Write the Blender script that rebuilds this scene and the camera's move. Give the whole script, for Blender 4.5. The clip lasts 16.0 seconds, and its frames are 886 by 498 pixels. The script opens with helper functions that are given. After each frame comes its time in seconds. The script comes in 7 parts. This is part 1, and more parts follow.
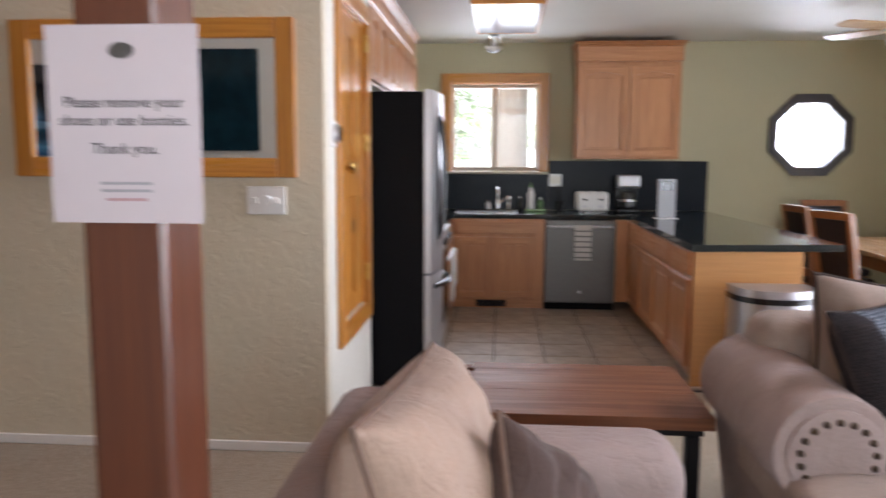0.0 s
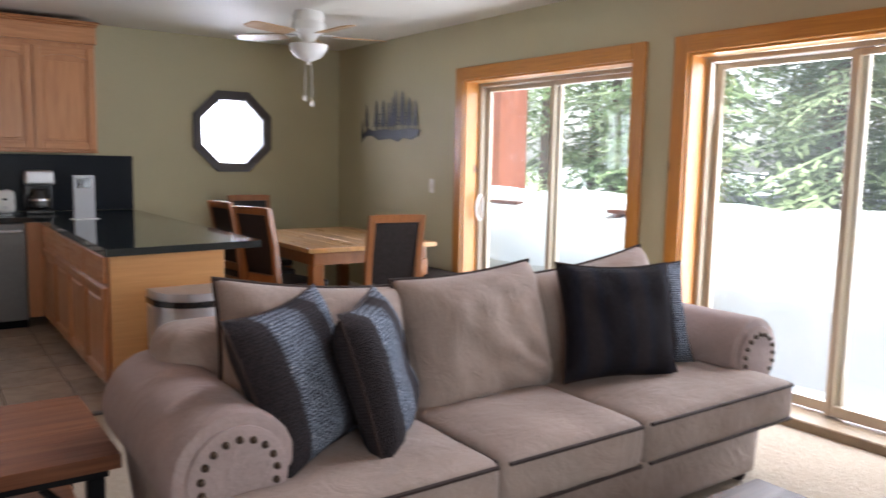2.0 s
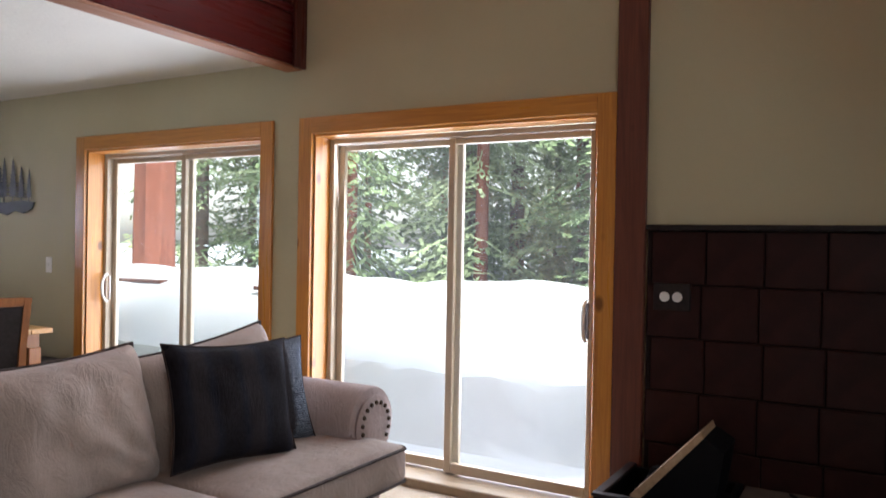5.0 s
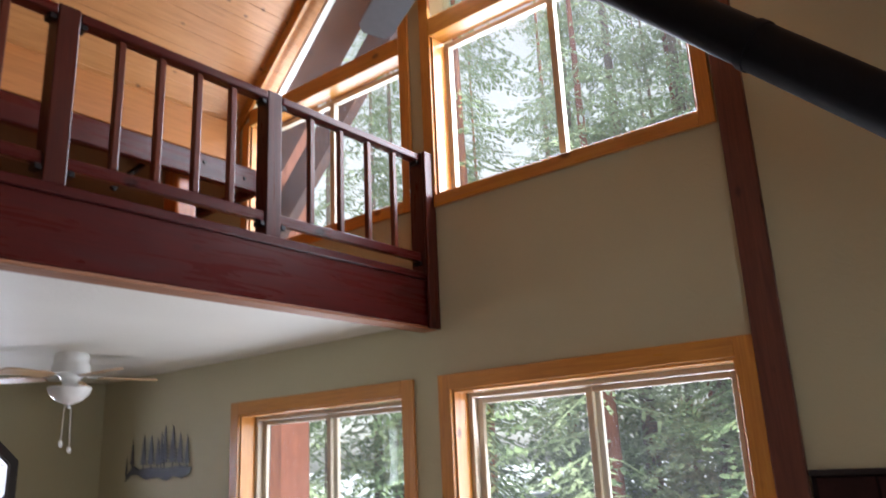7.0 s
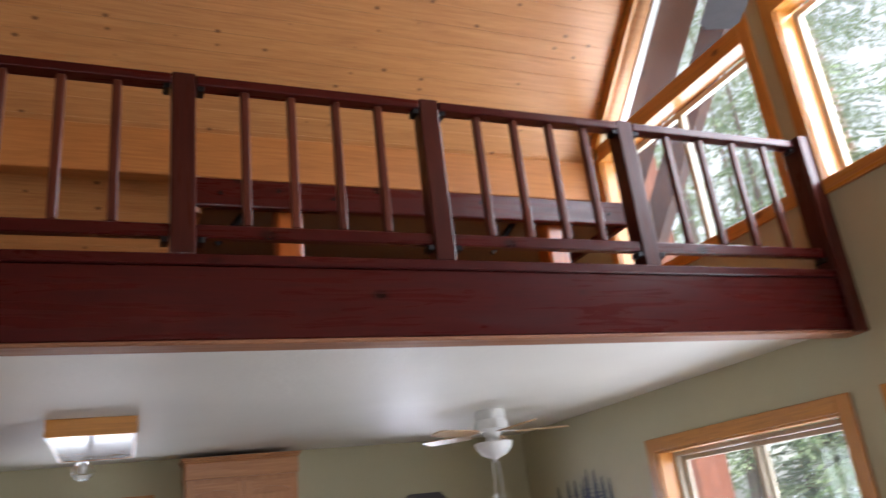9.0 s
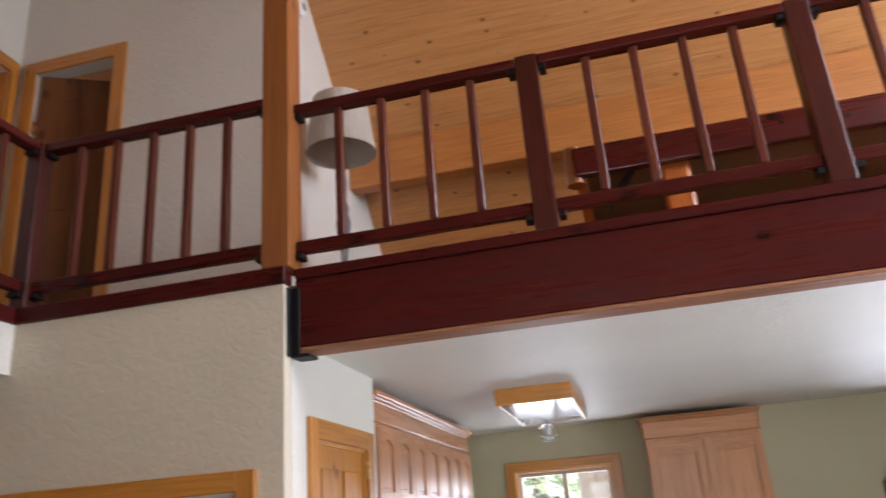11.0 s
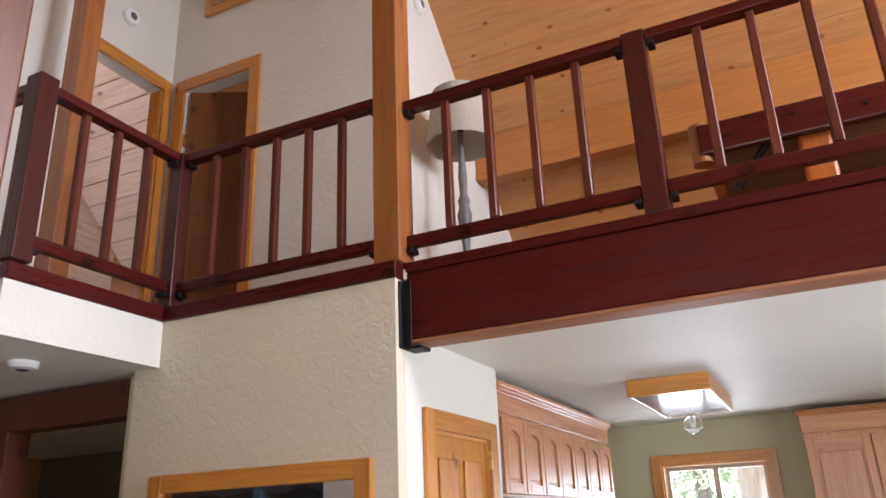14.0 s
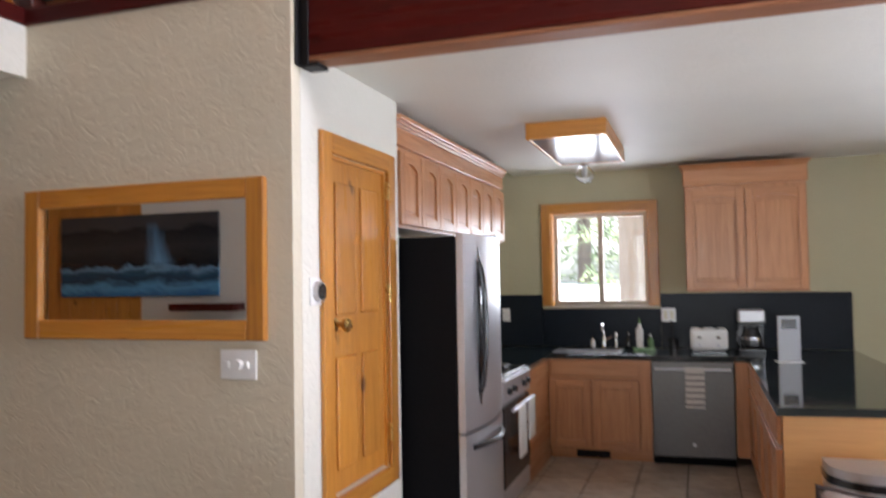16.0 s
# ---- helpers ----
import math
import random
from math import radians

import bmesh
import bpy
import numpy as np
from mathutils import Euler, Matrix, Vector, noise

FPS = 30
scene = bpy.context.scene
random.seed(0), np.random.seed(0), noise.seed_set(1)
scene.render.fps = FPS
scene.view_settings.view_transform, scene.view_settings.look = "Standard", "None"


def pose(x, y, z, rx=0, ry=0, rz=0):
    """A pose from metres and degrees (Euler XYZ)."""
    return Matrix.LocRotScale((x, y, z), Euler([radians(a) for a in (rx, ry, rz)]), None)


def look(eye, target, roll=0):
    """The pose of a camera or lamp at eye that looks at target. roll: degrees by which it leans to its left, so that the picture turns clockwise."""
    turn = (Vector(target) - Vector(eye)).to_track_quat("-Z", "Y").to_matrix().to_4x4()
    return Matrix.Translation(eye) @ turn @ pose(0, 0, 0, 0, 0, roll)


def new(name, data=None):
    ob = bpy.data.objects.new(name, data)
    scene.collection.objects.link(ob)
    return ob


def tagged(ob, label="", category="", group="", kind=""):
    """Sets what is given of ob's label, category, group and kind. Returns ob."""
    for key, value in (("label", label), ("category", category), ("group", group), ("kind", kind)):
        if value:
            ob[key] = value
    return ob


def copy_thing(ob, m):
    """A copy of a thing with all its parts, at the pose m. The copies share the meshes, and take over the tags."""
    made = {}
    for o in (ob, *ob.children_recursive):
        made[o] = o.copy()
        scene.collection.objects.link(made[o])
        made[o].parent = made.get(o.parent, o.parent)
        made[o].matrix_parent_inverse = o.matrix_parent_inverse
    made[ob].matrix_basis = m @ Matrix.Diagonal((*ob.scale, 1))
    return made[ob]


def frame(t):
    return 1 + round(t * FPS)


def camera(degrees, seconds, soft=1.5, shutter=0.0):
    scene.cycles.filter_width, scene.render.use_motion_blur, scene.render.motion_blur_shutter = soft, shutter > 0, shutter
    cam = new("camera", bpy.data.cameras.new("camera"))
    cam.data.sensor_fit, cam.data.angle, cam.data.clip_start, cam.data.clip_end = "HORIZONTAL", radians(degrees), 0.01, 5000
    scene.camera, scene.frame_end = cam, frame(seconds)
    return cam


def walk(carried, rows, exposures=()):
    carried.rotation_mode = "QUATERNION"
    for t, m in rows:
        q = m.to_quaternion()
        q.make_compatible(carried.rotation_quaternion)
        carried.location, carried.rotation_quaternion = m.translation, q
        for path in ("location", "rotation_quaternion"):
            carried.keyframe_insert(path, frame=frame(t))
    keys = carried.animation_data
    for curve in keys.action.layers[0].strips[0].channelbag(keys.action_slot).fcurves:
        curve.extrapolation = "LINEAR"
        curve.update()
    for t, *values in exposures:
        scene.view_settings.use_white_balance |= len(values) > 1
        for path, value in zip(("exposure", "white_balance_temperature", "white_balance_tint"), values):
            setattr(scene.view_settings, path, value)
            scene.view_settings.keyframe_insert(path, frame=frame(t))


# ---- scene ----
cam = camera(60.4, 16.0, soft=1.5, shutter=0.5)
PATH = [
    (0, (0.892, -0.313, 1.419), (0.741, 1.668, 1.185), 0.2),
    (0.5, (0.959, -0.214, 1.409), (1.182, 1.756, 1.144), 1.0),
    (1, (1.048, -0.110, 1.427), (1.610, 1.795, 1.190), 1.0),
    (1.5, (1.104, -0.016, 1.437), (2.015, 1.751, 1.216), 1.1),
    (2, (1.166, -0.035, 1.430), (2.318, 1.582, 1.197), 1.1),
    (2.5, (1.223, -0.077, 1.427), (2.566, 1.383, 1.174), 0.9),
    (3, (1.280, -0.118, 1.429), (2.786, 1.170, 1.163), 0.5),
    (3.5, (1.353, -0.141, 1.420), (2.996, 0.968, 1.153), 0.0),
    (3.7, (1.368, -0.150, 1.422), (3.059, 0.884, 1.158), 0.1),
    (5.8, (1.307, -0.176, 1.445), (2.990, 0.890, 1.624), 0.3),
    (6, (1.244, -0.151, 1.512), (2.900, 0.947, 1.740), -0.4),
    (6.5, (1.193, -0.189, 1.599), (2.766, 0.981, 1.995), -1.4),
    (7, (1.114, -0.195, 1.658), (2.624, 1.003, 2.193), -2.7),
    (7.5, (1.076, -0.192, 1.689), (2.484, 1.082, 2.316), -5.0),
    (8, (1.078, -0.151, 1.700), (2.321, 1.262, 2.377), -6.3),
    (8.5, (1.098, -0.089, 1.713), (2.126, 1.480, 2.410), -6.5),
    (9, (1.115, -0.057, 1.719), (1.872, 1.663, 2.403), -6.8),
    (9.5, (1.139, -0.056, 1.721), (1.633, 1.762, 2.395), -8.0),
    (10, (1.292, -0.029, 1.732), (1.519, 1.843, 2.397), -7.8),
    (10.2, (1.362, -0.023, 1.731), (1.460, 1.864, 2.387), -7.2),
    (12.3, (1.678, 0.014, 1.725), (0.839, 1.670, 2.467), -1.7),
    (12.5, (1.692, 0.020, 1.726), (0.861, 1.685, 2.460), -1.7),
    (13, (1.724, 0.047, 1.721), (0.909, 1.722, 2.450), -2.2),
    (13.5, (1.743, 0.072, 1.720), (0.936, 1.752, 2.446), -2.4),
    (14, (1.752, 0.084, 1.720), (0.949, 1.780, 2.412), -2.4),
    (14.5, (1.770, 0.085, 1.713), (0.960, 1.809, 2.322), -2.1),
    (15, (1.767, 0.105, 1.674), (0.973, 1.879, 2.145), -1.8),
    (15.5, (1.752, 0.151, 1.629), (0.987, 1.977, 1.912), -1.3),
    (16, (1.703, 0.217, 1.584), (1.070, 2.113, 1.661), -1.0),
]
walk(cam, [(t, look(eye, target, roll)) for t, eye, target, roll in PATH], exposures=[(0.0, 1.62), (1.0, 1.52), (2.5, 1.24), (3.7, 1.15), (6.0, 0.7), (8.5, 0.85), (10.2, 1.2), (12.5, 1.65), (14.5, 1.75), (16.0, 1.55)])
SKY_POWER = 0.20
SUN_POWER = 5.5
DAY = 43.5

# ---- world, sun, lights ----
world = bpy.data.worlds.new("world")
scene.world = world
world.use_nodes = True
wn = world.node_tree.nodes
wl = world.node_tree.links
bgn = wn["Background"]
sky = wn.new("ShaderNodeTexSky")
sky.sky_type = 'NISHITA'
sky.sun_disc = False
sky.sun_elevation = radians(56)
sky.sun_rotation = radians(202)
sky.air_density = 1.0
sky.dust_density = 2.0
pale = wn.new("ShaderNodeHueSaturation")
pale.inputs["Saturation"].default_value = 0.22
wl.new(sky.outputs[0], pale.inputs["Color"])
wl.new(pale.outputs[0], bgn.inputs[0])
bgn.inputs[1].default_value = SKY_POWER

sun = bpy.data.lights.new("sun", 'SUN')
sun.energy = SUN_POWER
sun.angle = radians(14)
sun.color = (1.0, 0.97, 0.92)
sun_ob = new("sun", sun)
sun_ob.matrix_world = look((-8, -20, 33), (0, 0, 0))


def window_light(name, eye, target, w, h, power):
    """Daylight entering at an opening; also makes the bedroom's added fill lamp."""
    d = bpy.data.lights.new(name, 'AREA')
    d.shape = 'RECTANGLE'
    d.size, d.size_y = w, h
    d.energy = power
    d.color = (0.86, 0.885, 1.05)
    o = new(name, d)
    o.matrix_world = look(eye, target)
    return o


RX = 4.67          # inner face of the gable wall
FZ = 0.09          # floor level on the plan
UNIT = 1.1         # metres to one unit of the plan
WY = 6.871         # inner face of the kitchen's back wall
window_light("daylight_slider_a", (RX + 0.5, 1.85, 1.1), (1.5, 0.6, 0.8), 1.75, 1.8, DAY * 1.35)
window_light("daylight_slider_b", (RX + 0.5, 3.95, 1.1), (0, 3.95, 0.7), 1.75, 1.9, DAY * 0.9)
window_light("daylight_upper_a", (RX + 0.5, 1.85, 4.1), (1.0, 1.5, 0.8), 1.75, 1.9, DAY * 3.5)
window_light("daylight_upper_b", (RX + 0.5, 3.85, 4.1), (0, 3.85, 3.4), 1.6, 1.4, DAY * 1.1)
window_light("daylight_kitchen", (0.745, WY + 0.3, 1.66), (0.745, 0, 1.2), 0.85, 0.8, DAY * 0.22)
window_light("daylight_octagon", (3.575, WY + 0.3, 1.6), (3.575, 0, 1.2), 0.55, 0.55, DAY * 0.2)
# South window is unseen and assumed; sited so its lamp reaches the sofa
window_light("daylight_south", (1.55, -1.3, 1.55), (2.1, 4, 0.4), 2.2, 1.45, DAY * 0.26)
# Fill lamp added inside the bedroom; no opening is built there
window_light("fill_bedroom", (-3.2, 1.3, 4.0), (-3.9, 3.6, 4.3), 0.9, 0.9, DAY * 0.5)

# ---- materials ----
def mat(name, build):
    m = bpy.data.materials.new(name)
    m.use_nodes = True
    nt = m.node_tree
    p = nt.nodes["Principled BSDF"]
    build(nt, nt.nodes, nt.links, p)
    return m


def coords(n, l, scale=(1, 1, 1), kind="Object"):
    tc = n.new("ShaderNodeTexCoord")
    mp = n.new("ShaderNodeMapping")
    mp.inputs["Scale"].default_value = scale
    l.new(tc.outputs[kind], mp.inputs[0])
    return mp.outputs[0]


def noise_tex(n, l, vec, scale, detail=6, rough=0.6, dist=0.0):
    t = n.new("ShaderNodeTexNoise")
    t.inputs["Scale"].default_value = scale
    t.inputs["Detail"].default_value = detail
    t.inputs["Roughness"].default_value = rough
    t.inputs["Distortion"].default_value = dist
    l.new(vec, t.inputs["Vector"])
    return t.outputs["Fac"]


def ramp(n, l, fac, stops):
    r = n.new("ShaderNodeValToRGB")
    els = r.color_ramp.elements
    while len(els) < len(stops):
        els.new(0.5)
    for e, (pos, c) in zip(els, stops):
        e.position = pos
        e.color = (*c, 1)
    l.new(fac, r.inputs[0])
    return r.outputs[0]


def mix(n, l, fac, a, b, mode='MIX'):
    m = n.new("ShaderNodeMix")
    m.data_type = 'RGBA'
    m.blend_type = mode
    for i, v in ((0, fac), (6, a), (7, b)):
        if isinstance(v, (int, float)):
            m.inputs[i].default_value = v
        elif isinstance(v, tuple):
            m.inputs[i].default_value = (*v, 1)
        else:
            l.new(v, m.inputs[i])
    return m.outputs[2]


def bump(n, l, p, height, strength, dist=0.01):
    b = n.new("ShaderNodeBump")
    b.inputs["Strength"].default_value = strength
    b.inputs["Distance"].default_value = dist
    l.new(height, b.inputs["Height"])
    l.new(b.outputs[0], p.inputs["Normal"])


def per_object(n, l, col, low=0.85, high=1.12):
    """Small differences of tone from piece to piece."""
    oi = n.new("ShaderNodeObjectInfo")
    mr = n.new("ShaderNodeMapRange")
    mr.inputs["To Min"].default_value = low
    mr.inputs["To Max"].default_value = high
    l.new(oi.outputs["Random"], mr.inputs[0])
    hs = n.new("ShaderNodeHueSaturation")
    l.new(mr.outputs[0], hs.inputs["Value"])
    l.new(col, hs.inputs["Color"])
    return hs.outputs[0]


def wood(name, dark, mid, light, axis='X', rough=0.4, scale=1.0, knots=True, knot=1.0, coat=0.0, strength=0.15, vary=True, kind="Object"):
    """Grained timber; axis is the way the grain runs."""
    def build(nt, n, l, p):
        s = [14.0 * scale] * 3
        s['XYZ'.index(axis)] = 0.9 * scale
        v = coords(n, l, tuple(s), kind)
        a = noise_tex(n, l, v, 1.6, 8, 0.62, 1.2)
        c = ramp(n, l, a, [(0.3, dark), (0.52, mid), (0.72, light)])
        s2 = [60.0 * scale] * 3
        s2['XYZ'.index(axis)] = 2.2 * scale
        f = noise_tex(n, l, coords(n, l, tuple(s2), kind), 1.5, 4, 0.7)
        c = mix(n, l, 0.35, c, ramp(n, l, f, [(0.3, tuple(0.7 * x for x in dark)), (0.7, light)]))
        if knots:
            s3 = [5.0 * knot] * 3
            s3['XYZ'.index(axis)] = 3.0 * knot
            vo = n.new("ShaderNodeTexVoronoi")
            vo.inputs["Scale"].default_value = 1.0
            l.new(coords(n, l, tuple(s3), kind), vo.inputs["Vector"])
            k = ramp(n, l, vo.outputs["Distance"], [(0.07, (1, 1, 1)), (0.14, (0, 0, 0))])
            c = mix(n, l, k, c, tuple(0.45 * x for x in dark))
        if vary:
            c = per_object(n, l, c, 0.9, 1.1)
        l.new(c, p.inputs["Base Color"])
        rr = ramp(n, l, a, [(0.3, (rough + 0.12,) * 3), (0.7, (rough - 0.06,) * 3)])
        l.new(rr, p.inputs["Roughness"])
        p.inputs["Coat Weight"].default_value = coat
        p.inputs["Coat Roughness"].default_value = 0.25
        bump(n, l, p, f, strength, 0.002)
    return mat(name, build)


def plaster(name, base, texture=0.35, tint=0.06):
    """Painted hand-trowelled wall."""
    def build(nt, n, l, p):
        v = coords(n, l)
        big = noise_tex(n, l, v, 1.1, 4, 0.5)
        c = ramp(n, l, big, [(0.3, tuple(x * (1 - tint) for x in base)), (0.7, tuple(min(1, x * (1 + tint * 0.5)) for x in base))])
        l.new(c, p.inputs["Base Color"])
        p.inputs["Roughness"].default_value = 0.62
        p.inputs["Specular IOR Level"].default_value = 0.35
        a = noise_tex(n, l, v, 16, 5, 0.55, 1.5)
        r = ramp(n, l, a, [(0.42, (0, 0, 0)), (0.56, (1, 1, 1))])
        bump(n, l, p, r, texture, 0.006)
    return mat(name, build)


def fabric(name, dark, light, scale=220, sheen=0.3, mott=0.5):
    def build(nt, n, l, p):
        v = coords(n, l)
        big = noise_tex(n, l, v, 3.5, 5, 0.6)
        fine = noise_tex(n, l, v, scale, 3, 0.6)
        c = ramp(n, l, big, [(0.25, dark), (0.75, light)])
        c = mix(n, l, mott * 0.4, c, ramp(n, l, fine, [(0.3, tuple(0.7 * x for x in dark)), (0.7, tuple(min(1, 1.15 * x) for x in light))]))
        l.new(c, p.inputs["Base Color"])
        p.inputs["Roughness"].default_value = 0.85
        p.inputs["Sheen Weight"].default_value = sheen * 0.35
        p.inputs["Sheen Roughness"].default_value = 0.4
        p.inputs["Specular IOR Level"].default_value = 0.2
        crease = noise_tex(n, l, coords(n, l, (1.0, 1.6, 0.7)), 8, 4, 0.6, 2.2)
        b1 = n.new("ShaderNodeBump")
        b1.inputs["Strength"].default_value = 0.42
        b1.inputs["Distance"].default_value = 0.026
        l.new(crease, b1.inputs["Height"])
        b2 = n.new("ShaderNodeBump")
        b2.inputs["Strength"].default_value = 0.25
        b2.inputs["Distance"].default_value = 0.002
        l.new(fine, b2.inputs["Height"])
        l.new(b1.outputs[0], b2.inputs["Normal"])
        l.new(b2.outputs[0], p.inputs["Normal"])
    return mat(name, build)


def plain(name, col, rough=0.5, metal=0.0, var=0.08, scale=30, coat=0.0, bmp=0.05):
    def build(nt, n, l, p):
        v = coords(n, l)
        a = noise_tex(n, l, v, scale, 5, 0.6)
        c = ramp(n, l, a, [(0.3, tuple(x * (1 - var) for x in col)), (0.7, tuple(min(1, x * (1 + var)) for x in col))])
        l.new(c, p.inputs["Base Color"])
        r = ramp(n, l, a, [(0.3, (max(0.02, rough - 0.05),) * 3), (0.7, (rough + 0.07,) * 3)])
        l.new(r, p.inputs["Roughness"])
        p.inputs["Metallic"].default_value = metal
        if rough > 0.29 and metal == 0 and max(col) < 0.03:
            p.inputs["Specular IOR Level"].default_value = 0.18
        elif rough > 0.5:
            p.inputs["Specular IOR Level"].default_value = 0.25
        p.inputs["Coat Weight"].default_value = coat
        if bmp:
            bump(n, l, p, a, bmp, 0.002)
    return mat(name, build)


M_WALL = plaster("sage_wall_paint", (0.47, 0.435, 0.285), 0.12)
M_WALLT = plaster("textured_beige_wall_paint", (0.61, 0.55, 0.42), 0.23)
M_WHITEWALL = plaster("cream_wall_paint", (0.68, 0.66, 0.585), 0.3)
M_CEIL = plaster("white_ceiling_paint", (0.76, 0.75, 0.68), 0.18)
M_CEIL.node_tree.nodes["Principled BSDF"].inputs["Roughness"].default_value = 0.57
M_CEIL.node_tree.nodes["Principled BSDF"].inputs["Specular IOR Level"].default_value = 0.42
M_PINE = wood("honey_pine_trim", (0.38, 0.135, 0.02), (0.53, 0.215, 0.032), (0.63, 0.29, 0.055), 'Z', 0.3, coat=0.3)
M_PINEH = wood("honey_pine_trim_level", (0.38, 0.135, 0.02), (0.53, 0.215, 0.032), (0.63, 0.29, 0.055), 'Y', 0.3, coat=0.3)
M_PINEX = wood("honey_pine_trim_across", (0.38, 0.135, 0.02), (0.53, 0.215, 0.032), (0.63, 0.29, 0.055), 'X', 0.3, coat=0.3)
M_PLANK = wood("pine_ceiling_plank", (0.44, 0.18, 0.052), (0.575, 0.26, 0.08), (0.65, 0.325, 0.115), 'X', 0.38, knot=1.7, coat=0.15)
M_PALEPINE = wood("whitewashed_pine_board", (0.48, 0.32, 0.23), (0.66, 0.49, 0.38), (0.74, 0.58, 0.47), 'Y', 0.5)
M_PALEPINEX = wood("whitewashed_pine_ceiling", (0.48, 0.32, 0.23), (0.66, 0.49, 0.38), (0.74, 0.58, 0.47), 'X', 0.5)
M_PLANKY = wood("pine_end_wall_plank", (0.40, 0.19, 0.06), (0.52, 0.26, 0.09), (0.60, 0.33, 0.13), 'Z', 0.45)
M_PURLIN = wood("orange_pine_beam", (0.36, 0.13, 0.03), (0.46, 0.18, 0.045), (0.52, 0.22, 0.06), 'X', 0.4, knots=False)
M_RED = wood("dark_red_stained_timber", (0.040, 0.0035, 0.0033), (0.060, 0.0052, 0.0046), (0.082, 0.0085, 0.0068), 'X', 0.27, coat=0.05, knots=True)
M_REDZ = wood("dark_red_stained_timber_upright", (0.030, 0.0045, 0.004), (0.052, 0.0095, 0.0068), (0.082, 0.018, 0.011), 'Z', 0.30, coat=0.05, knots=False)
M_REDY = wood("dark_red_stained_timber_along", (0.040, 0.0035, 0.0033), (0.060, 0.0052, 0.0046), (0.082, 0.0085, 0.0068), 'Y', 0.27, coat=0.05, knots=True)
M_BALUSTER = wood("red_brown_baluster", (0.060, 0.012, 0.007), (0.095, 0.022, 0.012), (0.14, 0.038, 0.020), 'Z', 0.30, coat=0.1, knots=False)
for m_ in (M_RED, M_REDY, M_REDZ, M_BALUSTER):
    m_.node_tree.nodes["Principled BSDF"].inputs["Specular IOR Level"].default_value = 0.28
M_BROWNPOST = wood("brown_stained_post", (0.07, 0.018, 0.010), (0.105, 0.028, 0.015), (0.15, 0.044, 0.024), 'Z', 0.4, coat=0.1)
M_POST = wood("red_brown_post_timber", (0.072, 0.018, 0.006), (0.108, 0.028, 0.010), (0.15, 0.047, 0.019), 'Z', 0.34, coat=0.8)
M_SOFFIT = wood("brown_soffit_board", (0.22, 0.08, 0.035), (0.29, 0.115, 0.05), (0.34, 0.15, 0.07), 'X', 0.55, knots=False)
M_LEGORANGE = wood("orange_stained_leg", (0.34, 0.085, 0.012), (0.44, 0.12, 0.02), (0.52, 0.17, 0.03), 'Z', 0.3, coat=0.2, knots=False)
M_PINEPOST = wood("orange_pine_post", (0.21, 0.066, 0.016), (0.28, 0.096, 0.024), (0.35, 0.135, 0.038), 'Z', 0.36, coat=0.15)
M_CAB = wood("maple_cabinet", (0.40, 0.16, 0.060), (0.52, 0.228, 0.092), (0.61, 0.30, 0.135), 'Z', 0.32, coat=0.2, knots=False, strength=0.05)
M_CABX = wood("maple_cabinet_level", (0.40, 0.16, 0.060), (0.52, 0.228, 0.092), (0.61, 0.30, 0.135), 'X', 0.32, coat=0.2, knots=False, strength=0.05)
M_CABY = wood("maple_cabinet_along", (0.40, 0.16, 0.060), (0.52, 0.228, 0.092), (0.61, 0.30, 0.135), 'Y', 0.32, coat=0.2, knots=False, strength=0.05)
M_BLACKMETAL = plain("black_iron", (0.010, 0.010, 0.011), 0.45, 0.6)
M_GRANITE = plain("dark_green_granite", (0.012, 0.018, 0.018), 0.07, 0.0, 0.6, 260, 0.4, 0)
M_SPLASH = plain("dark_granite_splash", (0.008, 0.012, 0.018), 0.3, 0.0, 0.6, 240, 0.0, 0)
M_VINYL = plain("tan_vinyl_frame", (0.46, 0.385, 0.285), 0.4, 0, 0.05, 20)
M_SILL = plain("tan_door_threshold", (0.22, 0.155, 0.09), 0.5, 0, 0.12, 24)
M_WHITE = plain("white_plastic", (0.78, 0.78, 0.76), 0.35, 0, 0.03, 20)
M_CREAM = plain("cream_shade_glass", (0.72, 0.68, 0.52), 0.4, 0, 0.05, 20)
M_BLACKGLOSS = plain("black_gloss_plastic", (0.012, 0.012, 0.014), 0.22, 0, 0.1, 30, 0.3, 0)
M_BLACKMATTE = plain("black_matte_metal", (0.006, 0.006, 0.007), 0.55, 0.0, 0.2, 60)
M_BLACKMATTE.node_tree.nodes["Principled BSDF"].inputs["Specular IOR Level"].default_value = 0.08
M_STEEL = plain("brushed_stainless_steel", (0.60, 0.60, 0.62), 0.36, 0.85, 0.04, 40, 0, 0)
M_SLATE = plain("slate_grey_steel", (0.16, 0.155, 0.15), 0.38, 0.85, 0.08, 40)
M_CHROME = plain("polished_chrome", (0.7, 0.7, 0.7), 0.12, 1.0, 0.03, 20, 0, 0)
M_BRASS = plain("aged_brass", (0.55, 0.38, 0.14), 0.28, 1.0, 0.1, 40)
M_PAPER = plain("white_paper", (0.56, 0.50, 0.525), 0.7, 0, 0.02, 8)
M_INK = plain("black_ink", (0.03, 0.03, 0.03), 0.6)
M_INKR = plain("faded_red_ink", (0.42, 0.26, 0.27), 0.6)
M_GREYINK = plain("faded_grey_ink", (0.32, 0.31, 0.33), 0.6)
M_SOFA = fabric("taupe_velvet_upholstery", (0.258, 0.206, 0.177), (0.400, 0.324, 0.282), 180, 0.3)
M_SOFAARM = fabric("mauve_taupe_arm_upholstery", (0.285, 0.222, 0.208), (0.395, 0.318, 0.302), 180, 0.3)
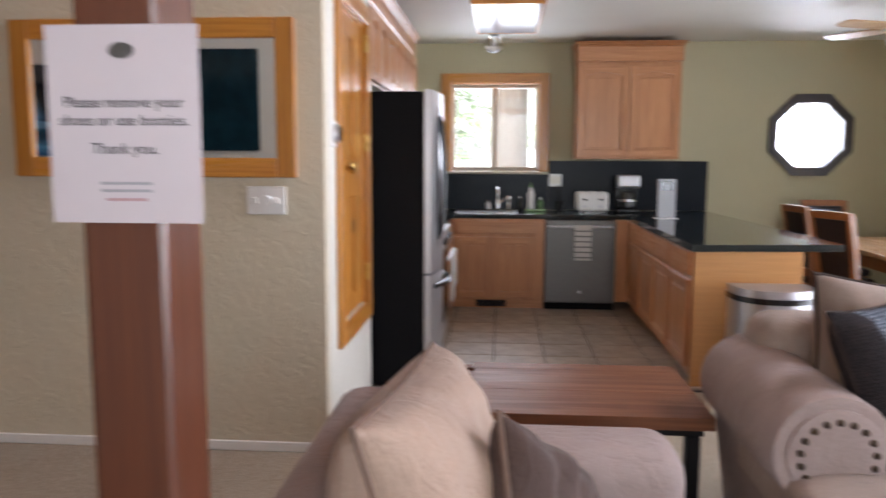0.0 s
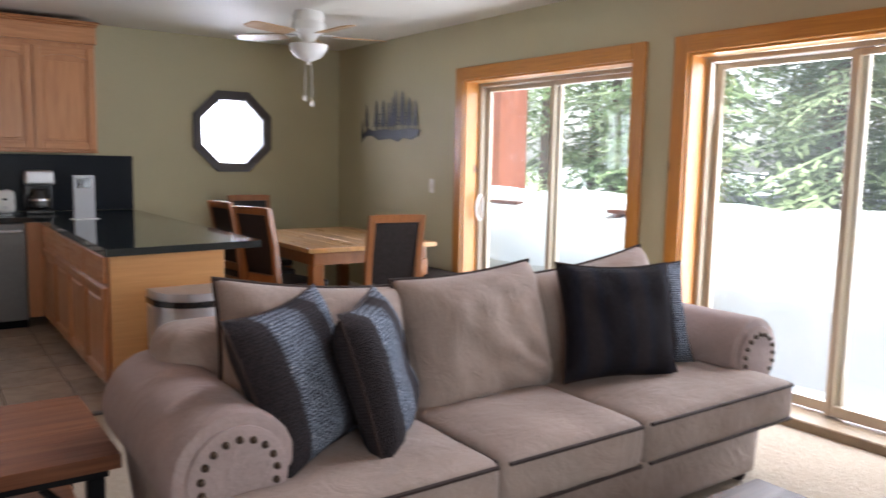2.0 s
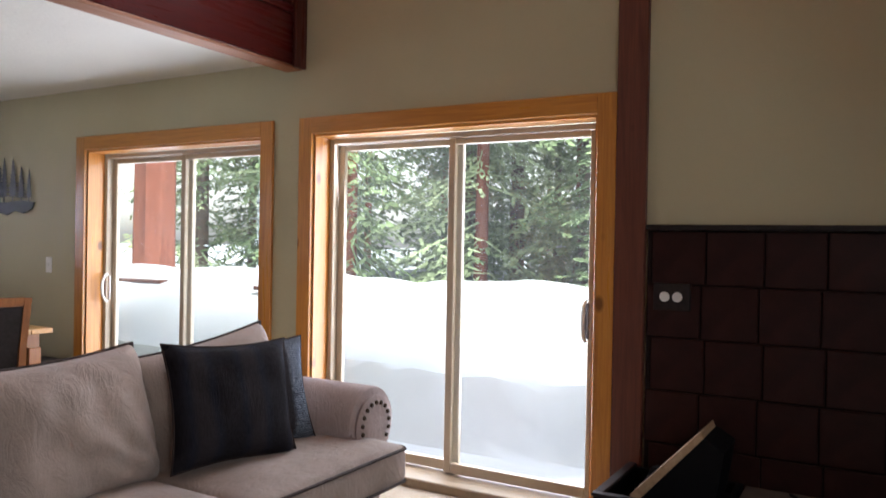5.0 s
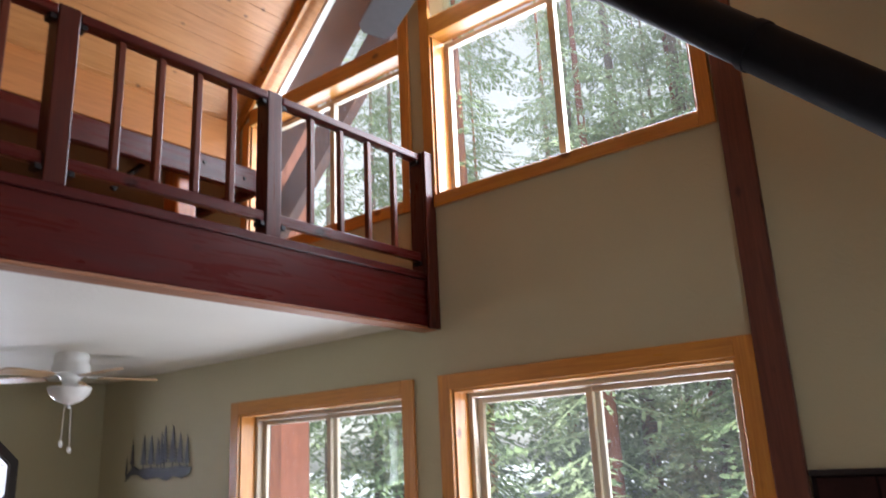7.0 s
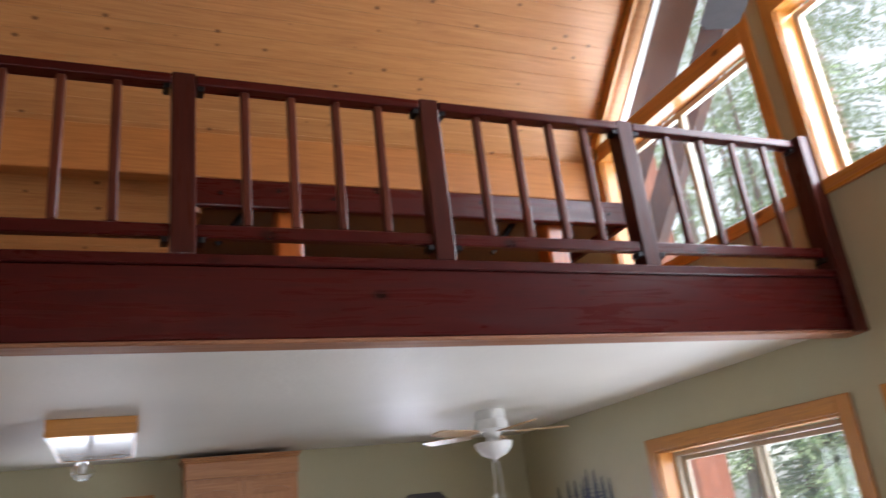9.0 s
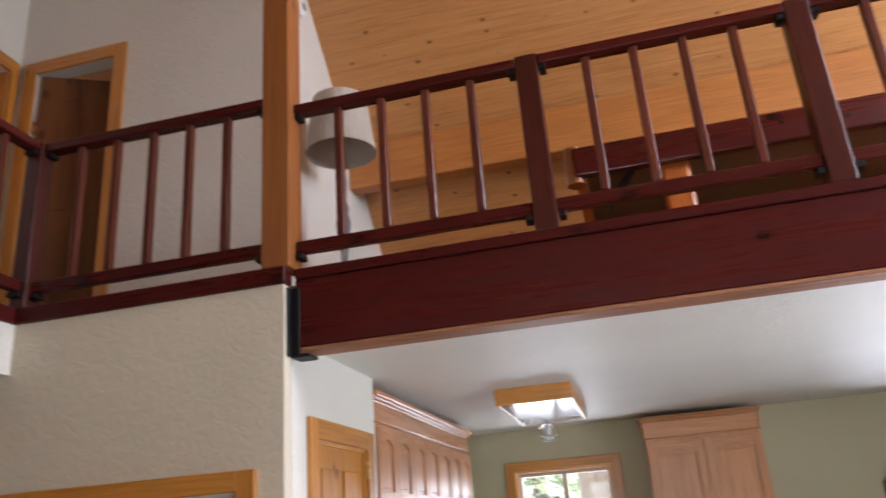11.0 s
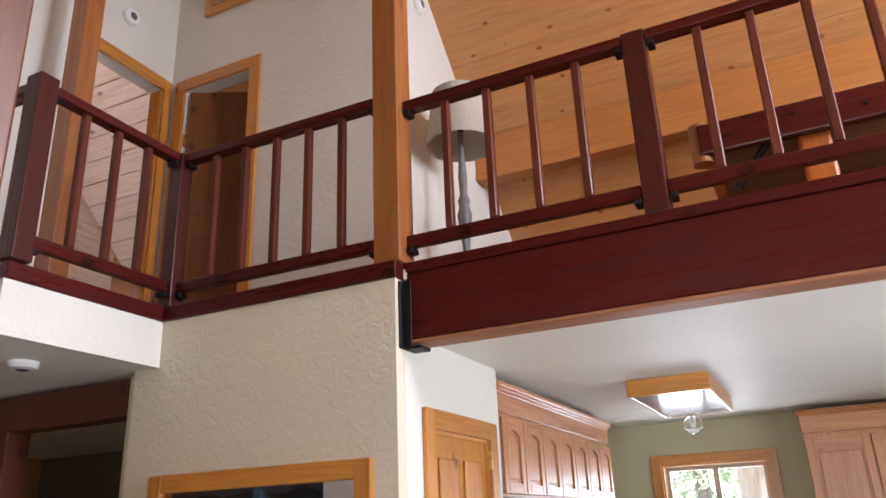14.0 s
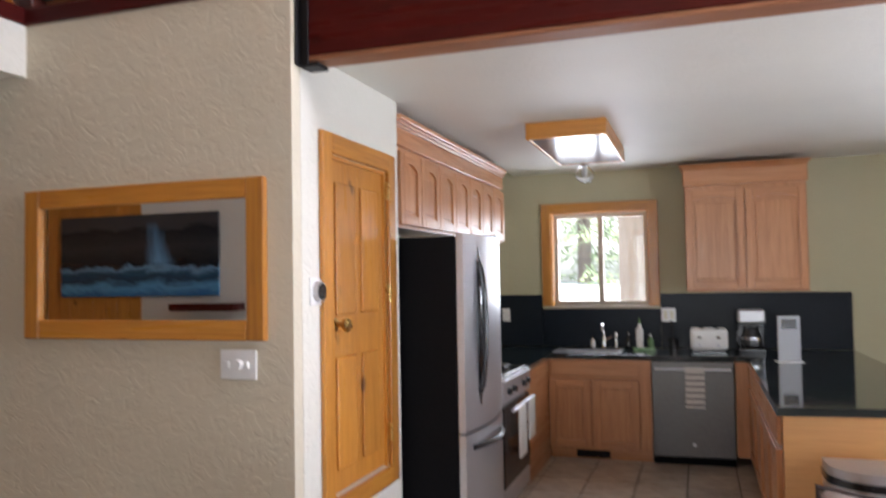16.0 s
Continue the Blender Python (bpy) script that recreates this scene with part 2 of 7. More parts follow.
M_PIPING = plain("dark_brown_piping", (0.035, 0.022, 0.018), 0.7)
M_TANPIL = fabric("tan_pillow_cloth", (0.35, 0.25, 0.195), (0.44, 0.33, 0.26), 160, 0.3)
M_BROWNPIL = fabric("brown_pillow_cloth", (0.065, 0.042, 0.036), (0.10, 0.068, 0.058), 160, 0.3)
M_SOFTPIPE = plain("soft_brown_piping", (0.17, 0.115, 0.088), 0.8)
M_STUD = plain("bronze_stud", (0.07, 0.05, 0.035), 0.35, 0.9)
M_LEATHER = plain("dark_brown_leather", (0.022, 0.018, 0.018), 0.42, 0, 0.3, 50, 0, 0.2)
M_CHAIR = wood("amber_chair_wood", (0.20, 0.065, 0.016), (0.28, 0.10, 0.026), (0.36, 0.14, 0.04), 'Z', 0.35, knots=False, coat=0.2)
M_RUSTIC = wood("dark_rustic_table_wood", (0.10, 0.031, 0.011), (0.165, 0.055, 0.019), (0.225, 0.083, 0.032), 'X', 0.46, knots=True)
M_RUSTICG = wood("worn_rustic_coffee_table_wood", (0.045, 0.016, 0.008), (0.085, 0.034, 0.018), (0.135, 0.060, 0.034), 'X', 0.34)
M_RUSTICG.node_tree.nodes["Principled BSDF"].inputs["Specular IOR Level"].default_value = 0.10
M_GALV = plain("grey_metal_silhouette", (0.04, 0.043, 0.058), 0.5, 0.2, 0.35, 14)
M_LAMPGREY = plain("grey_turned_lamp_paint", (0.16, 0.15, 0.15), 0.5, 0, 0.25, 30)
M_SNOW = plain("packed_snow", (0.54, 0.585, 0.65), 0.7, 0, 0.04, 3, 0, 0.3)
M_BARK = wood("red_cedar_bark", (0.06, 0.017, 0.010), (0.20, 0.060, 0.034), (0.33, 0.115, 0.07), 'Z', 0.85, 2.2, knots=False, strength=0.8)
M_BARKG = wood("grey_brown_bark", (0.08, 0.06, 0.05), (0.15, 0.11, 0.09), (0.22, 0.17, 0.14), 'Z', 0.9, 1.4, knots=False, strength=0.8)
M_NEEDLE = plain("dark_fir_needles", (0.19, 0.265, 0.135), 0.6, 0, 0.45, 9, 0, 0)
M_NEEDLE2 = plain("pale_fir_needles", (0.30, 0.375, 0.215), 0.6, 0, 0.45, 9, 0, 0)
M_FAN = wood("light_oak_fan_blade", (0.42, 0.25, 0.12), (0.55, 0.35, 0.18), (0.62, 0.42, 0.24), 'X', 0.35, knots=False)
M_GREYFAN = plain("grey_fan_blade", (0.20, 0.20, 0.215), 0.5)
M_DARKTILE = plain("dark_red_hearth_tile", (0.024, 0.0075, 0.0065), 0.42, 0, 0.3, 9, 0.05, 0.25)
M_TILEJOINT = plain("dark_red_tile_joint", (0.012, 0.006, 0.0055), 0.8)
M_STONE = plain("rough_hearth_slate", (0.09, 0.075, 0.06), 0.6, 0, 0.4, 12, 0, 0.6)
M_GROUT = plain("grey_grout", (0.10, 0.078, 0.06), 0.9)
# Dark brown; puts the dimness of hall end and closet into their colour
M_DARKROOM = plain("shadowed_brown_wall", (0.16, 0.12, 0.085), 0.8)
M_DOORBROWN = wood("brown_stained_door", (0.10, 0.034, 0.012), (0.15, 0.052, 0.018), (0.20, 0.078, 0.028), 'Z', 0.35, coat=0.2)
M_SHADE = fabric("linen_lamp_shade", (0.40, 0.36, 0.30), (0.48, 0.43, 0.36), 200, 0.1)
M_TOWEL = fabric("white_tea_towel", (0.62, 0.60, 0.56), (0.72, 0.70, 0.66), 120, 0.1)
M_LOG = wood("split_firewood", (0.30, 0.2, 0.11), (0.42, 0.29, 0.17), (0.5, 0.37, 0.23), 'X', 0.7, knots=False)


def tile_build(nt, n, l, p):
    v = coords(n, l)
    a = noise_tex(n, l, v, 7, 7, 0.65, 0.6)
    c = ramp(n, l, a, [(0.3, (0.28, 0.21, 0.15)), (0.5, (0.38, 0.30, 0.225)), (0.7, (0.46, 0.38, 0.295))])
    l.new(per_object(n, l, c, 0.88, 1.1), p.inputs["Base Color"])
    l.new(ramp(n, l, a, [(0.3, (0.42,) * 3), (0.7, (0.28,) * 3)]), p.inputs["Roughness"])
    bump(n, l, p, a, 0.12, 0.003)


M_TILE = mat("beige_stone_floor_tile", tile_build)


def carpet_build(nt, n, l, p):
    v = coords(n, l)
    big = noise_tex(n, l, v, 2.2, 4, 0.6)
    fine = noise_tex(n, l, v, 130, 4, 0.7)
    med = noise_tex(n, l, v, 38, 4, 0.7)
    c = ramp(n, l, big, [(0.3, (0.29, 0.235, 0.172)), (0.7, (0.37, 0.305, 0.232))])
    c = mix(n, l, 0.5, c, ramp(n, l, fine, [(0.32, (0.2, 0.16, 0.12)), (0.68, (0.58, 0.505, 0.41))]))
    l.new(c, p.inputs["Base Color"])
    p.inputs["Roughness"].default_value = 0.95
    p.inputs["Specular IOR Level"].default_value = 0.1
    bump(n, l, p, med, 0.9, 0.012)


M_CARPET = mat("beige_cut_pile_carpet", carpet_build)


def glass_build(nt, n, l, p):
    out = n["Material Output"]
    n.remove(p)
    tr = n.new("ShaderNodeBsdfTransparent")
    tr.inputs[0].default_value = (0.96, 0.98, 0.97, 1)
    gl = n.new("ShaderNodeBsdfGlossy")
    gl.inputs["Roughness"].default_value = 0.02
    ms = n.new("ShaderNodeMixShader")
    ms.inputs[0].default_value = 0.035
    l.new(tr.outputs[0], ms.inputs[1])
    l.new(gl.outputs[0], ms.inputs[2])
    # Faint translucent layer mixed into the pane, imitating haze over the woods
    haze_layer = n.new("ShaderNodeBsdfTranslucent")
    haze_layer.inputs[0].default_value = (0.9, 0.93, 0.95, 1)
    haze_mix = n.new("ShaderNodeMixShader")
    haze_noise = noise_tex(n, l, coords(n, l), 3.0, 5, 0.6)
    l.new(ramp(n, l, haze_noise, [(0.3, (0.004, 0.004, 0.004)), (0.75, (0.009, 0.009, 0.009))]), haze_mix.inputs[0])
    l.new(ms.outputs[0], haze_mix.inputs[1])
    l.new(haze_layer.outputs[0], haze_mix.inputs[2])
    l.new(haze_mix.outputs[0], out.inputs[0])


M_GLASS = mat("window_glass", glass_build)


def mirror_build(nt, n, l, p):
    p.inputs["Base Color"].default_value = (0.85, 0.87, 0.86, 1)
    p.inputs["Metallic"].default_value = 1.0
    p.inputs["Roughness"].default_value = 0.015


M_MIRROR = mat("mirror_silver", mirror_build)


def frosted_build(nt, n, l, p):
    p.inputs["Base Color"].default_value = (0.9, 0.92, 0.95, 1)
    p.inputs["Roughness"].default_value = 0.5
    p.inputs["Transmission Weight"].default_value = 0.9
    p.inputs["IOR"].default_value = 1.1


M_FROST = mat("frosted_window_glass", frosted_build)


def weave_build(nt, n, l, p):
    """Dark knit with blue-grey zigzag bands and pale flecks."""
    v = coords(n, l, (1, 1, 1), "Generated")
    sx = n.new("ShaderNodeSeparateXYZ")
    l.new(v, sx.inputs[0])
    zig = n.new("ShaderNodeTexWave")
    zig.bands_direction = 'Z'
    zig.wave_profile = 'TRI'
    zig.inputs["Scale"].default_value = 15
    zig.inputs["Distortion"].default_value = 5
    zig.inputs["Detail"].default_value = 1
    zig.inputs["Detail Scale"].default_value = 5
    l.new(v, zig.inputs["Vector"])
    f = noise_tex(n, l, v, 60, 4, 0.7)
    band = ramp(n, l, sx.outputs["X"], [(0.0, (0, 0, 0)), (0.21, (0.05, 0.05, 0.05)), (0.25, (1, 1, 1)), (0.52, (0.75, 0.75, 0.75)), (0.60, (0.06, 0.06, 0.06)), (0.74, (0.05, 0.05, 0.05)), (0.79, (0.9, 0.9, 0.9)), (1.0, (0.7, 0.7, 0.7))])
    blue = ramp(n, l, zig.outputs["Fac"], [(0.25, (0.035, 0.042, 0.06)), (0.55, (0.16, 0.20, 0.26)), (0.9, (0.33, 0.39, 0.47))])
    dark = ramp(n, l, f, [(0.3, (0.012, 0.010, 0.012)), (0.7, (0.045, 0.036, 0.036))])
    c = mix(n, l, band, dark, blue)
    flecks = n.new("ShaderNodeTexVoronoi")
    flecks.inputs["Scale"].default_value = 26
    l.new(v, flecks.inputs["Vector"])
    fk = ramp(n, l, flecks.outputs["Distance"], [(0.12, (1, 1, 1)), (0.2, (0, 0, 0))])
    edge = ramp(n, l, sx.outputs["X"], [(0.20, (0, 0, 0)), (0.23, (1, 1, 1)), (0.26, (1, 1, 1)), (0.3, (0, 0, 0)), (0.74, (0, 0, 0)), (0.78, (1, 1, 1)), (0.82, (0, 0, 0))])
    c = mix(n, l, mix(n, l, 1.0, fk, edge, 'MULTIPLY'), c, (0.55, 0.58, 0.6))
    l.new(c, p.inputs["Base Color"])
    p.inputs["Roughness"].default_value = 0.9
    p.inputs["Specular IOR Level"].default_value = 0.15
    bump(n, l, p, zig.outputs["Fac"], 0.6, 0.006)


M_WEAVE = mat("blue_grey_knit", weave_build)


def fur_build(nt, n, l, p):
    v = coords(n, l, (1, 1, 1), "Generated")
    w = n.new("ShaderNodeTexWave")
    w.bands_direction = 'X'
    w.inputs["Scale"].default_value = 0.8
    w.inputs["Distortion"].default_value = 1.6
    w.inputs["Detail"].default_value = 3
    l.new(v, w.inputs["Vector"])
    f = noise_tex(n, l, coords(n, l, (90, 90, 14), "Generated"), 1.0, 5, 0.7)
    a = ramp(n, l, w.outputs["Fac"], [(0.2, (0.010, 0.007, 0.008)), (0.6, (0.014, 0.016, 0.028)), (0.9, (0.034, 0.029, 0.030))])
    c = mix(n, l, 0.4, a, ramp(n, l, f, [(0.3, (0.006, 0.006, 0.007)), (0.7, (0.045, 0.045, 0.055))]))
    l.new(c, p.inputs["Base Color"])
    p.inputs["Roughness"].default_value = 0.9
    p.inputs["Specular IOR Level"].default_value = 0.1
    bump(n, l, p, f, 0.8, 0.01)


M_FUR = mat("dark_plush_pillow_fabric", fur_build)


def picture_build(nt, n, l, p):
    """A dusky blue waterfall landscape print."""
    v = coords(n, l, (1, 1, 1), "Generated")
    sx = n.new("ShaderNodeSeparateXYZ")
    l.new(v, sx.inputs[0])
    nz = noise_tex(n, l, v, 5, 6, 0.65, 0.8)
    ad = n.new("ShaderNodeMath")
    ad.operation = 'MULTIPLY_ADD'
    l.new(nz, ad.inputs[0])
    ad.inputs[1].default_value = 0.3
    l.new(sx.outputs["Z"], ad.inputs[2])
    c = ramp(n, l, ad.outputs[0], [(0.18, (0.03, 0.15, 0.32)), (0.27, (0.10, 0.36, 0.62)), (0.36, (0.015, 0.05, 0.09)), (0.43, (0.02, 0.09, 0.17)), (0.49, (0.16, 0.36, 0.55)),
                                   (0.53, (0.006, 0.012, 0.018)), (0.75, (0.035, 0.04, 0.045)), (0.95, (0.012, 0.016, 0.022)), (1.1, (0.05, 0.055, 0.06))])
    # the fall leans and widens towards its foot
    lean = n.new("ShaderNodeMath")
    lean.operation = 'MULTIPLY_ADD'
    l.new(sx.outputs["Z"], lean.inputs[0])
    lean.inputs[1].default_value = 0.10
    l.new(sx.outputs["X"], lean.inputs[2])
    m = n.new("ShaderNodeMath")
    m.operation = 'SUBTRACT'
    l.new(lean.outputs[0], m.inputs[0])
    m.inputs[1].default_value = 0.69
    ab = n.new("ShaderNodeMath")
    ab.operation = 'ABSOLUTE'
    l.new(m.outputs[0], ab.inputs[0])
    wd = n.new("ShaderNodeMath")
    wd.operation = 'MULTIPLY_ADD'
    l.new(sx.outputs["Z"], wd.inputs[0])
    wd.inputs[1].default_value = 0.11
    l.new(ab.outputs[0], wd.inputs[2])
    streak = noise_tex(n, l, coords(n, l, (26, 1, 2.2), "Generated"), 1.6, 4, 0.6, 0.3)
    st = n.new("ShaderNodeMath")
    st.operation = 'MULTIPLY_ADD'
    l.new(streak, st.inputs[0])
    st.inputs[1].default_value = 0.09
    l.new(wd.outputs[0], st.inputs[2])
    k = ramp(n, l, st.outputs[0], [(0.10, (0.95, 0.95, 0.95)), (0.145, (0.45, 0.45, 0.45)), (0.19, (0, 0, 0))])
    kz = ramp(n, l, sx.outputs["Z"], [(0.36, (0, 0, 0)), (0.42, (1, 1, 1)), (0.84, (0.7, 0.7, 0.7)), (0.92, (0, 0, 0))])
    kk = mix(n, l, 1.0, k, kz, 'MULTIPLY')
    c = mix(n, l, kk, c, (0.17, 0.42, 0.70))
    l.new(c, p.inputs["Base Color"])
    p.inputs["Roughness"].default_value = 0.12


M_PICTURE = mat("waterfall_print", picture_build)


# ---- mesh helpers ----
def bm_box(bm, x0, x1, y0, y1, z0, z1, bev=0.0, seg=1):
    r = bmesh.ops.create_cube(bm, size=1.0)
    vs = r["verts"]
    for v in vs:
        v.co = Vector(((x0 + x1) / 2 + v.co.x * (x1 - x0), (y0 + y1) / 2 + v.co.y * (y1 - y0), (z0 + z1) / 2 + v.co.z * (z1 - z0)))
    if bev > 0:
        es = list({e for v in vs for e in v.link_edges})
        bmesh.ops.bevel(bm, geom=es, offset=bev, segments=seg, profile=0.5, affect='EDGES')
    return bm


def box(x0, x1, y0, y1, z0, z1, bev=0.0, seg=1):
    return bm_box(bmesh.new(), min(x0, x1), max(x0, x1), min(y0, y1), max(y0, y1), min(z0, z1), max(z0, z1), bev, seg)


def bm_cyl(bm, p0, p1, r0, r1=None, seg=16, caps=True):
    r1 = r0 if r1 is None else r1
    p0, p1 = Vector(p0), Vector(p1)
    d = p1 - p0
    m = Matrix.Translation((p0 + p1) / 2) @ d.to_track_quat('Z', 'Y').to_matrix().to_4x4()
    bmesh.ops.create_cone(bm, cap_ends=caps, segments=seg, radius1=r0, radius2=r1, depth=d.length, matrix=m)
    return bm


def cyl(p0, p1, r0, r1=None, seg=16):
    return bm_cyl(bmesh.new(), p0, p1, r0, r1, seg)


def lathe(profile, seg=24, centre=(0, 0, 0), caps=True):
    """A turned body from (radius, height) pairs."""
    bm = bmesh.new()
    rings = []
    for r, z in profile:
        rings.append([bm.verts.new((centre[0] + r * math.cos(2 * math.pi * i / seg), centre[1] + r * math.sin(2 * math.pi * i / seg), centre[2] + z)) for i in range(seg)])
    for a, b in zip(rings, rings[1:]):
        for i in range(seg):
            bm.faces.new((a[i], a[(i + 1) % seg], b[(i + 1) % seg], b[i]))
    if caps and profile[0][0] > 0.001:
        bm.faces.new(list(reversed(rings[0])))
    if caps and profile[-1][0] > 0.001:
        bm.faces.new(rings[-1])
    return bm


def extrude_poly(pts, axis, a, b):
    """A prism: 2D outline pts in the plane across axis, from a to b."""
    bm = bmesh.new()

    def at(p, h):
        if axis == 'x':
            return (h, p[0], p[1])
        if axis == 'y':
            return (p[0], h, p[1])
        return (p[0], p[1], h)
    lo = [bm.verts.new(at(p, a)) for p in pts]
    hi = [bm.verts.new(at(p, b)) for p in pts]
    bm.faces.new(lo)
    bm.faces.new(list(reversed(hi)))
    k = len(pts)
    for i in range(k):
        bm.faces.new((lo[i], hi[i], hi[(i + 1) % k], lo[(i + 1) % k]))
    bmesh.ops.recalc_face_normals(bm, faces=bm.faces)
    return bm


def tube(pts, r, seg=8, closed=False):
    """A round rod bent along points, one skin."""
    bm = bmesh.new()
    P = [Vector(p) for p in pts]
    k = len(P)
    rings = []
    for i, p in enumerate(P):
        a = P[(i - 1) % k] if closed or i > 0 else p
        b = P[(i + 1) % k] if closed or i < k - 1 else p
        d = (b - a).normalized()
        up = Vector((0, 1, 0)) if abs(d.y) < 0.8 else Vector((0, 0, 1))
        u = d.cross(up).normalized()
        w = d.cross(u)
        rings.append([bm.verts.new(p + r * (math.cos(2 * math.pi * q / seg) * u + math.sin(2 * math.pi * q / seg) * w)) for q in range(seg)])
    for i in range(k if closed else k - 1):
        a, b = rings[i], rings[(i + 1) % k]
        for q in range(seg):
            bm.faces.new((a[q], a[(q + 1) % seg], b[(q + 1) % seg], b[q]))
    if not closed:
        bm.faces.new(rings[0])
        bm.faces.new(list(reversed(rings[-1])))
    return bm


def finish(name, bm, material, smooth=False, angle=40):
    me = bpy.data.meshes.new(name)
    bmesh.ops.recalc_face_normals(bm, faces=bm.faces)
    if smooth:
        for f in bm.faces:
            f.smooth = True
        for e in bm.edges:
            if len(e.link_faces) == 2 and e.calc_face_angle(0) > radians(angle):
                e.smooth = False
    bm.to_mesh(me)
    bm.free()
    me.materials.append(material)
    return me


def struct(name, bm, material, label="", category="", smooth=False):
    ob = new(name, finish(name, bm, material, smooth))
    return tagged(ob, label, category or name.split("_")[0], "", "structure")


def solid(name, bm, material, label, category, group="", smooth=False):
    return tagged(new(name, finish(name, bm, material, smooth)), label, category, group)


def thing(name, label, category, group="", at=(0, 0, 0), turn=0):
    ob = new(name)
    ob.matrix_basis = pose(*at, 0, 0, turn)
    ob.empty_display_size = 0.1
    return tagged(ob, label, category, group)


def part(name, bm, material, parent, label="", smooth=False, angle=40):
    ob = new(name, finish(name, bm, material, smooth, angle))
    ob.parent = parent
    if label:
        ob["label"] = label
    return ob


def part_mesh(name, me, parent, m):
    ob = new(name, me)
    ob.parent = parent
    ob.matrix_basis = m
    return ob

# ---- the large structure ----
ROOF_N = 9.40      # north slope: y + z
ROOF_S = 3.60      # south slope: z - y
RIDGE_Y = 2.90
SY = -1.05         # south wall
LX = -5.2          # far west wall
LOFT = 2.70        # loft floor
CEIL = 2.44        # ceiling under the loft

# floors
struct("floor", box(LX, RX + 0.3, SY, 3.98, -0.12, FZ - 0.004), M_CARPET, "beige cut-pile living room carpet", "carpet")
kfloor = struct("floor_kitchen", box(-0.4, RX + 0.3, 3.98, WY + 0.2, -0.12, FZ - 0.010), M_GROUT, "beige stone tile kitchen floor with grey grout", "tiled floor")
struct("platform", box(LX, 0.10, 1.05, 2.743, 0.0, 0.158, 0.012, 2), M_CARPET, "raised carpeted step below the mirror", "step")

# gable wall, with openings
S1 = (3.097, 4.777, 2.003)   # sliding doors: y0, y1, head
S2 = (1.001, 2.702, 2.003)
W1 = (3.03, 4.73, 3.285)
W2 = (1.005, 2.745, 3.262)
TH = 0.24


def roof_z(y):
    return ROOF_N - y if y > RIDGE_Y else ROOF_S + y


gw = bmesh.new()
X0, X1 = RX, RX + TH
bm_box(gw, X0, X1, SY - 0.2, S2[0], -0.1, 2.6)
bm_box(gw, X0, X1, S2[1], S1[0], -0.1, 2.6)
bm_box(gw, X0, X1, S1[1], WY + 0.2, -0.1, 2.6)
bm_box(gw, X0, X1, S2[0], S2[1], S2[2], 2.6)
bm_box(gw, X0, X1, S1[0], S1[1], S1[2], 2.6)


def gable_piece(y0, y1, z0, top0, top1):
    for pts in [[(y0, z0), (y1, z0), (y1, top1), (y0, top0)]]:
        t = extrude_poly(pts, 'x', X0, X1)
        me = bpy.data.meshes.new("t")
        t.to_mesh(me)
        gw.from_mesh(me)
        t.free()
        bpy.data.meshes.remove(me)


E = 0.02
gable_piece(-0.98, W2[0], 2.6, roof_z(-0.98) + E, roof_z(W2[0]) + E)
gable_piece(W2[0], W2[1], 2.6, W2[2], W2[2])
gable_piece(W2[1], RIDGE_Y, 2.6, roof_z(W2[1]) + E, roof_z(RIDGE_Y) + E)
gable_piece(RIDGE_Y, W1[0], 2.6, roof_z(RIDGE_Y) + E, roof_z(W1[0]) + E)
gable_piece(W1[0], W1[1], 2.6, W1[2], W1[2])
gable_piece(W1[1], 6.80, 2.6, roof_z(W1[1]) + E, 2.62)
struct("wall_east", gw, M_WALL, "sage painted gable wall with tall windows", "wall")

# back wall of the kitchen with window and octagon
KW = (0.326, 1.161, 1.27, 2.086)
OC = (3.575, 1.607, 0.34)
bw = bmesh.new()
Y0, Y1 = WY, WY + 0.2
bm_box(bw, -0.45, KW[0], Y0, Y1, -0.1, 2.62)
bm_box(bw, KW[0], KW[1], Y0, Y1, -0.1, KW[2])
bm_box(bw, KW[0], KW[1], Y0, Y1, KW[3], 2.62)
bm_box(bw, KW[1], OC[0] - OC[2], Y0, Y1, -0.1, 2.62)
bm_box(bw, OC[0] + OC[2], RX + TH, Y0, Y1, -0.1, 2.62)
bm_box(bw, OC[0] - OC[2], OC[0] + OC[2], Y0, Y1, -0.1, OC[1] - OC[2])
bm_box(bw, OC[0] - OC[2], OC[0] + OC[2], Y0, Y1, OC[1] + OC[2], 2.62)
k = OC[2] * (1 - math.tan(math.pi / 8))
for sx in (-1, 1):
    for sz in (-1, 1):
        cx, cz = OC[0] + sx * OC[2], OC[1] + sz * OC[2]
        t = extrude_poly([(cx, cz), (cx - sx * k, cz), (cx, cz - sz * k)], 'y', Y0, Y1)
        me = bpy.data.meshes.new("t")
        t.to_mesh(me)
        bw.from_mesh(me)
        t.free()
        bpy.data.meshes.remove(me)
struct("wall_north", bw, M_WALL, "sage painted kitchen wall", "wall")

# kitchen west wall and the pantry block
struct("wall_kitchen_west", box(-0.45, -0.25, 3.70, WY, -0.1, 2.62), M_WALL, "sage painted kitchen side wall", "wall")
struct("wall_mirror", box(-1.36, 0.10, 2.743, 2.81, -0.1, 2.66), M_WALLT, "beige hand-trowelled plaster wall", "wall")
pw = bmesh.new()
PD = (3.037, 3.642, 0.63, 2.058)
bm_box(pw, -0.02, 0.10, 2.812, PD[0], -0.1, CEIL)
bm_box(pw, -0.02, 0.10, PD[1], 3.79, -0.1, CEIL)
bm_box(pw, -0.02, 0.10, PD[0], PD[1], -0.1, PD[2])
bm_box(pw, -0.02, 0.10, PD[0], PD[1], PD[3], CEIL)
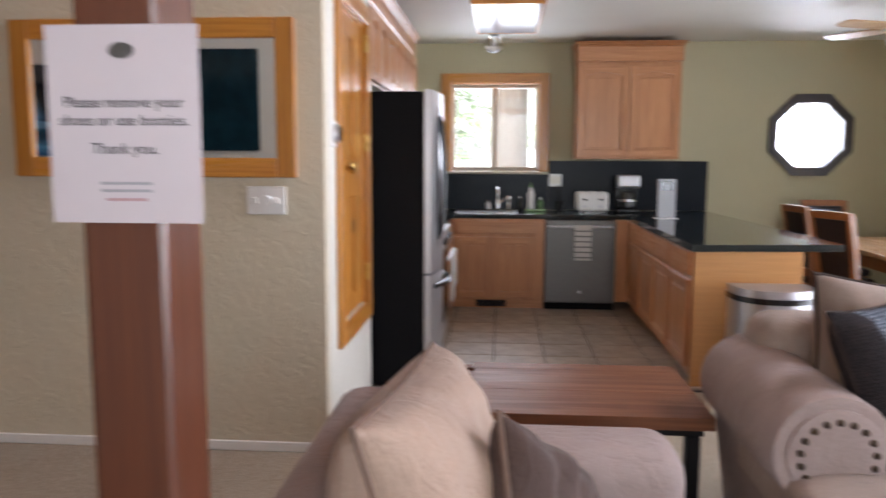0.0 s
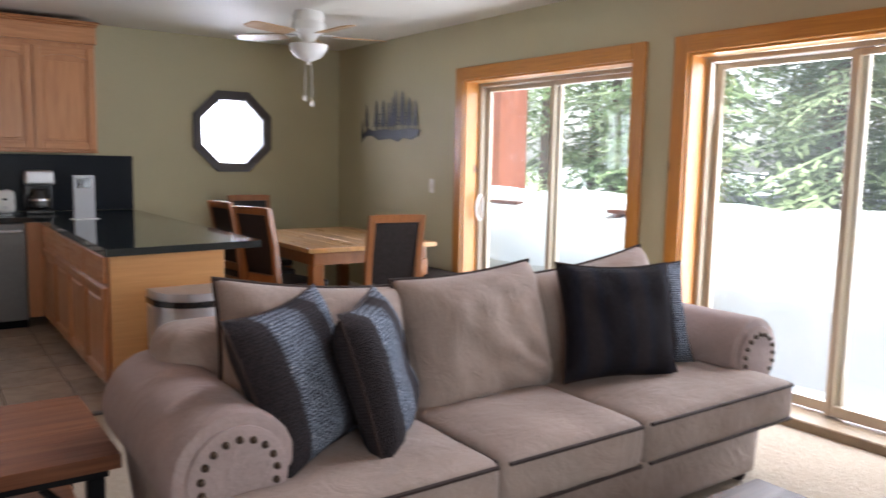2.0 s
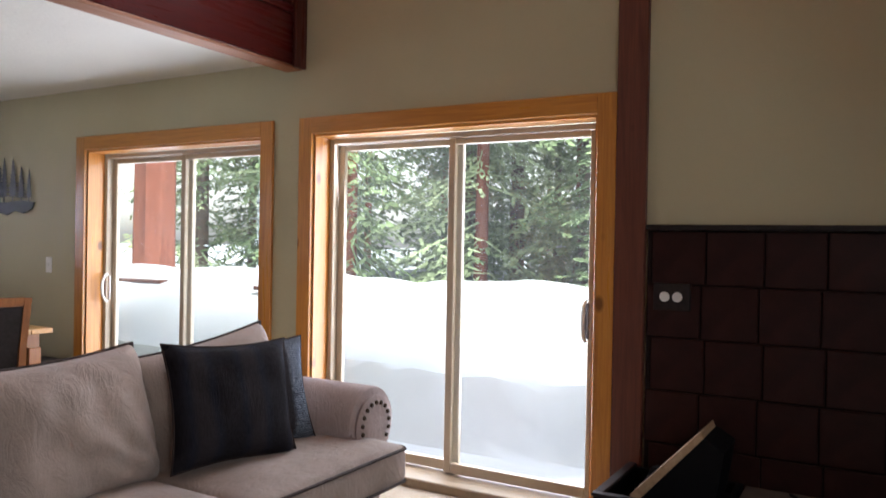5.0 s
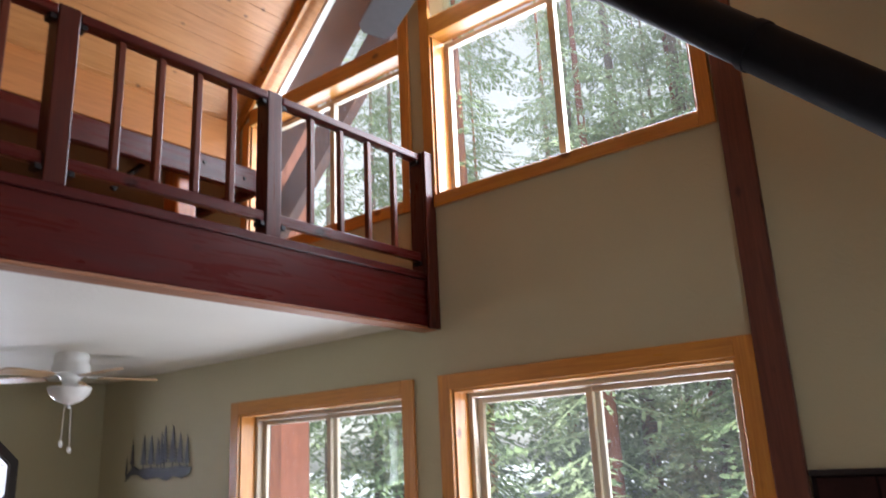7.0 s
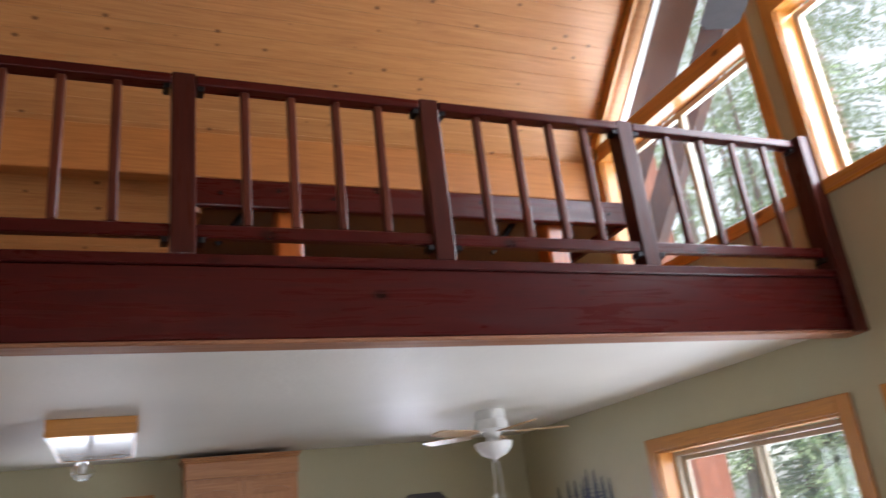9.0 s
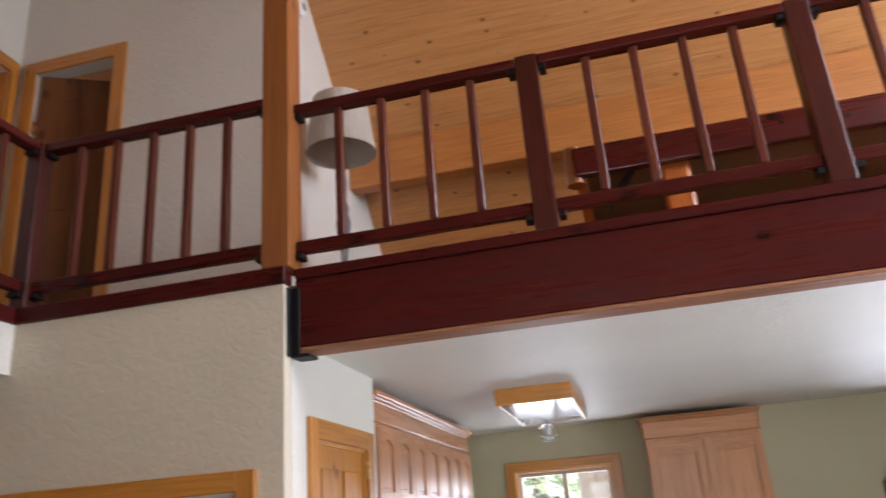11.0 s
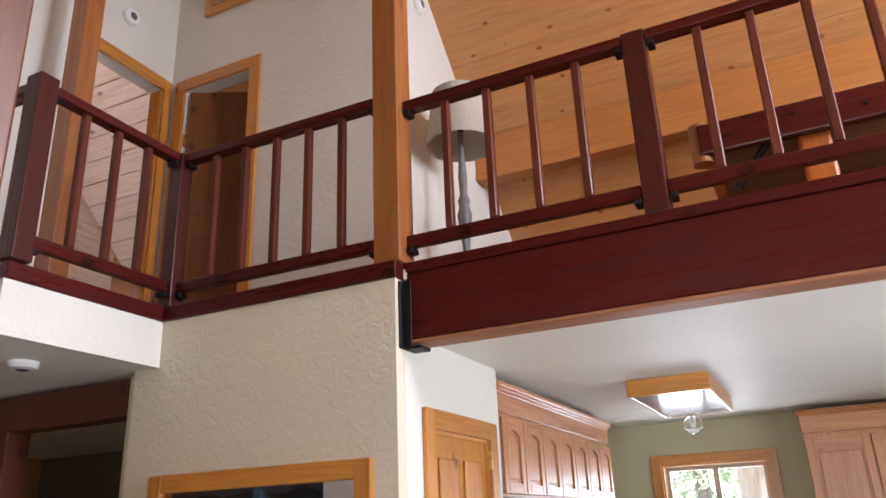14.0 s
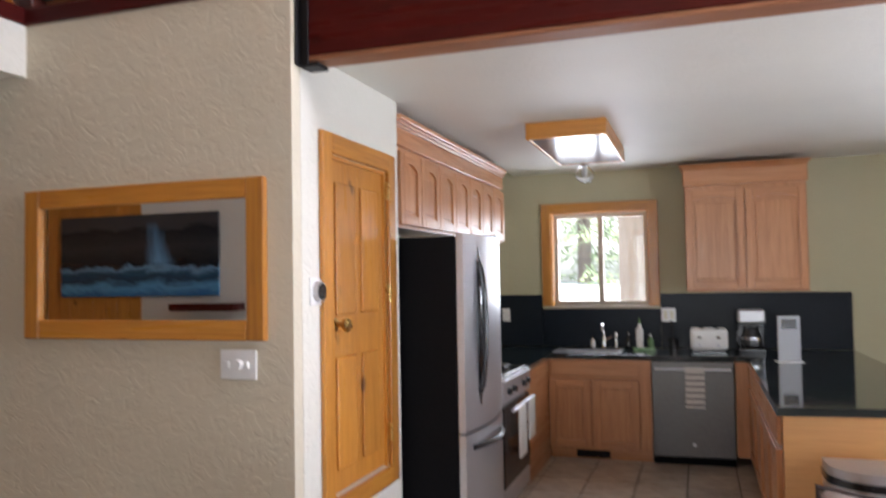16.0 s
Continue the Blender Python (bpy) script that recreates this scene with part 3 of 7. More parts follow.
struct("wall_pantry", pw, M_WHITEWALL, "cream painted pantry side wall", "wall")
struct("wall_pantry_back", box(-0.25, 0.10, 3.792, 3.815, -0.1, CEIL), M_WHITEWALL, "cream painted pantry return wall", "wall")
struct("wall_hall", box(-1.46, -1.36, 2.812, 5.2, -0.1, CEIL), M_WALL, "shaded hall wall", "wall")
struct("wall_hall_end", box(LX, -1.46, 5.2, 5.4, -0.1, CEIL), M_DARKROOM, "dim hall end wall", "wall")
# ceilings under the loft
struct("ceiling", box(0.0, RX, 2.88, WY, CEIL, 2.62), M_CEIL, "white painted ceiling under the loft", "ceiling")
struct("ceiling_hall", box(LX, -1.241, 1.90, 5.4, 2.445, 2.60), M_CEIL, "white hall ceiling", "ceiling")
struct("loft_floor", box(-0.4, RX, 2.90, 6.72, 2.625, LOFT), M_PURLIN, "orange pine loft floor boards", "floor")
lf = box(LX, -1.225, 1.93, 2.80, 2.632, LOFT - 0.004)
bm_box(lf, LX, -0.405, 2.802, 5.4, 2.632, LOFT - 0.004)
struct("loft_floor_landing", lf, M_CARPET, "carpeted loft landing", "floor")
struct("fascia", box(-1.238, -1.20, 1.9, 2.741, 2.435, 2.66), M_WHITEWALL, "white painted landing edge", "fascia")

# outer walls that close the room
sw = bmesh.new()
bm_box(sw, LX, 0.4, SY - 0.2, SY, -0.1, 3.0)
bm_box(sw, 0.4, 2.7, SY - 0.2, SY, -0.1, 0.8)
bm_box(sw, 0.4, 2.7, SY - 0.2, SY, 2.3, 3.0)
bm_box(sw, 2.7, RX, SY - 0.2, SY, -0.1, 3.0)
struct("wall_south", sw, M_WHITEWALL, "cream painted wall with a wide window", "wall")
struct("wall_west", box(LX - 0.2, LX, SY - 0.2, 5.4, -0.1, 6.8), M_PLANKY, "knotty pine end wall", "wall")

# loft room walls
LD2 = (-2.13, -1.53, 4.745)
lw = bmesh.new()
bm_box(lw, -0.48, -0.38, 3.65, 6.9, LOFT, 6.0)
struct("wall_loft_side", lw, M_WHITEWALL, "cream painted loft side wall", "wall")
lw = bmesh.new()
bm_box(lw, -2.28, LD2[0], 3.65, 3.75, LOFT, 6.2)
bm_box(lw, LD2[1], -0.48, 3.65, 3.75, LOFT, 6.2)
bm_box(lw, LD2[0], LD2[1], 3.65, 3.75, LD2[2], 6.2)
struct("wall_loft_doors", lw, M_WHITEWALL, "cream painted loft wall with door opening", "wall")
lw = bmesh.new()
bm_box(lw, -2.38, -2.28, 3.56, 3.75, LOFT, 6.2)
bm_box(lw, -2.38, -2.28, 1.0, 2.89, LOFT, 6.2)
bm_box(lw, -2.38, -2.28, 2.89, 3.56, 4.75, 6.2)
struct("wall_loft_west", lw, M_WHITEWALL, "cream painted loft wall with bedroom door opening", "wall")
wb = bmesh.new()
for i in range(24):
    bm_box(wb, -4.4, -4.3 + 0.002 * (i % 2), 1.0, 5.0, LOFT + 0.14 * i + 0.002, LOFT + 0.14 * (i + 1) - 0.002, 0.003)
cb_ = bmesh.new()
for i in range(18):
    ya, yb = 2.95 + 0.14 * i + 0.003, 2.95 + 0.14 * (i + 1) - 0.003
    t = extrude_poly([(ya, 9.30 - ya), (yb, 9.30 - yb), (yb + 0.03, 9.33 - yb), (ya + 0.03, 9.33 - ya)], 'x', -4.28, -2.39)
    me = bpy.data.meshes.new("t")
    t.to_mesh(me)
    cb_.from_mesh(me)
    t.free()
    bpy.data.meshes.remove(me)
struct("ceiling_bedroom", cb_, M_PALEPINEX, "pale knotty pine bedroom ceiling boards", "ceiling")
struct("wall_bedroom", wb, M_PALEPINE, "pale knotty pine bedroom wall", "wall")
# Unseen slab, added only to stop sun entering by the south window
struct("porch_roof", box(-0.5, 3.7, -2.6, SY - 0.21, 2.5, 2.6), M_DARKROOM, "added unseen slab keeping sun off the south window", "roof")
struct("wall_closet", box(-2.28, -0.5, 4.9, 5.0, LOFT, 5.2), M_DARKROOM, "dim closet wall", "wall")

# vaulted plank ceiling: one mesh of boards with grooves
rf = bmesh.new()


def plank_row(bm, s0, s1, side, x0, x1, lift):
    """One board of the vault between two heights along the slope."""
    q = 0.70710678
    for (a, b, dd) in ((s0 + 0.0004, s1 - 0.0004, 0.0),):
        if side > 0:
            f = lambda s, d: (RIDGE_Y + s * q + d * q, ROOF_N - RIDGE_Y - s * q + d * q)
        else:
            f = lambda s, d: (RIDGE_Y - s * q - d * q, ROOF_S + RIDGE_Y - s * q + d * q)
        p = [f(a, lift + 0.0013), f(a + 0.0018, lift), f(b - 0.0018, lift), f(b, lift + 0.0013), f(b, lift + 0.03), f(a, lift + 0.03)]
        lo = [bm.verts.new((x0, u, w)) for u, w in p]
        hi = [bm.verts.new((x1, u, w)) for u, w in p]
        for i in range(6):
            bm.faces.new((lo[i], hi[i], hi[(i + 1) % 6], lo[(i + 1) % 6]))
        bm.faces.new(lo)
        bm.faces.new(list(reversed(hi)))


rng = random.Random(4)
PW = 0.135
for side in (1, -1):
    for i in range(41):
        x = LX
        while x < RX + 0.2:
            ln = rng.uniform(1.8, 4.2)
            plank_row(rf, i * PW, (i + 1) * PW, side, x + 0.001, min(x + ln, RX + 0.2), rng.uniform(0, 0.0015))
            x += ln
struct("ceiling_vault", rf, M_PLANK, "knotty pine plank vaulted ceiling", "ceiling")
rt = bmesh.new()
q = 0.70710678
for side in (1, -1):
    if side > 0:
        f = lambda s, d: (RIDGE_Y + s * q + d * q, ROOF_N - RIDGE_Y - s * q + d * q)
    else:
        f = lambda s, d: (RIDGE_Y - s * q - d * q, ROOF_S + RIDGE_Y - s * q + d * q)
    t = extrude_poly([f(-0.04, 0.035), f(5.9, 0.035), f(5.9, 0.2), f(-0.2, 0.2)], 'x', LX - 0.2, RX + 0.26)
    me = bpy.data.meshes.new("t")
    t.to_mesh(me)
    rt.from_mesh(me)
    t.free()
    bpy.data.meshes.remove(me)
struct("roof", rt, M_DARKROOM, "insulated roof above the vault", "roof")


# ---- timbers ----
def timber(name, bm, m, label, category="timber"):
    return solid(name, bm, m, label, category)


timber("loft_beam", box(0.125, RX - 0.004, 2.80, 2.878, 2.398, 2.688, 0.004), M_RED, "dark red stained glulam beam carrying the loft", "beam")
timber("cap_board", box(0.124, RX - 0.004, 2.79, 2.97, 2.69, 2.735, 0.005), M_RED, "dark red beam cap board", "board")
timber("beam_soffit", box(0.125, RX - 0.004, 2.797, 2.915, 2.379, 2.396, 0.004), M_SOFFIT, "varnished board under the loft beam", "board")
br = thing("beam_bracket", "black steel beam hanger at the pantry corner", "bracket")
part("side_plate", box(0.102, 0.112, 2.765, 2.87, 2.36, 2.65, 0.002), M_BLACKMETAL, br)
part("front_plate", box(0.113, 0.150, 2.788, 2.794, 2.362, 2.65, 0.002), M_BLACKMETAL, br)
part("seat_plate", box(0.113, 0.19, 2.79, 2.88, 2.355, 2.369, 0.002), M_BLACKMETAL, br)
timber("ledger_trim", box(-1.235, 0.112, 2.727, 2.80, 2.662, 2.735, 0.004), M_RED, "dark red trim board on the plaster wall", "trim board")
timber("landing_trim", box(-1.24, -1.188, 1.9, 2.725, 2.662, 2.735, 0.004), M_REDY, "dark red trim board along the landing", "trim board")
timber("ridge_post", box(-0.008, 0.122, 2.75, 2.885, 2.737, 6.46, 0.006, 2), M_PINEPOST, "orange pine ridge post rising from the loft", "post")
timber("gable_post", box(RX - 0.04, RX - 0.002, 0.765, 0.904, 0, roof_z(0.765) - 0.05, 0.005), M_BROWNPOST, "brown stained board post on the gable wall", "post")
timber("living_post", box(0.233, 0.351, 0.723, 0.858, 0.0, roof_z(0.723) - 0.02, 0.008, 2), M_POST, "red brown square timber post", "post")
timber("purlin", box(-0.375, RX - 0.004, 4.87, 5.0, 4.09, 4.44, 0.006), M_PURLIN, "orange pine purlin under the sloping ceiling", "beam")
timber("rake_trim", extrude_poly([(2.95, roof_z(2.95) - 0.005), (5.9, roof_z(5.9) - 0.005), (5.9, roof_z(5.9) - 0.14), (2.95, roof_z(2.95) - 0.14)], 'x', RX - 0.03, RX - 0.003), M_PINEH, "stained rake trim board", "trim board")
timber("rake_trim", extrude_poly([(2.85, roof_z(2.85) - 0.005), (-0.9, roof_z(-0.9) - 0.005), (-0.9, roof_z(-0.9) - 0.14), (2.85, roof_z(2.85) - 0.14)], 'x', RX - 0.03, RX - 0.003), M_PINEH, "stained rake trim board", "trim board")

# ---- doors and windows ----
def trim_frame_x(parent, y0, y1, z0, z1, w, sill=True, xo=RX):
    """Flat casing round an opening in the gable wall, and pine lining of the reveal."""
    a, b = xo - 0.026, xo - 0.002
    part("casing_side", box(a, b, y0 - w, y0, z0 - (w if sill else 0), z1 + w, 0.003), M_PINE, parent)
    part("casing_side", box(a, b, y1, y1 + w, z0 - (w if sill else 0), z1 + w, 0.003), M_PINE, parent)
    part("casing_head", box(a - 0.002, b, y0 - 0.001, y1 + 0.001, z1, z1 + w, 0.003), M_PINEH, parent)
    if sill:
        part("casing_sill", box(a - 0.002, b, y0 - 0.001, y1 + 0.001, z0 - w, z0, 0.003), M_PINEH, parent)
    part("lining_side", box(xo - 0.001, xo + 0.13, y0, y0 + 0.014, z0, z1), M_PINE, parent)
    part("lining_side", box(xo - 0.001, xo + 0.13, y1 - 0.014, y1, z0, z1), M_PINE, parent)
    part("lining_head", box(xo - 0.001, xo + 0.13, y0 + 0.015, y1 - 0.015, z1 - 0.014, z1), M_PINEH, parent)


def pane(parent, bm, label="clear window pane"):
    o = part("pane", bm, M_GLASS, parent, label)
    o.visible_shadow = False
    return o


def sliding_door(y0, y1, z1, label, handle_y):
    d = tagged(new("sliding_door"), label, "sliding door", "glazed patio doors", "structure")
    trim_frame_x(d, y0, y1, 0.0, z1, 0.095, sill=False)
    x = RX + 0.13
    f = 0.028
    a, b = y0 + 0.016, y1 - 0.016
    part("frame_jamb", box(x, x + 0.09, a, a + f, FZ, z1 - 0.016, 0.004), M_VINYL, d)
    part("frame_jamb", box(x, x + 0.09, b - f, b, FZ, z1 - 0.016, 0.004), M_VINYL, d)
    part("frame_head", box(x, x + 0.09, a + f, b - f, z1 - 0.045, z1 - 0.016, 0.004), M_VINYL, d)
    part("threshold", box(RX - 0.02, x + 0.10, y0, y1, FZ - 0.02, FZ + 0.045, 0.006), M_SILL, d)
    mid = (a + b) / 2
    for k, (p, q2, xx) in enumerate(((a + f, mid + 0.035, x + 0.012), (mid - 0.035, b - f, x + 0.05))):
        s = part("sash", box(xx, xx + 0.032, p, p + 0.042, FZ + 0.055, z1 - 0.048, 0.004), M_VINYL, d)
        part("stile", box(xx, xx + 0.032, q2 - 0.042, q2, FZ + 0.055, z1 - 0.048, 0.004), M_VINYL, d)
        part("rail", box(xx, xx + 0.032, p + 0.043, q2 - 0.043, FZ + 0.055, FZ + 0.11, 0.004), M_VINYL, d)
        part("rail", box(xx, xx + 0.032, p + 0.043, q2 - 0.043, z1 - 0.082, z1 - 0.048, 0.004), M_VINYL, d)
        pane(d, box(xx + 0.013, xx + 0.019, p + 0.044, q2 - 0.044, FZ + 0.112, z1 - 0.084))
    h = handle_y
    part("door_handle", tube([(x - 0.005 - 0.045 * math.sin(math.pi * i / 10), h, 1.02 - 0.10 * math.cos(math.pi * i / 10)) for i in range(11)], 0.010, 8), M_WHITE if handle_y > 3 else M_STEEL, d, "moulded door pull", smooth=True)
    part("handle_plate", box(x + 0.004, x + 0.012, h - 0.014, h + 0.014, 0.93, 1.11, 0.003), M_WHITE if handle_y > 3 else M_SLATE, d)
    return d


sliding_door(S1[0], S1[1], S1[2], "pine-cased sliding glass patio door beside the dining table", S1[1] - 0.07)
sliding_door(S2[0], S2[1], S2[2], "pine-cased sliding glass patio door behind the sofa", S2[0] + 0.09)


def window_upper(y0, y1, z0, zm, label, name):
    """Tall gable window: a sliding pair below a rail, a raked light above it."""
    d = tagged(new(name), label, "window", "gable windows", "structure")
    w = 0.085
    a, b = RX - 0.026, RX - 0.002
    part("casing_side", box(a, b, y0 - w, y0, z0 - w, roof_z(y0 - w) - 0.16 if y0 < RIDGE_Y else roof_z(y0) - 0.16, 0.003), M_PINE, d)
    part("casing_side", box(a, b, y1, y1 + w, z0 - w, roof_z(y1) - 0.16 if y1 < RIDGE_Y else roof_z(y1 + w) - 0.16, 0.003), M_PINE, d)
    part("casing_sill", box(a - 0.002, b, y0 - 0.001, y1 + 0.001, z0 - w, z0, 0.003), M_PINEH, d)
    part("transom", box(a - 0.003, RX + 0.12, y0 + 0.001, y1 - 0.001, zm, zm + 0.14, 0.003), M_PINEH, d)
    part("lining_side", box(RX - 0.001, RX + 0.13, y0, y0 + 0.014, z0, zm), M_PINE, d)
    part("lining_side", box(RX - 0.001, RX + 0.13, y1 - 0.014, y1, z0, zm), M_PINE, d)
    part("window_sill", box(RX - 0.001, RX + 0.13, y0 + 0.015, y1 - 0.015, z0, z0 + 0.014), M_PINEH, d)
    x = RX + 0.13
    mid = (y0 + y1) / 2
    fr = bmesh.new()
    for p, q2 in ((y0 + 0.016, y0 + 0.05), (y1 - 0.05, y1 - 0.016), (mid - 0.022, mid + 0.022)):
        bm_box(fr, x, x + 0.05, p, q2, z0 + 0.016, zm - 0.003)
    bm_box(fr, x + 0.002, x + 0.048, y0 + 0.05, y1 - 0.05, z0 + 0.016, z0 + 0.05)
    bm_box(fr, x + 0.002, x + 0.048, y0 + 0.05, y1 - 0.05, zm - 0.04, zm - 0.004)
    part("window_frame", fr, M_VINYL, d, "tan vinyl window frame")
    pane(d, box(x + 0.02, x + 0.026, y0 + 0.05, mid - 0.023, z0 + 0.05, zm - 0.041))
    pane(d, box(x + 0.02, x + 0.026, mid + 0.023, y1 - 0.05, z0 + 0.05, zm - 0.041))
    zt = lambda y: roof_z(y) - 0.16
    if zt(y0) < zm + 0.145:
        ya = zm + 0.145 + 0.16 - ROOF_S
        pts = [(ya, zm + 0.145), (y1, zm + 0.145), (y1, zt(y1))]
    elif zt(y1) < zm + 0.145:
        yb = ROOF_N - 0.16 - zm - 0.13
        pts = [(y0, zm + 0.145), (yb, zm + 0.145), (y0, zt(y0))]
    else:
        pts = [(y0, zm + 0.145), (y1, zm + 0.145), (y1, zt(y1)), (y0, zt(y0))]
    pane(d, extrude_poly(pts, 'x', x + 0.02, x + 0.026), "raked upper pane")
    rk = bmesh.new()
    lo, hi = (0, 1) if zt(y0) < zt(y1) else (1, 0)
    p0, p1 = (pts[0], pts[-1]) if zt(y1) > zt(y0) else (pts[1], pts[-1])
    t = extrude_poly([p0, p1, (p1[0], p1[1] - 0.05), (p0[0] + (0.05 if zt(y1) > zt(y0) else -0.05), p0[1])], 'x', x - 0.01, x + 0.05)
    part("raked_bar", t, M_WHITE, d, "white raked glazing bar")
    return d


window_upper(W1[0], W1[1], W1[2], 4.385, "tall raked gable window behind the loft rail", "window_1")
window_upper(W2[0], W2[1], W2[2], 4.415, "tall raked gable window above the patio door", "window_2")

# kitchen window
kw = tagged(new("window_3"), "pine-cased sliding kitchen window above the sink", "window", "", "structure")
w = 0.08
a, b = WY - 0.026, WY - 0.002
part("casing_side", box(KW[0] - w, KW[0], a, b, KW[2], KW[3] + w, 0.003), M_PINE, kw)
part("casing_side", box(KW[1], KW[1] + w, a, b, KW[2], KW[3] + w, 0.003), M_PINE, kw)
part("casing_head", box(KW[0] - 0.001, KW[1] + 0.001, a - 0.002, b, KW[3], KW[3] + w, 0.003), M_PINEX, kw)
part("lining_side", box(KW[0], KW[0] + 0.012, WY, WY + 0.12, KW[2], KW[3]), M_PINE, kw)
part("lining_side", box(KW[1] - 0.012, KW[1], WY, WY + 0.12, KW[2], KW[3]), M_PINE, kw)
part("lining_head", box(KW[0] + 0.013, KW[1] - 0.013, WY, WY + 0.12, KW[3] - 0.012, KW[3]), M_PINEX, kw)
part("window_sill", box(KW[0] - 0.02, KW[1] + 0.02, WY - 0.03, WY + 0.12, KW[2] - 0.022, KW[2], 0.003), M_VINYL, kw)
fr = bmesh.new()
mx = 0.745
for p, q2 in ((KW[0] + 0.014, KW[0] + 0.045), (KW[1] - 0.045, KW[1] - 0.014), (mx - 0.022, mx + 0.022)):
    bm_box(fr, p, q2, WY + 0.1, WY + 0.15, KW[2] + 0.002, KW[3] - 0.014)
bm_box(fr, KW[0] + 0.045, KW[1] - 0.045, WY + 0.102, WY + 0.148, KW[2] + 0.002, KW[2] + 0.04)
bm_box(fr, KW[0] + 0.045, KW[1] - 0.045, WY + 0.102, WY + 0.148, KW[3] - 0.045, KW[3] - 0.014)
part("window_frame", fr, M_VINYL, kw)
pane(kw, box(KW[0] + 0.046, mx - 0.023, WY + 0.122, WY + 0.127, KW[2] + 0.041, KW[3] - 0.046))
pane(kw, box(mx + 0.023, KW[1] - 0.046, WY + 0.122, WY + 0.127, KW[2] + 0.041, KW[3] - 0.046))


def octagon(r, y0, y1, r_in=None):
    bm = bmesh.new()
    t = 1 / math.cos(math.pi / 8)
    ang = [math.pi / 8 + i * math.pi / 4 for i in range(8)]
    P = lambda rr, y: [bm.verts.new((OC[0] + rr * t * math.cos(g), y, OC[1] + rr * t * math.sin(g))) for g in ang]
    if r_in is None:
        a0, b0 = P(r, y0), P(r, y1)
        bm.faces.new(a0)
        bm.faces.new(b0)
        for i in range(8):
            bm.faces.new((a0[i], a0[(i + 1) % 8], b0[(i + 1) % 8], b0[i]))
    else:
        a0, b0, c0, d0 = P(r, y0), P(r, y1), P(r_in, y0), P(r_in, y1)
        for i in range(8):
            j = (i + 1) % 8
            bm.faces.new((a0[i], a0[j], b0[j], b0[i]))
            bm.faces.new((c0[i], c0[j], d0[j], d0[i]))
            bm.faces.new((a0[i], a0[j], c0[j], c0[i]))
            bm.faces.new((b0[i], b0[j], d0[j], d0[i]))
    return bm


M_OCT = plain("dark_bronze_window_trim", (0.035, 0.028, 0.028), 0.4)
ow = tagged(new("window_4"), "dark-framed octagonal window in the dining wall", "window", "", "structure")
part("casing", octagon(0.365, WY - 0.03, WY - 0.002, 0.30), M_OCT, ow, "dark bronze octagonal casing")
part("lining", octagon(0.301, WY - 0.015, WY + 0.16, 0.285), M_OCT, ow)
part("pane", octagon(0.284, WY + 0.11, WY + 0.116), M_FROST, ow, "frosted pane").visible_shadow = False

# baseboards
struct("baseboard", box(-1.36, 0.10, 2.727, 2.741, 0.159, 0.20, 0.003), M_WHITE, "white painted baseboard", "baseboard")
struct("baseboard_east", box(RX - 0.014, RX - 0.002, 4.91, WY, FZ, FZ + 0.08, 0.003), M_WHITE, "white painted baseboard", "baseboard")
struct("threshold_strip", box(0.12, 3.6, 3.96, 4.0, FZ - 0.004, FZ + 0.008, 0.003), M_SLATE, "metal strip between carpet and tile", "trim")

# ---- outside: snow, woods ----
def snow_height(x, y):
    """Ground outside: a dug trough along the house, a steep lip, then a high bank."""
    d = x - (RX + TH)
    n1 = noise.noise((x * 0.5, y * 0.6, 1.7)) * 0.12 + noise.noise((x * 1.7, y * 1.5, 4.0)) * 0.05
    if d < 0.0:
        return -0.25
    lip = 0.40 + 0.10 * noise.noise((y * 0.8, 3.0, 0.5)) + 0.05 * noise.noise((y * 2.3, 1.0, 2.5))
    edge = 0.62 + 0.16 * noise.noise((y * 0.7, 6.0, 1.5))
    t = min(1.0, max(0.0, (d - edge) / 0.14))
    t = t * t * (3 - 2 * t)
    u = min(1.0, max(0.0, (d - edge - 0.12) / 1.5))
    u = u * u * (3 - 2 * u)
    far = min(1.0, max(0.0, (d - 3.6) / 6.0))
    drift = 0.10 * math.exp(-((d - edge) / 0.25) ** 2)
    return -0.04 + drift + t * (lip + 0.06) + u * (0.52 + 0.10 * noise.noise((y * 0.6, 1.0, 9.5))) + n1 * (0.15 + 0.7 * u) - 0.5 * far


sg = bmesh.new()
xs = [RX + TH - 0.02 + 0.045 * i for i in range(36)] + [RX + 1.9 + 0.16 * i for i in range(28)] + [RX + 6.4 + 1.2 * i for i in range(1, 12)]
ys = [-6 + 0.2 * j for j in range(100)]
grid = [[sg.verts.new((x, y, snow_height(x, y))) for y in ys] for x in xs]
for i in range(len(xs) - 1):
    for j in range(len(ys) - 1):
        sg.faces.new((grid[i][j], grid[i + 1][j], grid[i + 1][j + 1], grid[i][j + 1]))
bank = struct("snow_bank", sg, M_SNOW, "deep white snow bank outside the patio doors", "snow", smooth=True)
bank["kind"] = "structure"
struct("ground", box(-150, 200, -150, 200, -0.9, -0.6), M_SNOW, "snow covered ground", "ground")
kb = bmesh.new()
xs = [-3 + 0.4 * i for i in range(24)]
ys = [WY + 0.25 + 0.4 * j for j in range(22)]
grid = [[kb.verts.new((x, y, 0.5 + 0.12 * (y - WY) + 0.25 * noise.noise((x * 0.5, y * 0.5, 7.0)))) for y in ys] for x in xs]
for i in range(len(xs) - 1):
    for j in range(len(ys) - 1):
        kb.faces.new((grid[i][j], grid[i + 1][j], grid[i + 1][j + 1], grid[i][j + 1]))
struct("snow_yard", kb, M_SNOW, "white snow behind the kitchen", "snow", smooth=True)


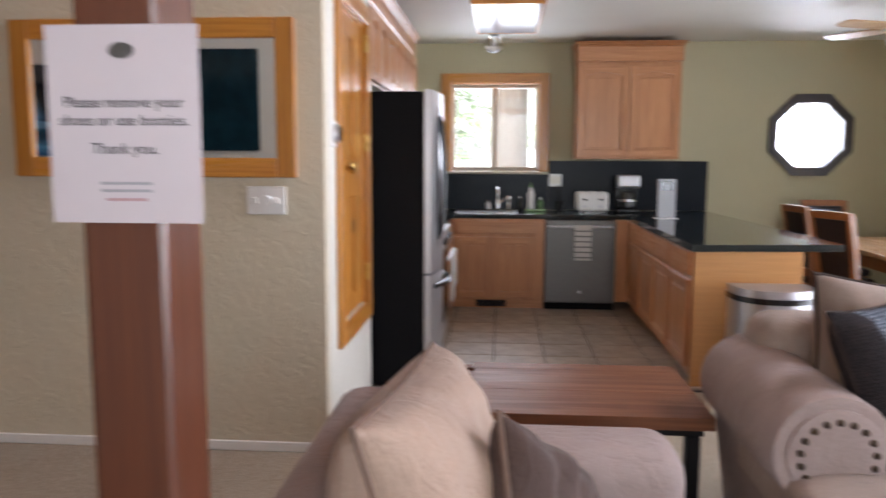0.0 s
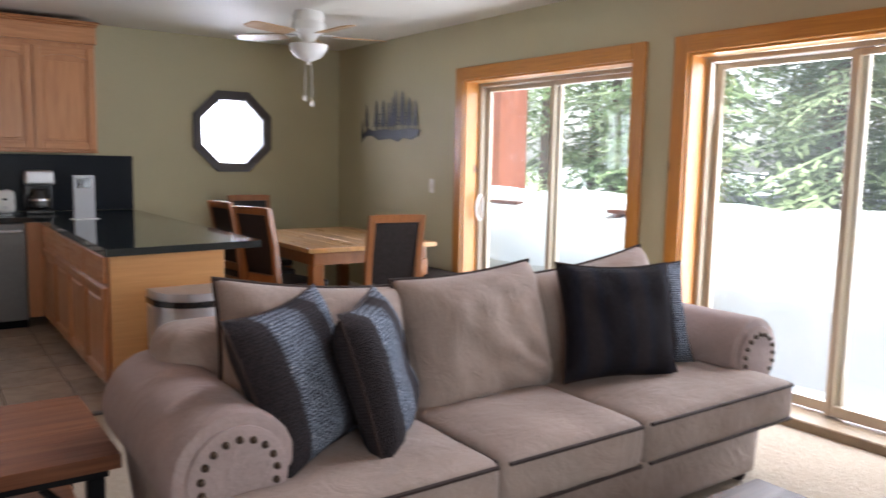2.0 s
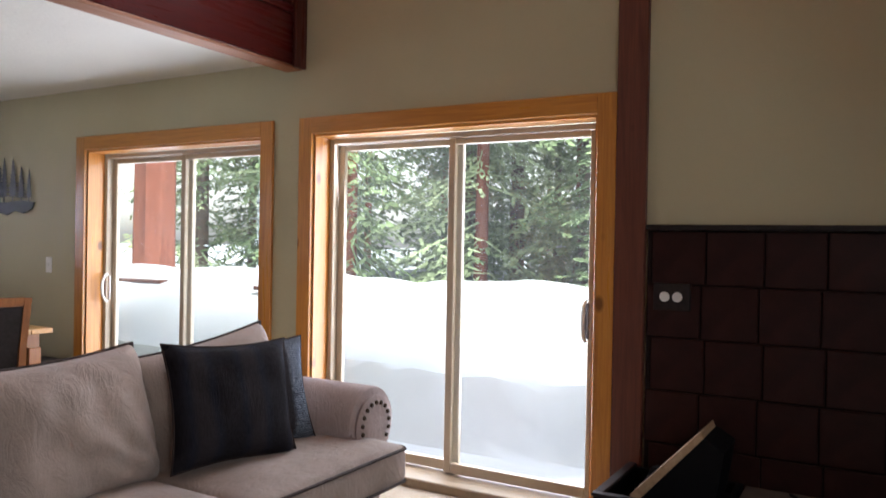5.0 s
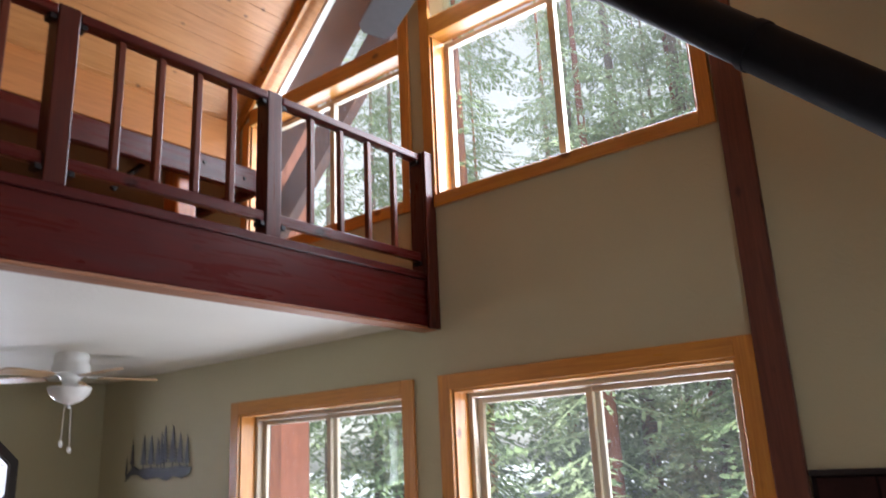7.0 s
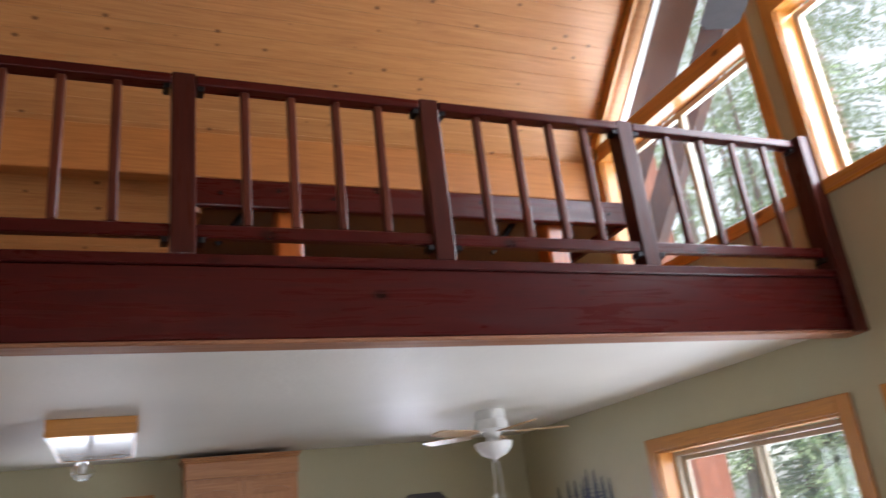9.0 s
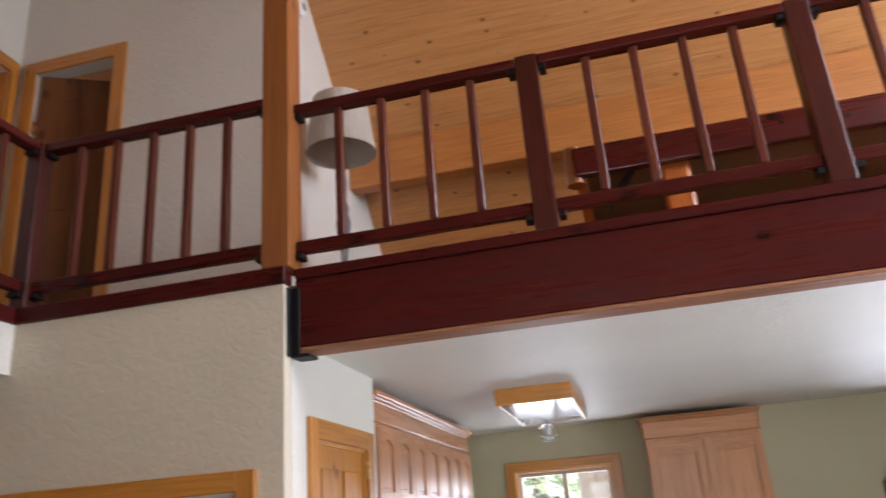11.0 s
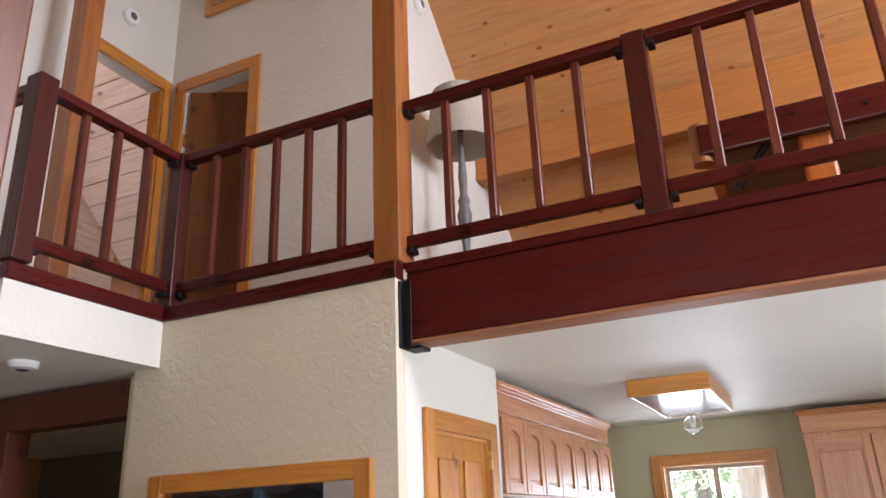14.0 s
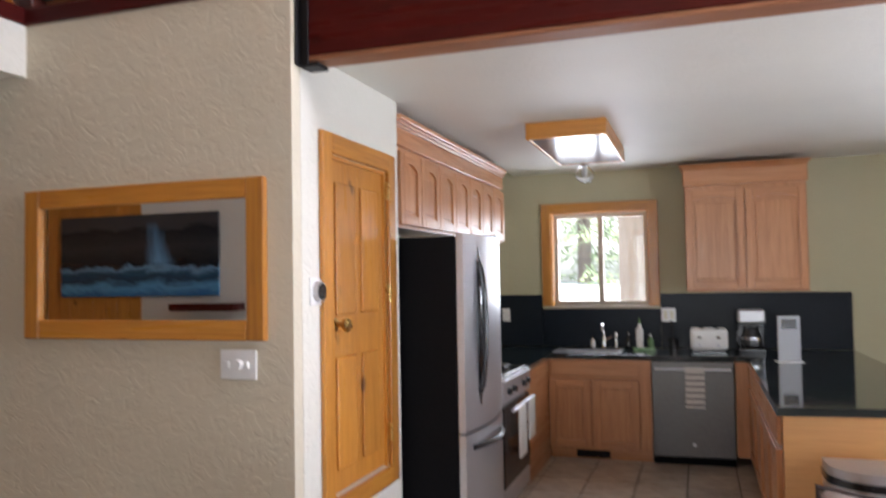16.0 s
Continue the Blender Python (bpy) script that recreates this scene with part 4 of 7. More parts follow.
def spray_mesh(seed, droop, leaves, length):
    """A fir branch: a twig with drooping side twigs, each set with fine needle blades."""
    r = random.Random(seed)
    bm = bmesh.new()
    bm_cyl(bm, (0, 0, 0), (length, 0, -droop * length), 0.012, 0.003, 3, False)
    for i in range(leaves):
        t = 0.15 + 0.85 * (i + r.random()) / leaves
        base = Vector((t * length, 0, -droop * length * t))
        sd = 1 if i % 2 else -1
        ln = (0.14 + 0.34 * (1 - t)) * length * r.uniform(0.6, 1.2)
        a = sd * radians(r.uniform(30, 75))
        d = Vector((math.cos(a), math.sin(a), -r.uniform(0.1, 0.6)))
        for k in range(7):
            c = base + d * ln * (k + 0.5) / 7
            b = a + (1 if k % 2 else -1) * radians(r.uniform(25, 60))
            e = Vector((math.cos(b), math.sin(b), -r.uniform(0.0, 0.7))) * ln * r.uniform(0.16, 0.34)
            w2 = Vector((-math.sin(b), math.cos(b), r.uniform(-0.6, 0.6))) * 0.015 * length
            bm.faces.new([bm.verts.new(v) for v in (c - w2, c + e * 0.6 - w2, c + e, c + e * 0.6 + w2, c + w2)])
    return bm


def fir(x, y, h, r0, seed, base, start, mat_needles, bark, spread=1.0, n=150, snow=0.06):
    """A conifer: tapered trunk, whorls of drooping branches, bits of snow."""
    r = random.Random(seed)
    t = thing("fir_tree", "tall pale green fir in the snowy woods outside", "tree", "woods outside", (x, y, base))
    tb = bmesh.new()
    prev = None
    segs = 7
    for k in range(segs):
        z0, z1 = h * k / segs, h * (k + 1) / segs
        bm_cyl(tb, (0.02 * math.sin(k), 0.02 * math.cos(k), z0), (0.02 * math.sin(k + 1), 0.02 * math.cos(k + 1), z1), r0 * (1 - k / segs * 0.9), r0 * (1 - (k + 1) / segs * 0.9), 12, k in (0, segs - 1))
    part("trunk", tb, bark, t, smooth=True)
    meshes = []
    for q3 in range(3):
        b = spray_mesh(seed * 7 + q3, r.uniform(0.15, 0.4), 11, 1.0)
        me = bpy.data.meshes.new("t")
        b.to_mesh(me)
        b.free()
        meshes.append(me)
    cb = bmesh.new()
    sb = bmesh.new()
    for i in range(n):
        u = (i + r.random()) / n
        z = start + (h - start) * u
        ln = spread * (0.35 + 1.6 * (1 - u) ** 0.8) * r.uniform(0.6, 1.15)
        az = r.uniform(0, 2 * math.pi)
        m = Matrix.Translation((0, 0, z)) @ Matrix.Rotation(az, 4, 'Z') @ Matrix.Rotation(radians(r.uniform(-12, 22)), 4, 'Y') @ Matrix.Rotation(radians(r.uniform(-25, 25)), 4, 'X') @ Matrix.Diagonal((ln, ln, ln, 1))
        k0 = len(cb.verts)
        cb.from_mesh(meshes[i % 3])
        cb.verts.ensure_lookup_table()
        for v in cb.verts[k0:]:
            v.co = m @ v.co
        if r.random() < snow:
            c = m @ Vector((r.uniform(0.3, 0.8), r.uniform(-0.1, 0.1), 0.02))
            bmesh.ops.create_icosphere(sb, subdivisions=1, radius=1, matrix=Matrix.Translation(c) @ Matrix.Rotation(az, 4, "Z") @ Matrix.Diagonal((0.17 * ln ** 0.5, 0.05, 0.03, 1)))
    for me in meshes:
        bpy.data.meshes.remove(me)
    part("crown", cb, mat_needles, t, "layered drooping needle branches")
    if len(sb.verts):
        part("snow_clump", sb, M_SNOW, t, "clumps of snow on branches", smooth=True)["kind"] = "stuff"
    return t


rw = random.Random(21)
big = thing("cedar_tree", "massive red-barked cedar trunk outside the dining door", "tree", "woods outside", (9.6, 10.1, -0.5))
tb = bmesh.new()
for k in range(10):
    bm_cyl(tb, (0, 0, k * 1.6), (0, 0, (k + 1) * 1.6), 0.33 - 0.009 * k, 0.33 - 0.009 * (k + 1), 28, k in (0, 9))
for v in tb.verts:
    a = math.atan2(v.co.y, v.co.x)
    f = 1 + 0.05 * math.sin(9 * a) + 0.03 * math.sin(17 * a + v.co.z)
    v.co.x *= f
    v.co.y *= f
part("trunk", tb, M_BARK, big, "deeply furrowed red bark", smooth=True)
spots = [(11.6, 5.2), (11.2, 2.6), (12.0, 0.6), (12.8, 3.8), (11.4, 7.2), (12.6, 10.6), (12.5, 8.8), (13.0, 5.2), (12.2, 2.3), (13.5, 0.2), (12.2, -1.6), (14.6, 11.5),
         (15.5, 7.6), (16.0, 4.0), (16.2, 1.5), (15.0, -3.2), (18.5, 10.0), (19, 6), (19.5, 2.4), (18, -1.5), (21, 14), (22.5, 8.5), (22, 4.2), (22.5, 0.5),
         (13.4, 4.5), (14.2, 2.6), (13.8, 6.6), (13.6, 1.2), (14.4, -0.8), (14.5, 9.8), (16.8, 5.8), (17.2, 0.0), (17.5, 8.6), (12.0, 11.8), (15.2, 13.2), (13.2, 2.9), (12.6, 1.6), (15.6, 3.0), (15.0, 1.0)]
for i, (fx, fy) in enumerate(spots):
    hgt = rw.uniform(17, 25)
    near = fx < 13
    fx, fy = 1 + (fx - 1) * 1.4, fy * 1.4
    fir(fx + rw.uniform(-0.3, 0.3), fy + rw.uniform(-0.4, 0.4), hgt, rw.uniform(0.12, 0.22), 100 + i, -0.6, rw.uniform(0.7, 1.7), M_NEEDLE2 if i % 3 == 0 else M_NEEDLE, M_BARKG if i % 4 else M_BARK, rw.uniform(1.2, 1.6), 175 if near else 140, 0.05)
for i, (fx, fy) in enumerate([(0.9, 9.5), (-0.6, 15.5), (2.6, 17.0), (-3.0, 14.0), (5.5, 14.0)]):
    if i == 0:
        pt = thing("pine_tree", "rough grey-brown pine trunk behind the kitchen", "tree", "woods outside", (fx, fy, 0.3))
        part("trunk", cyl((0, 0, 0), (0, 0, 9), 0.25, 0.2, 20), M_BARKG, pt, smooth=True)
    else:
        fir(fx, fy, rw.uniform(8, 12), 0.18, 160 + i, -0.6 if fy > 15 else 0.2, 1.2, M_NEEDLE2, M_BARKG, 1.0, 150, 0.05)
# tops of a deck rail standing out of the snow
for y0, y1 in ((6.62, 7.46), (4.6, 5.26)):
    dr = thing("deck_rail", "dark brown deck rail just clear of the snow", "railing", "deck rails")
    part("top_board", box(6.84, 6.96, y0, y1, 0.885, 0.925, 0.005), M_BROWNPOST, dr)
    for y in (y0 + 0.12, y1 - 0.12):
        part("post", box(6.86, 6.94, y - 0.04, y + 0.04, 0.2, 0.884, 0.004), M_BROWNPOST, dr)
# eave timber seen through the raked light
t = extrude_poly([(2.6, roof_z(2.9) + 0.30), (6.6, roof_z(6.6) - 0.0), (6.6, roof_z(6.6) - 0.42), (2.6, roof_z(2.9) - 0.12)], 'x', RX + 0.75, RX + 0.85)
solid("barge_board", t, M_BROWNPOST, "red brown barge board under the gable eave", "barge board")
solid("eave_board", extrude_poly([(2.9, 6.72), (6.9, 2.72), (6.9, 2.66), (2.9, 6.66)], 'x', RX + 0.265, RX + 0.74), M_BROWNPOST, "brown eave soffit boards", "eave")
solid("eave_board", extrude_poly([(2.88, 6.72), (-1.1, 2.74), (-1.1, 2.68), (2.88, 6.66)], 'x', RX + 0.265, RX + 0.74), M_BROWNPOST, "brown eave soffit boards", "eave")

# ---- soft shapes ----
def cushion(w, h, t, seed=0, n=14, pinch=0.10, wrinkle=0.008):
    """A stuffed pillow standing in the xz plane, front to -y, centred."""
    bm = bmesh.new()
    sides = []
    for sgn in (-1, 1):
        g = []
        for i in range(n + 1):
            row = []
            for j in range(n + 1):
                u, v = -1 + 2 * i / n, -1 + 2 * j / n
                e = max(0.0, (1 - u ** 4) * (1 - v ** 4)) ** 0.55
                px = u * (1 - pinch * (1 - v * v) * abs(u)) * w / 2
                pz = v * (1 - pinch * (1 - u * u) * abs(v)) * h / 2
                wr = wrinkle * noise.noise((u * 3.1 + seed, v * 2.3, sgn + seed * 0.7)) * e * 2
                wr += wrinkle * 0.8 * math.sin(7 * (u + 0.4 * v) + seed) * e * (1 - e)
                if n > 30:
                    fan_ = math.atan2(v + 1.3, u + 1.2 if seed % 2 else 1.2 - u)
                    wr += 0.013 * math.sin(26 * fan_ + 2.2 * noise.noise((u * 2, v * 2, seed))) * e * max(0.0, 1 - math.hypot(v + 0.75, (u + 0.8) if seed % 2 else (0.8 - u)) / 1.5)
                row.append(bm.verts.new((px, sgn * (e * t / 2 + wr), pz)))
            g.append(row)
        sides.append(g)
        for i in range(n):
            for j in range(n):
                bm.faces.new((g[i][j], g[i + 1][j], g[i + 1][j + 1], g[i][j + 1]))
    bmesh.ops.remove_doubles(bm, verts=bm.verts, dist=0.0006)
    return bm


def piping_loop(pts, r=0.006, closed=True):
    return tube(pts, r, 6, closed)


def cushion_piping(w, h, pinch=0.10, n=14, r=0.007):
    P = []
    q4 = lambda u, v: (u * (1 - pinch * (1 - v * v) * abs(u)) * w / 2, 0, v * (1 - pinch * (1 - u * u) * abs(v)) * h / 2)
    for i in range(n):
        P.append(q4(-1 + 2 * i / n, -1))
    for i in range(n):
        P.append(q4(1, -1 + 2 * i / n))
    for i in range(n):
        P.append(q4(1 - 2 * i / n, 1))
    for i in range(n):
        P.append(q4(-1, 1 - 2 * i / n))
    return piping_loop(P, r)


def seat_cushion(x0, x1, y0, y1, z0, z1, seed, bulge=0.035, n=12):
    """A box cushion with a crowned top and soft edges."""
    bm = bmesh.new()
    bm_box(bm, x0, x1, y0, y1, z0, z1, 0.035, 3)
    bmesh.ops.subdivide_edges(bm, edges=[e for e in bm.edges if e.calc_length() > 0.2], cuts=n, use_grid_fill=True)
    for v in bm.verts:
        u = 2 * (v.co.x - x0) / (x1 - x0) - 1
        w2 = 2 * (v.co.y - y0) / (y1 - y0) - 1
        e = max(0, (1 - u ** 4) * (1 - w2 ** 4))
        if v.co.z > (z0 + z1) / 2:
            v.co.z += bulge * e + 0.008 * noise.noise((v.co.x * 6 + seed, v.co.y * 6, seed)) * (0.3 + e)
        if v.co.y < y0 + 0.06:
            v.co.y += 0.006 * noise.noise((v.co.x * 9, v.co.z * 9, seed + 3))
    return bm


def place(ob, m):
    ob.matrix_basis = m
    return ob


def throw_pillow(at, w, h, t, turn, lean, tilt, mat_, label, seed, piped=False):
    """A loose pillow; turn about the upright, lean back, tilt in its plane."""
    p = thing("throw_pillow", label, "pillow", "pillows on the sofas")
    p.matrix_basis = pose(*at, -lean, 0, turn) @ pose(0, 0, 0, 0, tilt, 0)
    part("cover", cushion(w, h, t, seed), mat_, p, smooth=True, angle=70)
    part("seam", cushion_piping(w, h, r=0.004), M_PIPING, p)
    return p


def rolled_arm(x, y0, y1, side, z=0.60, r=0.15, thick=0.13, depth=0):
    """A scroll arm running along y; side -1 rolls to -x."""
    inner = x - side * 0.11
    outer = x + side * 0.09
    prof = [(inner, 0.13), (inner, z - 0.02)]
    N = 16
    for i in range(N + 1):
        a = math.pi * (0.0 if side < 0 else 1.0) + (1 if side < 0 else -1) * radians(-10 + 240 * i / N)
        prof.append((x + side * 0.03 + r * math.cos(a), z + r * math.sin(a)))
    prof.append((outer, 0.13))
    bm = extrude_poly(prof, 'y', y0, y1)
    es = [e for e in bm.edges if abs(e.verts[0].co.y - e.verts[1].co.y) < 1e-5]
    bmesh.ops.bevel(bm, geom=es, offset=0.018, segments=2, profile=0.5, affect='EDGES')
    return bm


def stud_ring(s, x, y, z, r, count=13):
    for i in range(count):
        a = radians(-35 + 250 * i / (count - 1))
        b = bmesh.new()
        bmesh.ops.create_uvsphere(b, u_segments=8, v_segments=5, radius=0.0105, matrix=Matrix.Translation((x + r * math.cos(a), y, z + r * math.sin(a))))
        part("stud", b, M_STUD, s, smooth=True)


def sofa():
    s = thing("sofa", "taupe three-seat rolled-arm sofa with piped cushions", "sofa", "", (2.825, 2.015, 0))
    ox, oy = -2.77, -2.0

    def X(b):
        bmesh.ops.translate(b, verts=b.verts, vec=(ox, oy, 0))
        return b
    part("base", X(box(1.66, 3.84, 1.66, 2.46, 0.125, 0.37, 0.03, 3)), M_SOFA, s, smooth=True)
    bk = box(1.62, 3.90, 2.22, 2.50, 0.10, 0.86, 0.09, 4)
    part("backrest", X(bk), M_SOFA, s, "taupe padded back frame", smooth=True)
    for sd, x in ((-1, 1.68), (1, 3.84)):
        a = part("armrest", X(rolled_arm(x, 1.72, 2.48, sd, 0.60, 0.165)), M_SOFAARM, s, "mauve taupe rolled arm", smooth=True)
        cx = x + sd * 0.03 + ox
        ring = lathe([(0.118, -0.012), (0.13, -0.004), (0.13, 0.004), (0.118, 0.010)], 28)
        bmesh.ops.transform(ring, verts=ring.verts, matrix=Matrix.Translation((cx, 1.712 + oy, 0.60)) @ Matrix.Rotation(radians(90), 4, 'X'))
        part("scroll_panel", ring, M_SOFAARM, s, "studded scroll panel", smooth=True)
        stud_ring(s, cx, 1.700 + oy, 0.60, 0.098)
    for k, (a, b) in enumerate(((1.53, 2.37), (2.375, 2.99), (2.995, 3.89))):
        c = part("seat_cushion", X(seat_cushion(a, b, 1.545, 2.16, 0.375, 0.535, k)), M_SOFA, s, "taupe box seat cushion", smooth=True, angle=60)
        y = 1.548 + oy
        for zz in (0.522, 0.386):
            part("piping", piping_loop([(a + 0.02 + ox, y, zz), (b - 0.02 + ox, y, zz), (b - 0.004 + ox, y + 0.03, zz), (b - 0.004 + ox, y + 0.5, zz)], 0.0075, False), M_PIPING, c, "dark brown piping")
    for k, (cx, w, trn) in enumerate(((2.06, 0.69, 5), (2.705, 0.64, 0), (3.34, 0.68, -4))):
        c = part("back_cushion", cushion(w, 0.50, 0.33, 5 + k, 34, 0.075, 0.012), M_SOFA, s, "plump taupe back cushion", smooth=True, angle=70)
        c.matrix_basis = pose(cx + ox, 2.13 + oy, 0.745, -14, (7, -3, -8)[k], trn)
        part("piping", cushion_piping(w, 0.50, 0.075, 16, 0.0075), M_PIPING, c, "dark brown piping")
    for x in (1.72, 3.80):
        for y in (1.72, 2.40):
            part("foot", lathe([(0.025, FZ), (0.032, FZ + 0.02), (0.03, FZ + 0.04)], 12, (x + ox, y + oy, 0)), M_LEATHER, s, "dark turned foot", smooth=True)
    return s


sofa()
throw_pillow((1.95, 1.905, 0.765), 0.44, 0.47, 0.17, 30, 20, -5, M_WEAVE, "blue grey patterned knit throw pillow on the sofa", 11)
throw_pillow((2.19, 1.875, 0.76), 0.40, 0.46, 0.16, 46, 16, -3, M_WEAVE, "blue grey patterned knit throw pillow on the sofa", 15)
throw_pillow((3.31, 1.945, 0.78), 0.52, 0.46, 0.17, -14, 16, 2, M_FUR, "dark plush ribbed throw pillow on the sofa", 19)
throw_pillow((3.545, 2.04, 0.76), 0.46, 0.44, 0.16, -22, 16, -2, M_WEAVE, "blue grey patterned knit throw pillow tucked behind another", 23)


def loveseat():
    s = thing("loveseat", "mauve taupe loveseat with rolled arm beside the end table", "sofa", "", (0.865, 0.97, 0))
    ox, oy = -0.8, -1.0

    def X(b):
        bmesh.ops.translate(b, verts=b.verts, vec=(ox, oy, 0))
        return b
    part("base", X(box(0.40, 1.22, 0.30, 1.66, 0.115, 0.34, 0.03, 3)), M_SOFAARM, s, smooth=True)
    part("backrest", X(box(0.30, 0.50, 0.20, 1.82, 0.115, 0.76, 0.075, 4)), M_SOFAARM, s, "mauve padded back frame", smooth=True)
    for y0 in (1.60, 0.16):
        b = box(0.42, 1.23, y0, y0 + 0.27, 0.09, 0.65, 0.085, 5)
        part("armrest", X(b), M_SOFAARM, s, "mauve padded arm", smooth=True)
    part("seat_cushion", X(seat_cushion(0.52, 1.26, 0.45, 1.02, 0.34, 0.47, 4)), M_SOFA, s, smooth=True, angle=60)
    part("seat_cushion", X(seat_cushion(0.52, 1.26, 1.025, 1.585, 0.34, 0.47, 6)), M_SOFA, s, smooth=True, angle=60)
    for x in (0.38, 1.2):
        for y in (0.25, 1.76):
            part("foot", lathe([(0.025, FZ), (0.032, FZ + 0.01), (0.03, FZ + 0.03)], 12, (x + ox, y + oy, 0)), M_LEATHER, s, smooth=True)
    return s


loveseat()


def big_pillow(name, at, w, h, t, m, mat_, label, seed):
    p = thing(name, label, "pillow", "pillows on the sofas")
    p.matrix_basis = m
    part("cover", cushion(w, h, t, seed, 36, 0.06, 0.016), mat_, p, smooth=True, angle=70)
    part("piping", cushion_piping(w, h, 0.06, 16, 0.006), M_SOFTPIPE, p, "soft brown piping")
    return p


big_pillow("throw_pillow", None, 0.86, 0.52, 0.30, pose(0.668, 1.325, 0.655, 0, 0, 0) @ pose(0, 0, 0, 0, 0, 86) @ pose(0, 0, 0, -16, 4, 0), M_TANPIL, "large tan piped pillow in the loveseat corner", 31)
big_pillow("throw_pillow", None, 0.46, 0.40, 0.16, pose(0.925, 1.225, 0.60, 0, 0, 0) @ pose(0, 0, 0, 0, 0, 60) @ pose(0, 0, 0, -24, 34, 0), M_BROWNPIL, "brown piped pillow leaning in the loveseat", 37)


# ---- tables ----
def end_table():
    t = thing("end_table", "dark rustic plank end table with black iron legs", "table", "", (1.115, 2.64, 0))
    x0, x1, y0, y1, z = -0.45, 0.44, -0.34, 0.33, 0.5
    k = 7
    for i in range(k):
        a = y0 + (y1 - y0) * i / k
        b = y0 + (y1 - y0) * (i + 1) / k
        part("plank", box(x0 + 0.03 + 0.008 * (i % 2), x1 - 0.0, a + 0.0001, b - 0.0001, z - 0.045, z - 0.0003 * (i % 3), 0.0008), M_RUSTIC, t)
        part("peg", box(x0 - 0.002, x0 + 0.028 + 0.008 * (i % 2), a + 0.02, b - 0.02, z - 0.040, z - 0.006, 0.003), M_RUSTIC, t, "uneven board end")
    part("apron", box(x0 + 0.05, x1 - 0.03, y0 + 0.03, y1 - 0.03, z - 0.075, z - 0.047), M_BLACKMETAL, t, "black iron frame")
    for x in (x0 + 0.05, x1 - 0.09):
        for y in (y0 + 0.03, y1 - 0.07):
            part("leg", box(x, x + 0.05, y, y + 0.05, FZ, z - 0.076, 0.004), M_BLACKMETAL, t, "black square iron leg")
    for y in (y0 + 0.05, y1 - 0.05):
        for sx, xx in ((1, x0 + 0.10), (-1, x1 - 0.09)):
            part("brace", cyl((xx, y, z - 0.22), (xx + sx * 0.12, y, z - 0.08), 0.013, seg=6), M_BLACKMETAL, t)
    part("lower_shelf", box(x0 + 0.07, x1 - 0.06, y0 + 0.05, y1 - 0.05, 0.19, 0.22, 0.004), M_RUSTIC, t)


def coffee_table():
    t = thing("coffee_table", "worn rustic plank coffee table with glossy knots", "table", "", (2.512, 0.863, 0))
    x0, x1, y0, y1, z = -0.62, 0.62, -0.36, 0.35, 0.45
    for i in range(4):
        a, b = y0 + (y1 - y0) * i / 4, y0 + (y1 - y0) * (i + 1) / 4
        part("plank", box(x0, x1, a + 0.0004, b - 0.0004, z - 0.05, z - 0.0006 * (i % 2), 0.0015), M_RUSTICG, t)
    rr = random.Random(8)
    for i in range(16):
        gx, gy = rr.uniform(x0 + 0.08, x1 - 0.05), rr.uniform(y0 + 0.05, y1 - 0.05)
        part("gouge", box(gx, gx + rr.uniform(0.02, 0.06), gy, gy + rr.uniform(0.006, 0.014), z + 0.0002, z + 0.0012), M_LEATHER, t, "dark worn gouge")
    part("apron", box(x0 + 0.05, x1 - 0.05, y0 + 0.05, y1 - 0.05, z - 0.12, z - 0.052), M_RUSTIC, t)
    for x in (x0 + 0.06, x1 - 0.13):
        for y in (y0 + 0.06, y1 - 0.13):
            part("leg", box(x, x + 0.07, y, y + 0.07, FZ, z - 0.121, 0.005), M_RUSTIC, t)


end_table()
coffee_table()

# ---- hearth corner ----
tl_ = tagged(new("hearth_tiles"), "dark red tile wall panel behind the stove", "tile panel", "", "structure")
part("backing", box(RX - 0.02, RX - 0.003, -1.0, 0.755, 0.0, 1.462), M_TILEJOINT, tl_)
part("cap", box(RX - 0.06, RX - 0.003, -1.0, 0.755, 1.463, 1.487, 0.004), M_LEATHER, tl_, "dark ledge above the tiles")
tm = bmesh.new()
bm_box(tm, -0.006, 0.006, -0.114, 0.114, -0.114, 0.114, 0.003)
tme = finish("tile", tm, M_DARKTILE)
for i in range(7):
    for j in range(6):
        y = 0.755 - 0.118 - i * 0.235 - (0.0 if j % 2 else 0.02)
        z = 1.342 - j * 0.235
        if y > -0.95 and z > 0.1:
            part_mesh("tile", tme, tl_, pose(RX - 0.027 + 0.001 * ((i * 3 + j) % 3), y, z))
so = thing("wall_socket", "dark double wall socket on the hearth tiles", "socket")
part("plate", box(RX - 0.046, RX - 0.034, 0.56, 0.72, 1.11, 1.23, 0.003), M_LEATHER, so)
for y in (0.615, 0.67):
    part("outlet", cyl((RX - 0.050, y, 1.17), (RX - 0.045, y, 1.17), 0.022, seg=16), M_WHITE, so, "white round outlet")
hb = thing("hearth", "raised stone hearth with panelled grey sides", "hearth")
hx = [(4.17, 0.315), (RX - 0.062, 0.315), (RX - 0.062, -1.0), (3.02, -1.0), (3.02, -0.705)]
part("base", extrude_poly([(x + (0.03 if x < 4.2 else 0), y - (0.02 if y > 0 else 0)) for x, y in hx], 'z', 0.0, 0.36), plain("grey_painted_panel", (0.13, 0.115, 0.10), 0.6), hb, "grey painted board sides")
part("slab", extrude_poly(hx, 'z', 0.361, 0.40), M_STONE, hb, "rough slate slab")
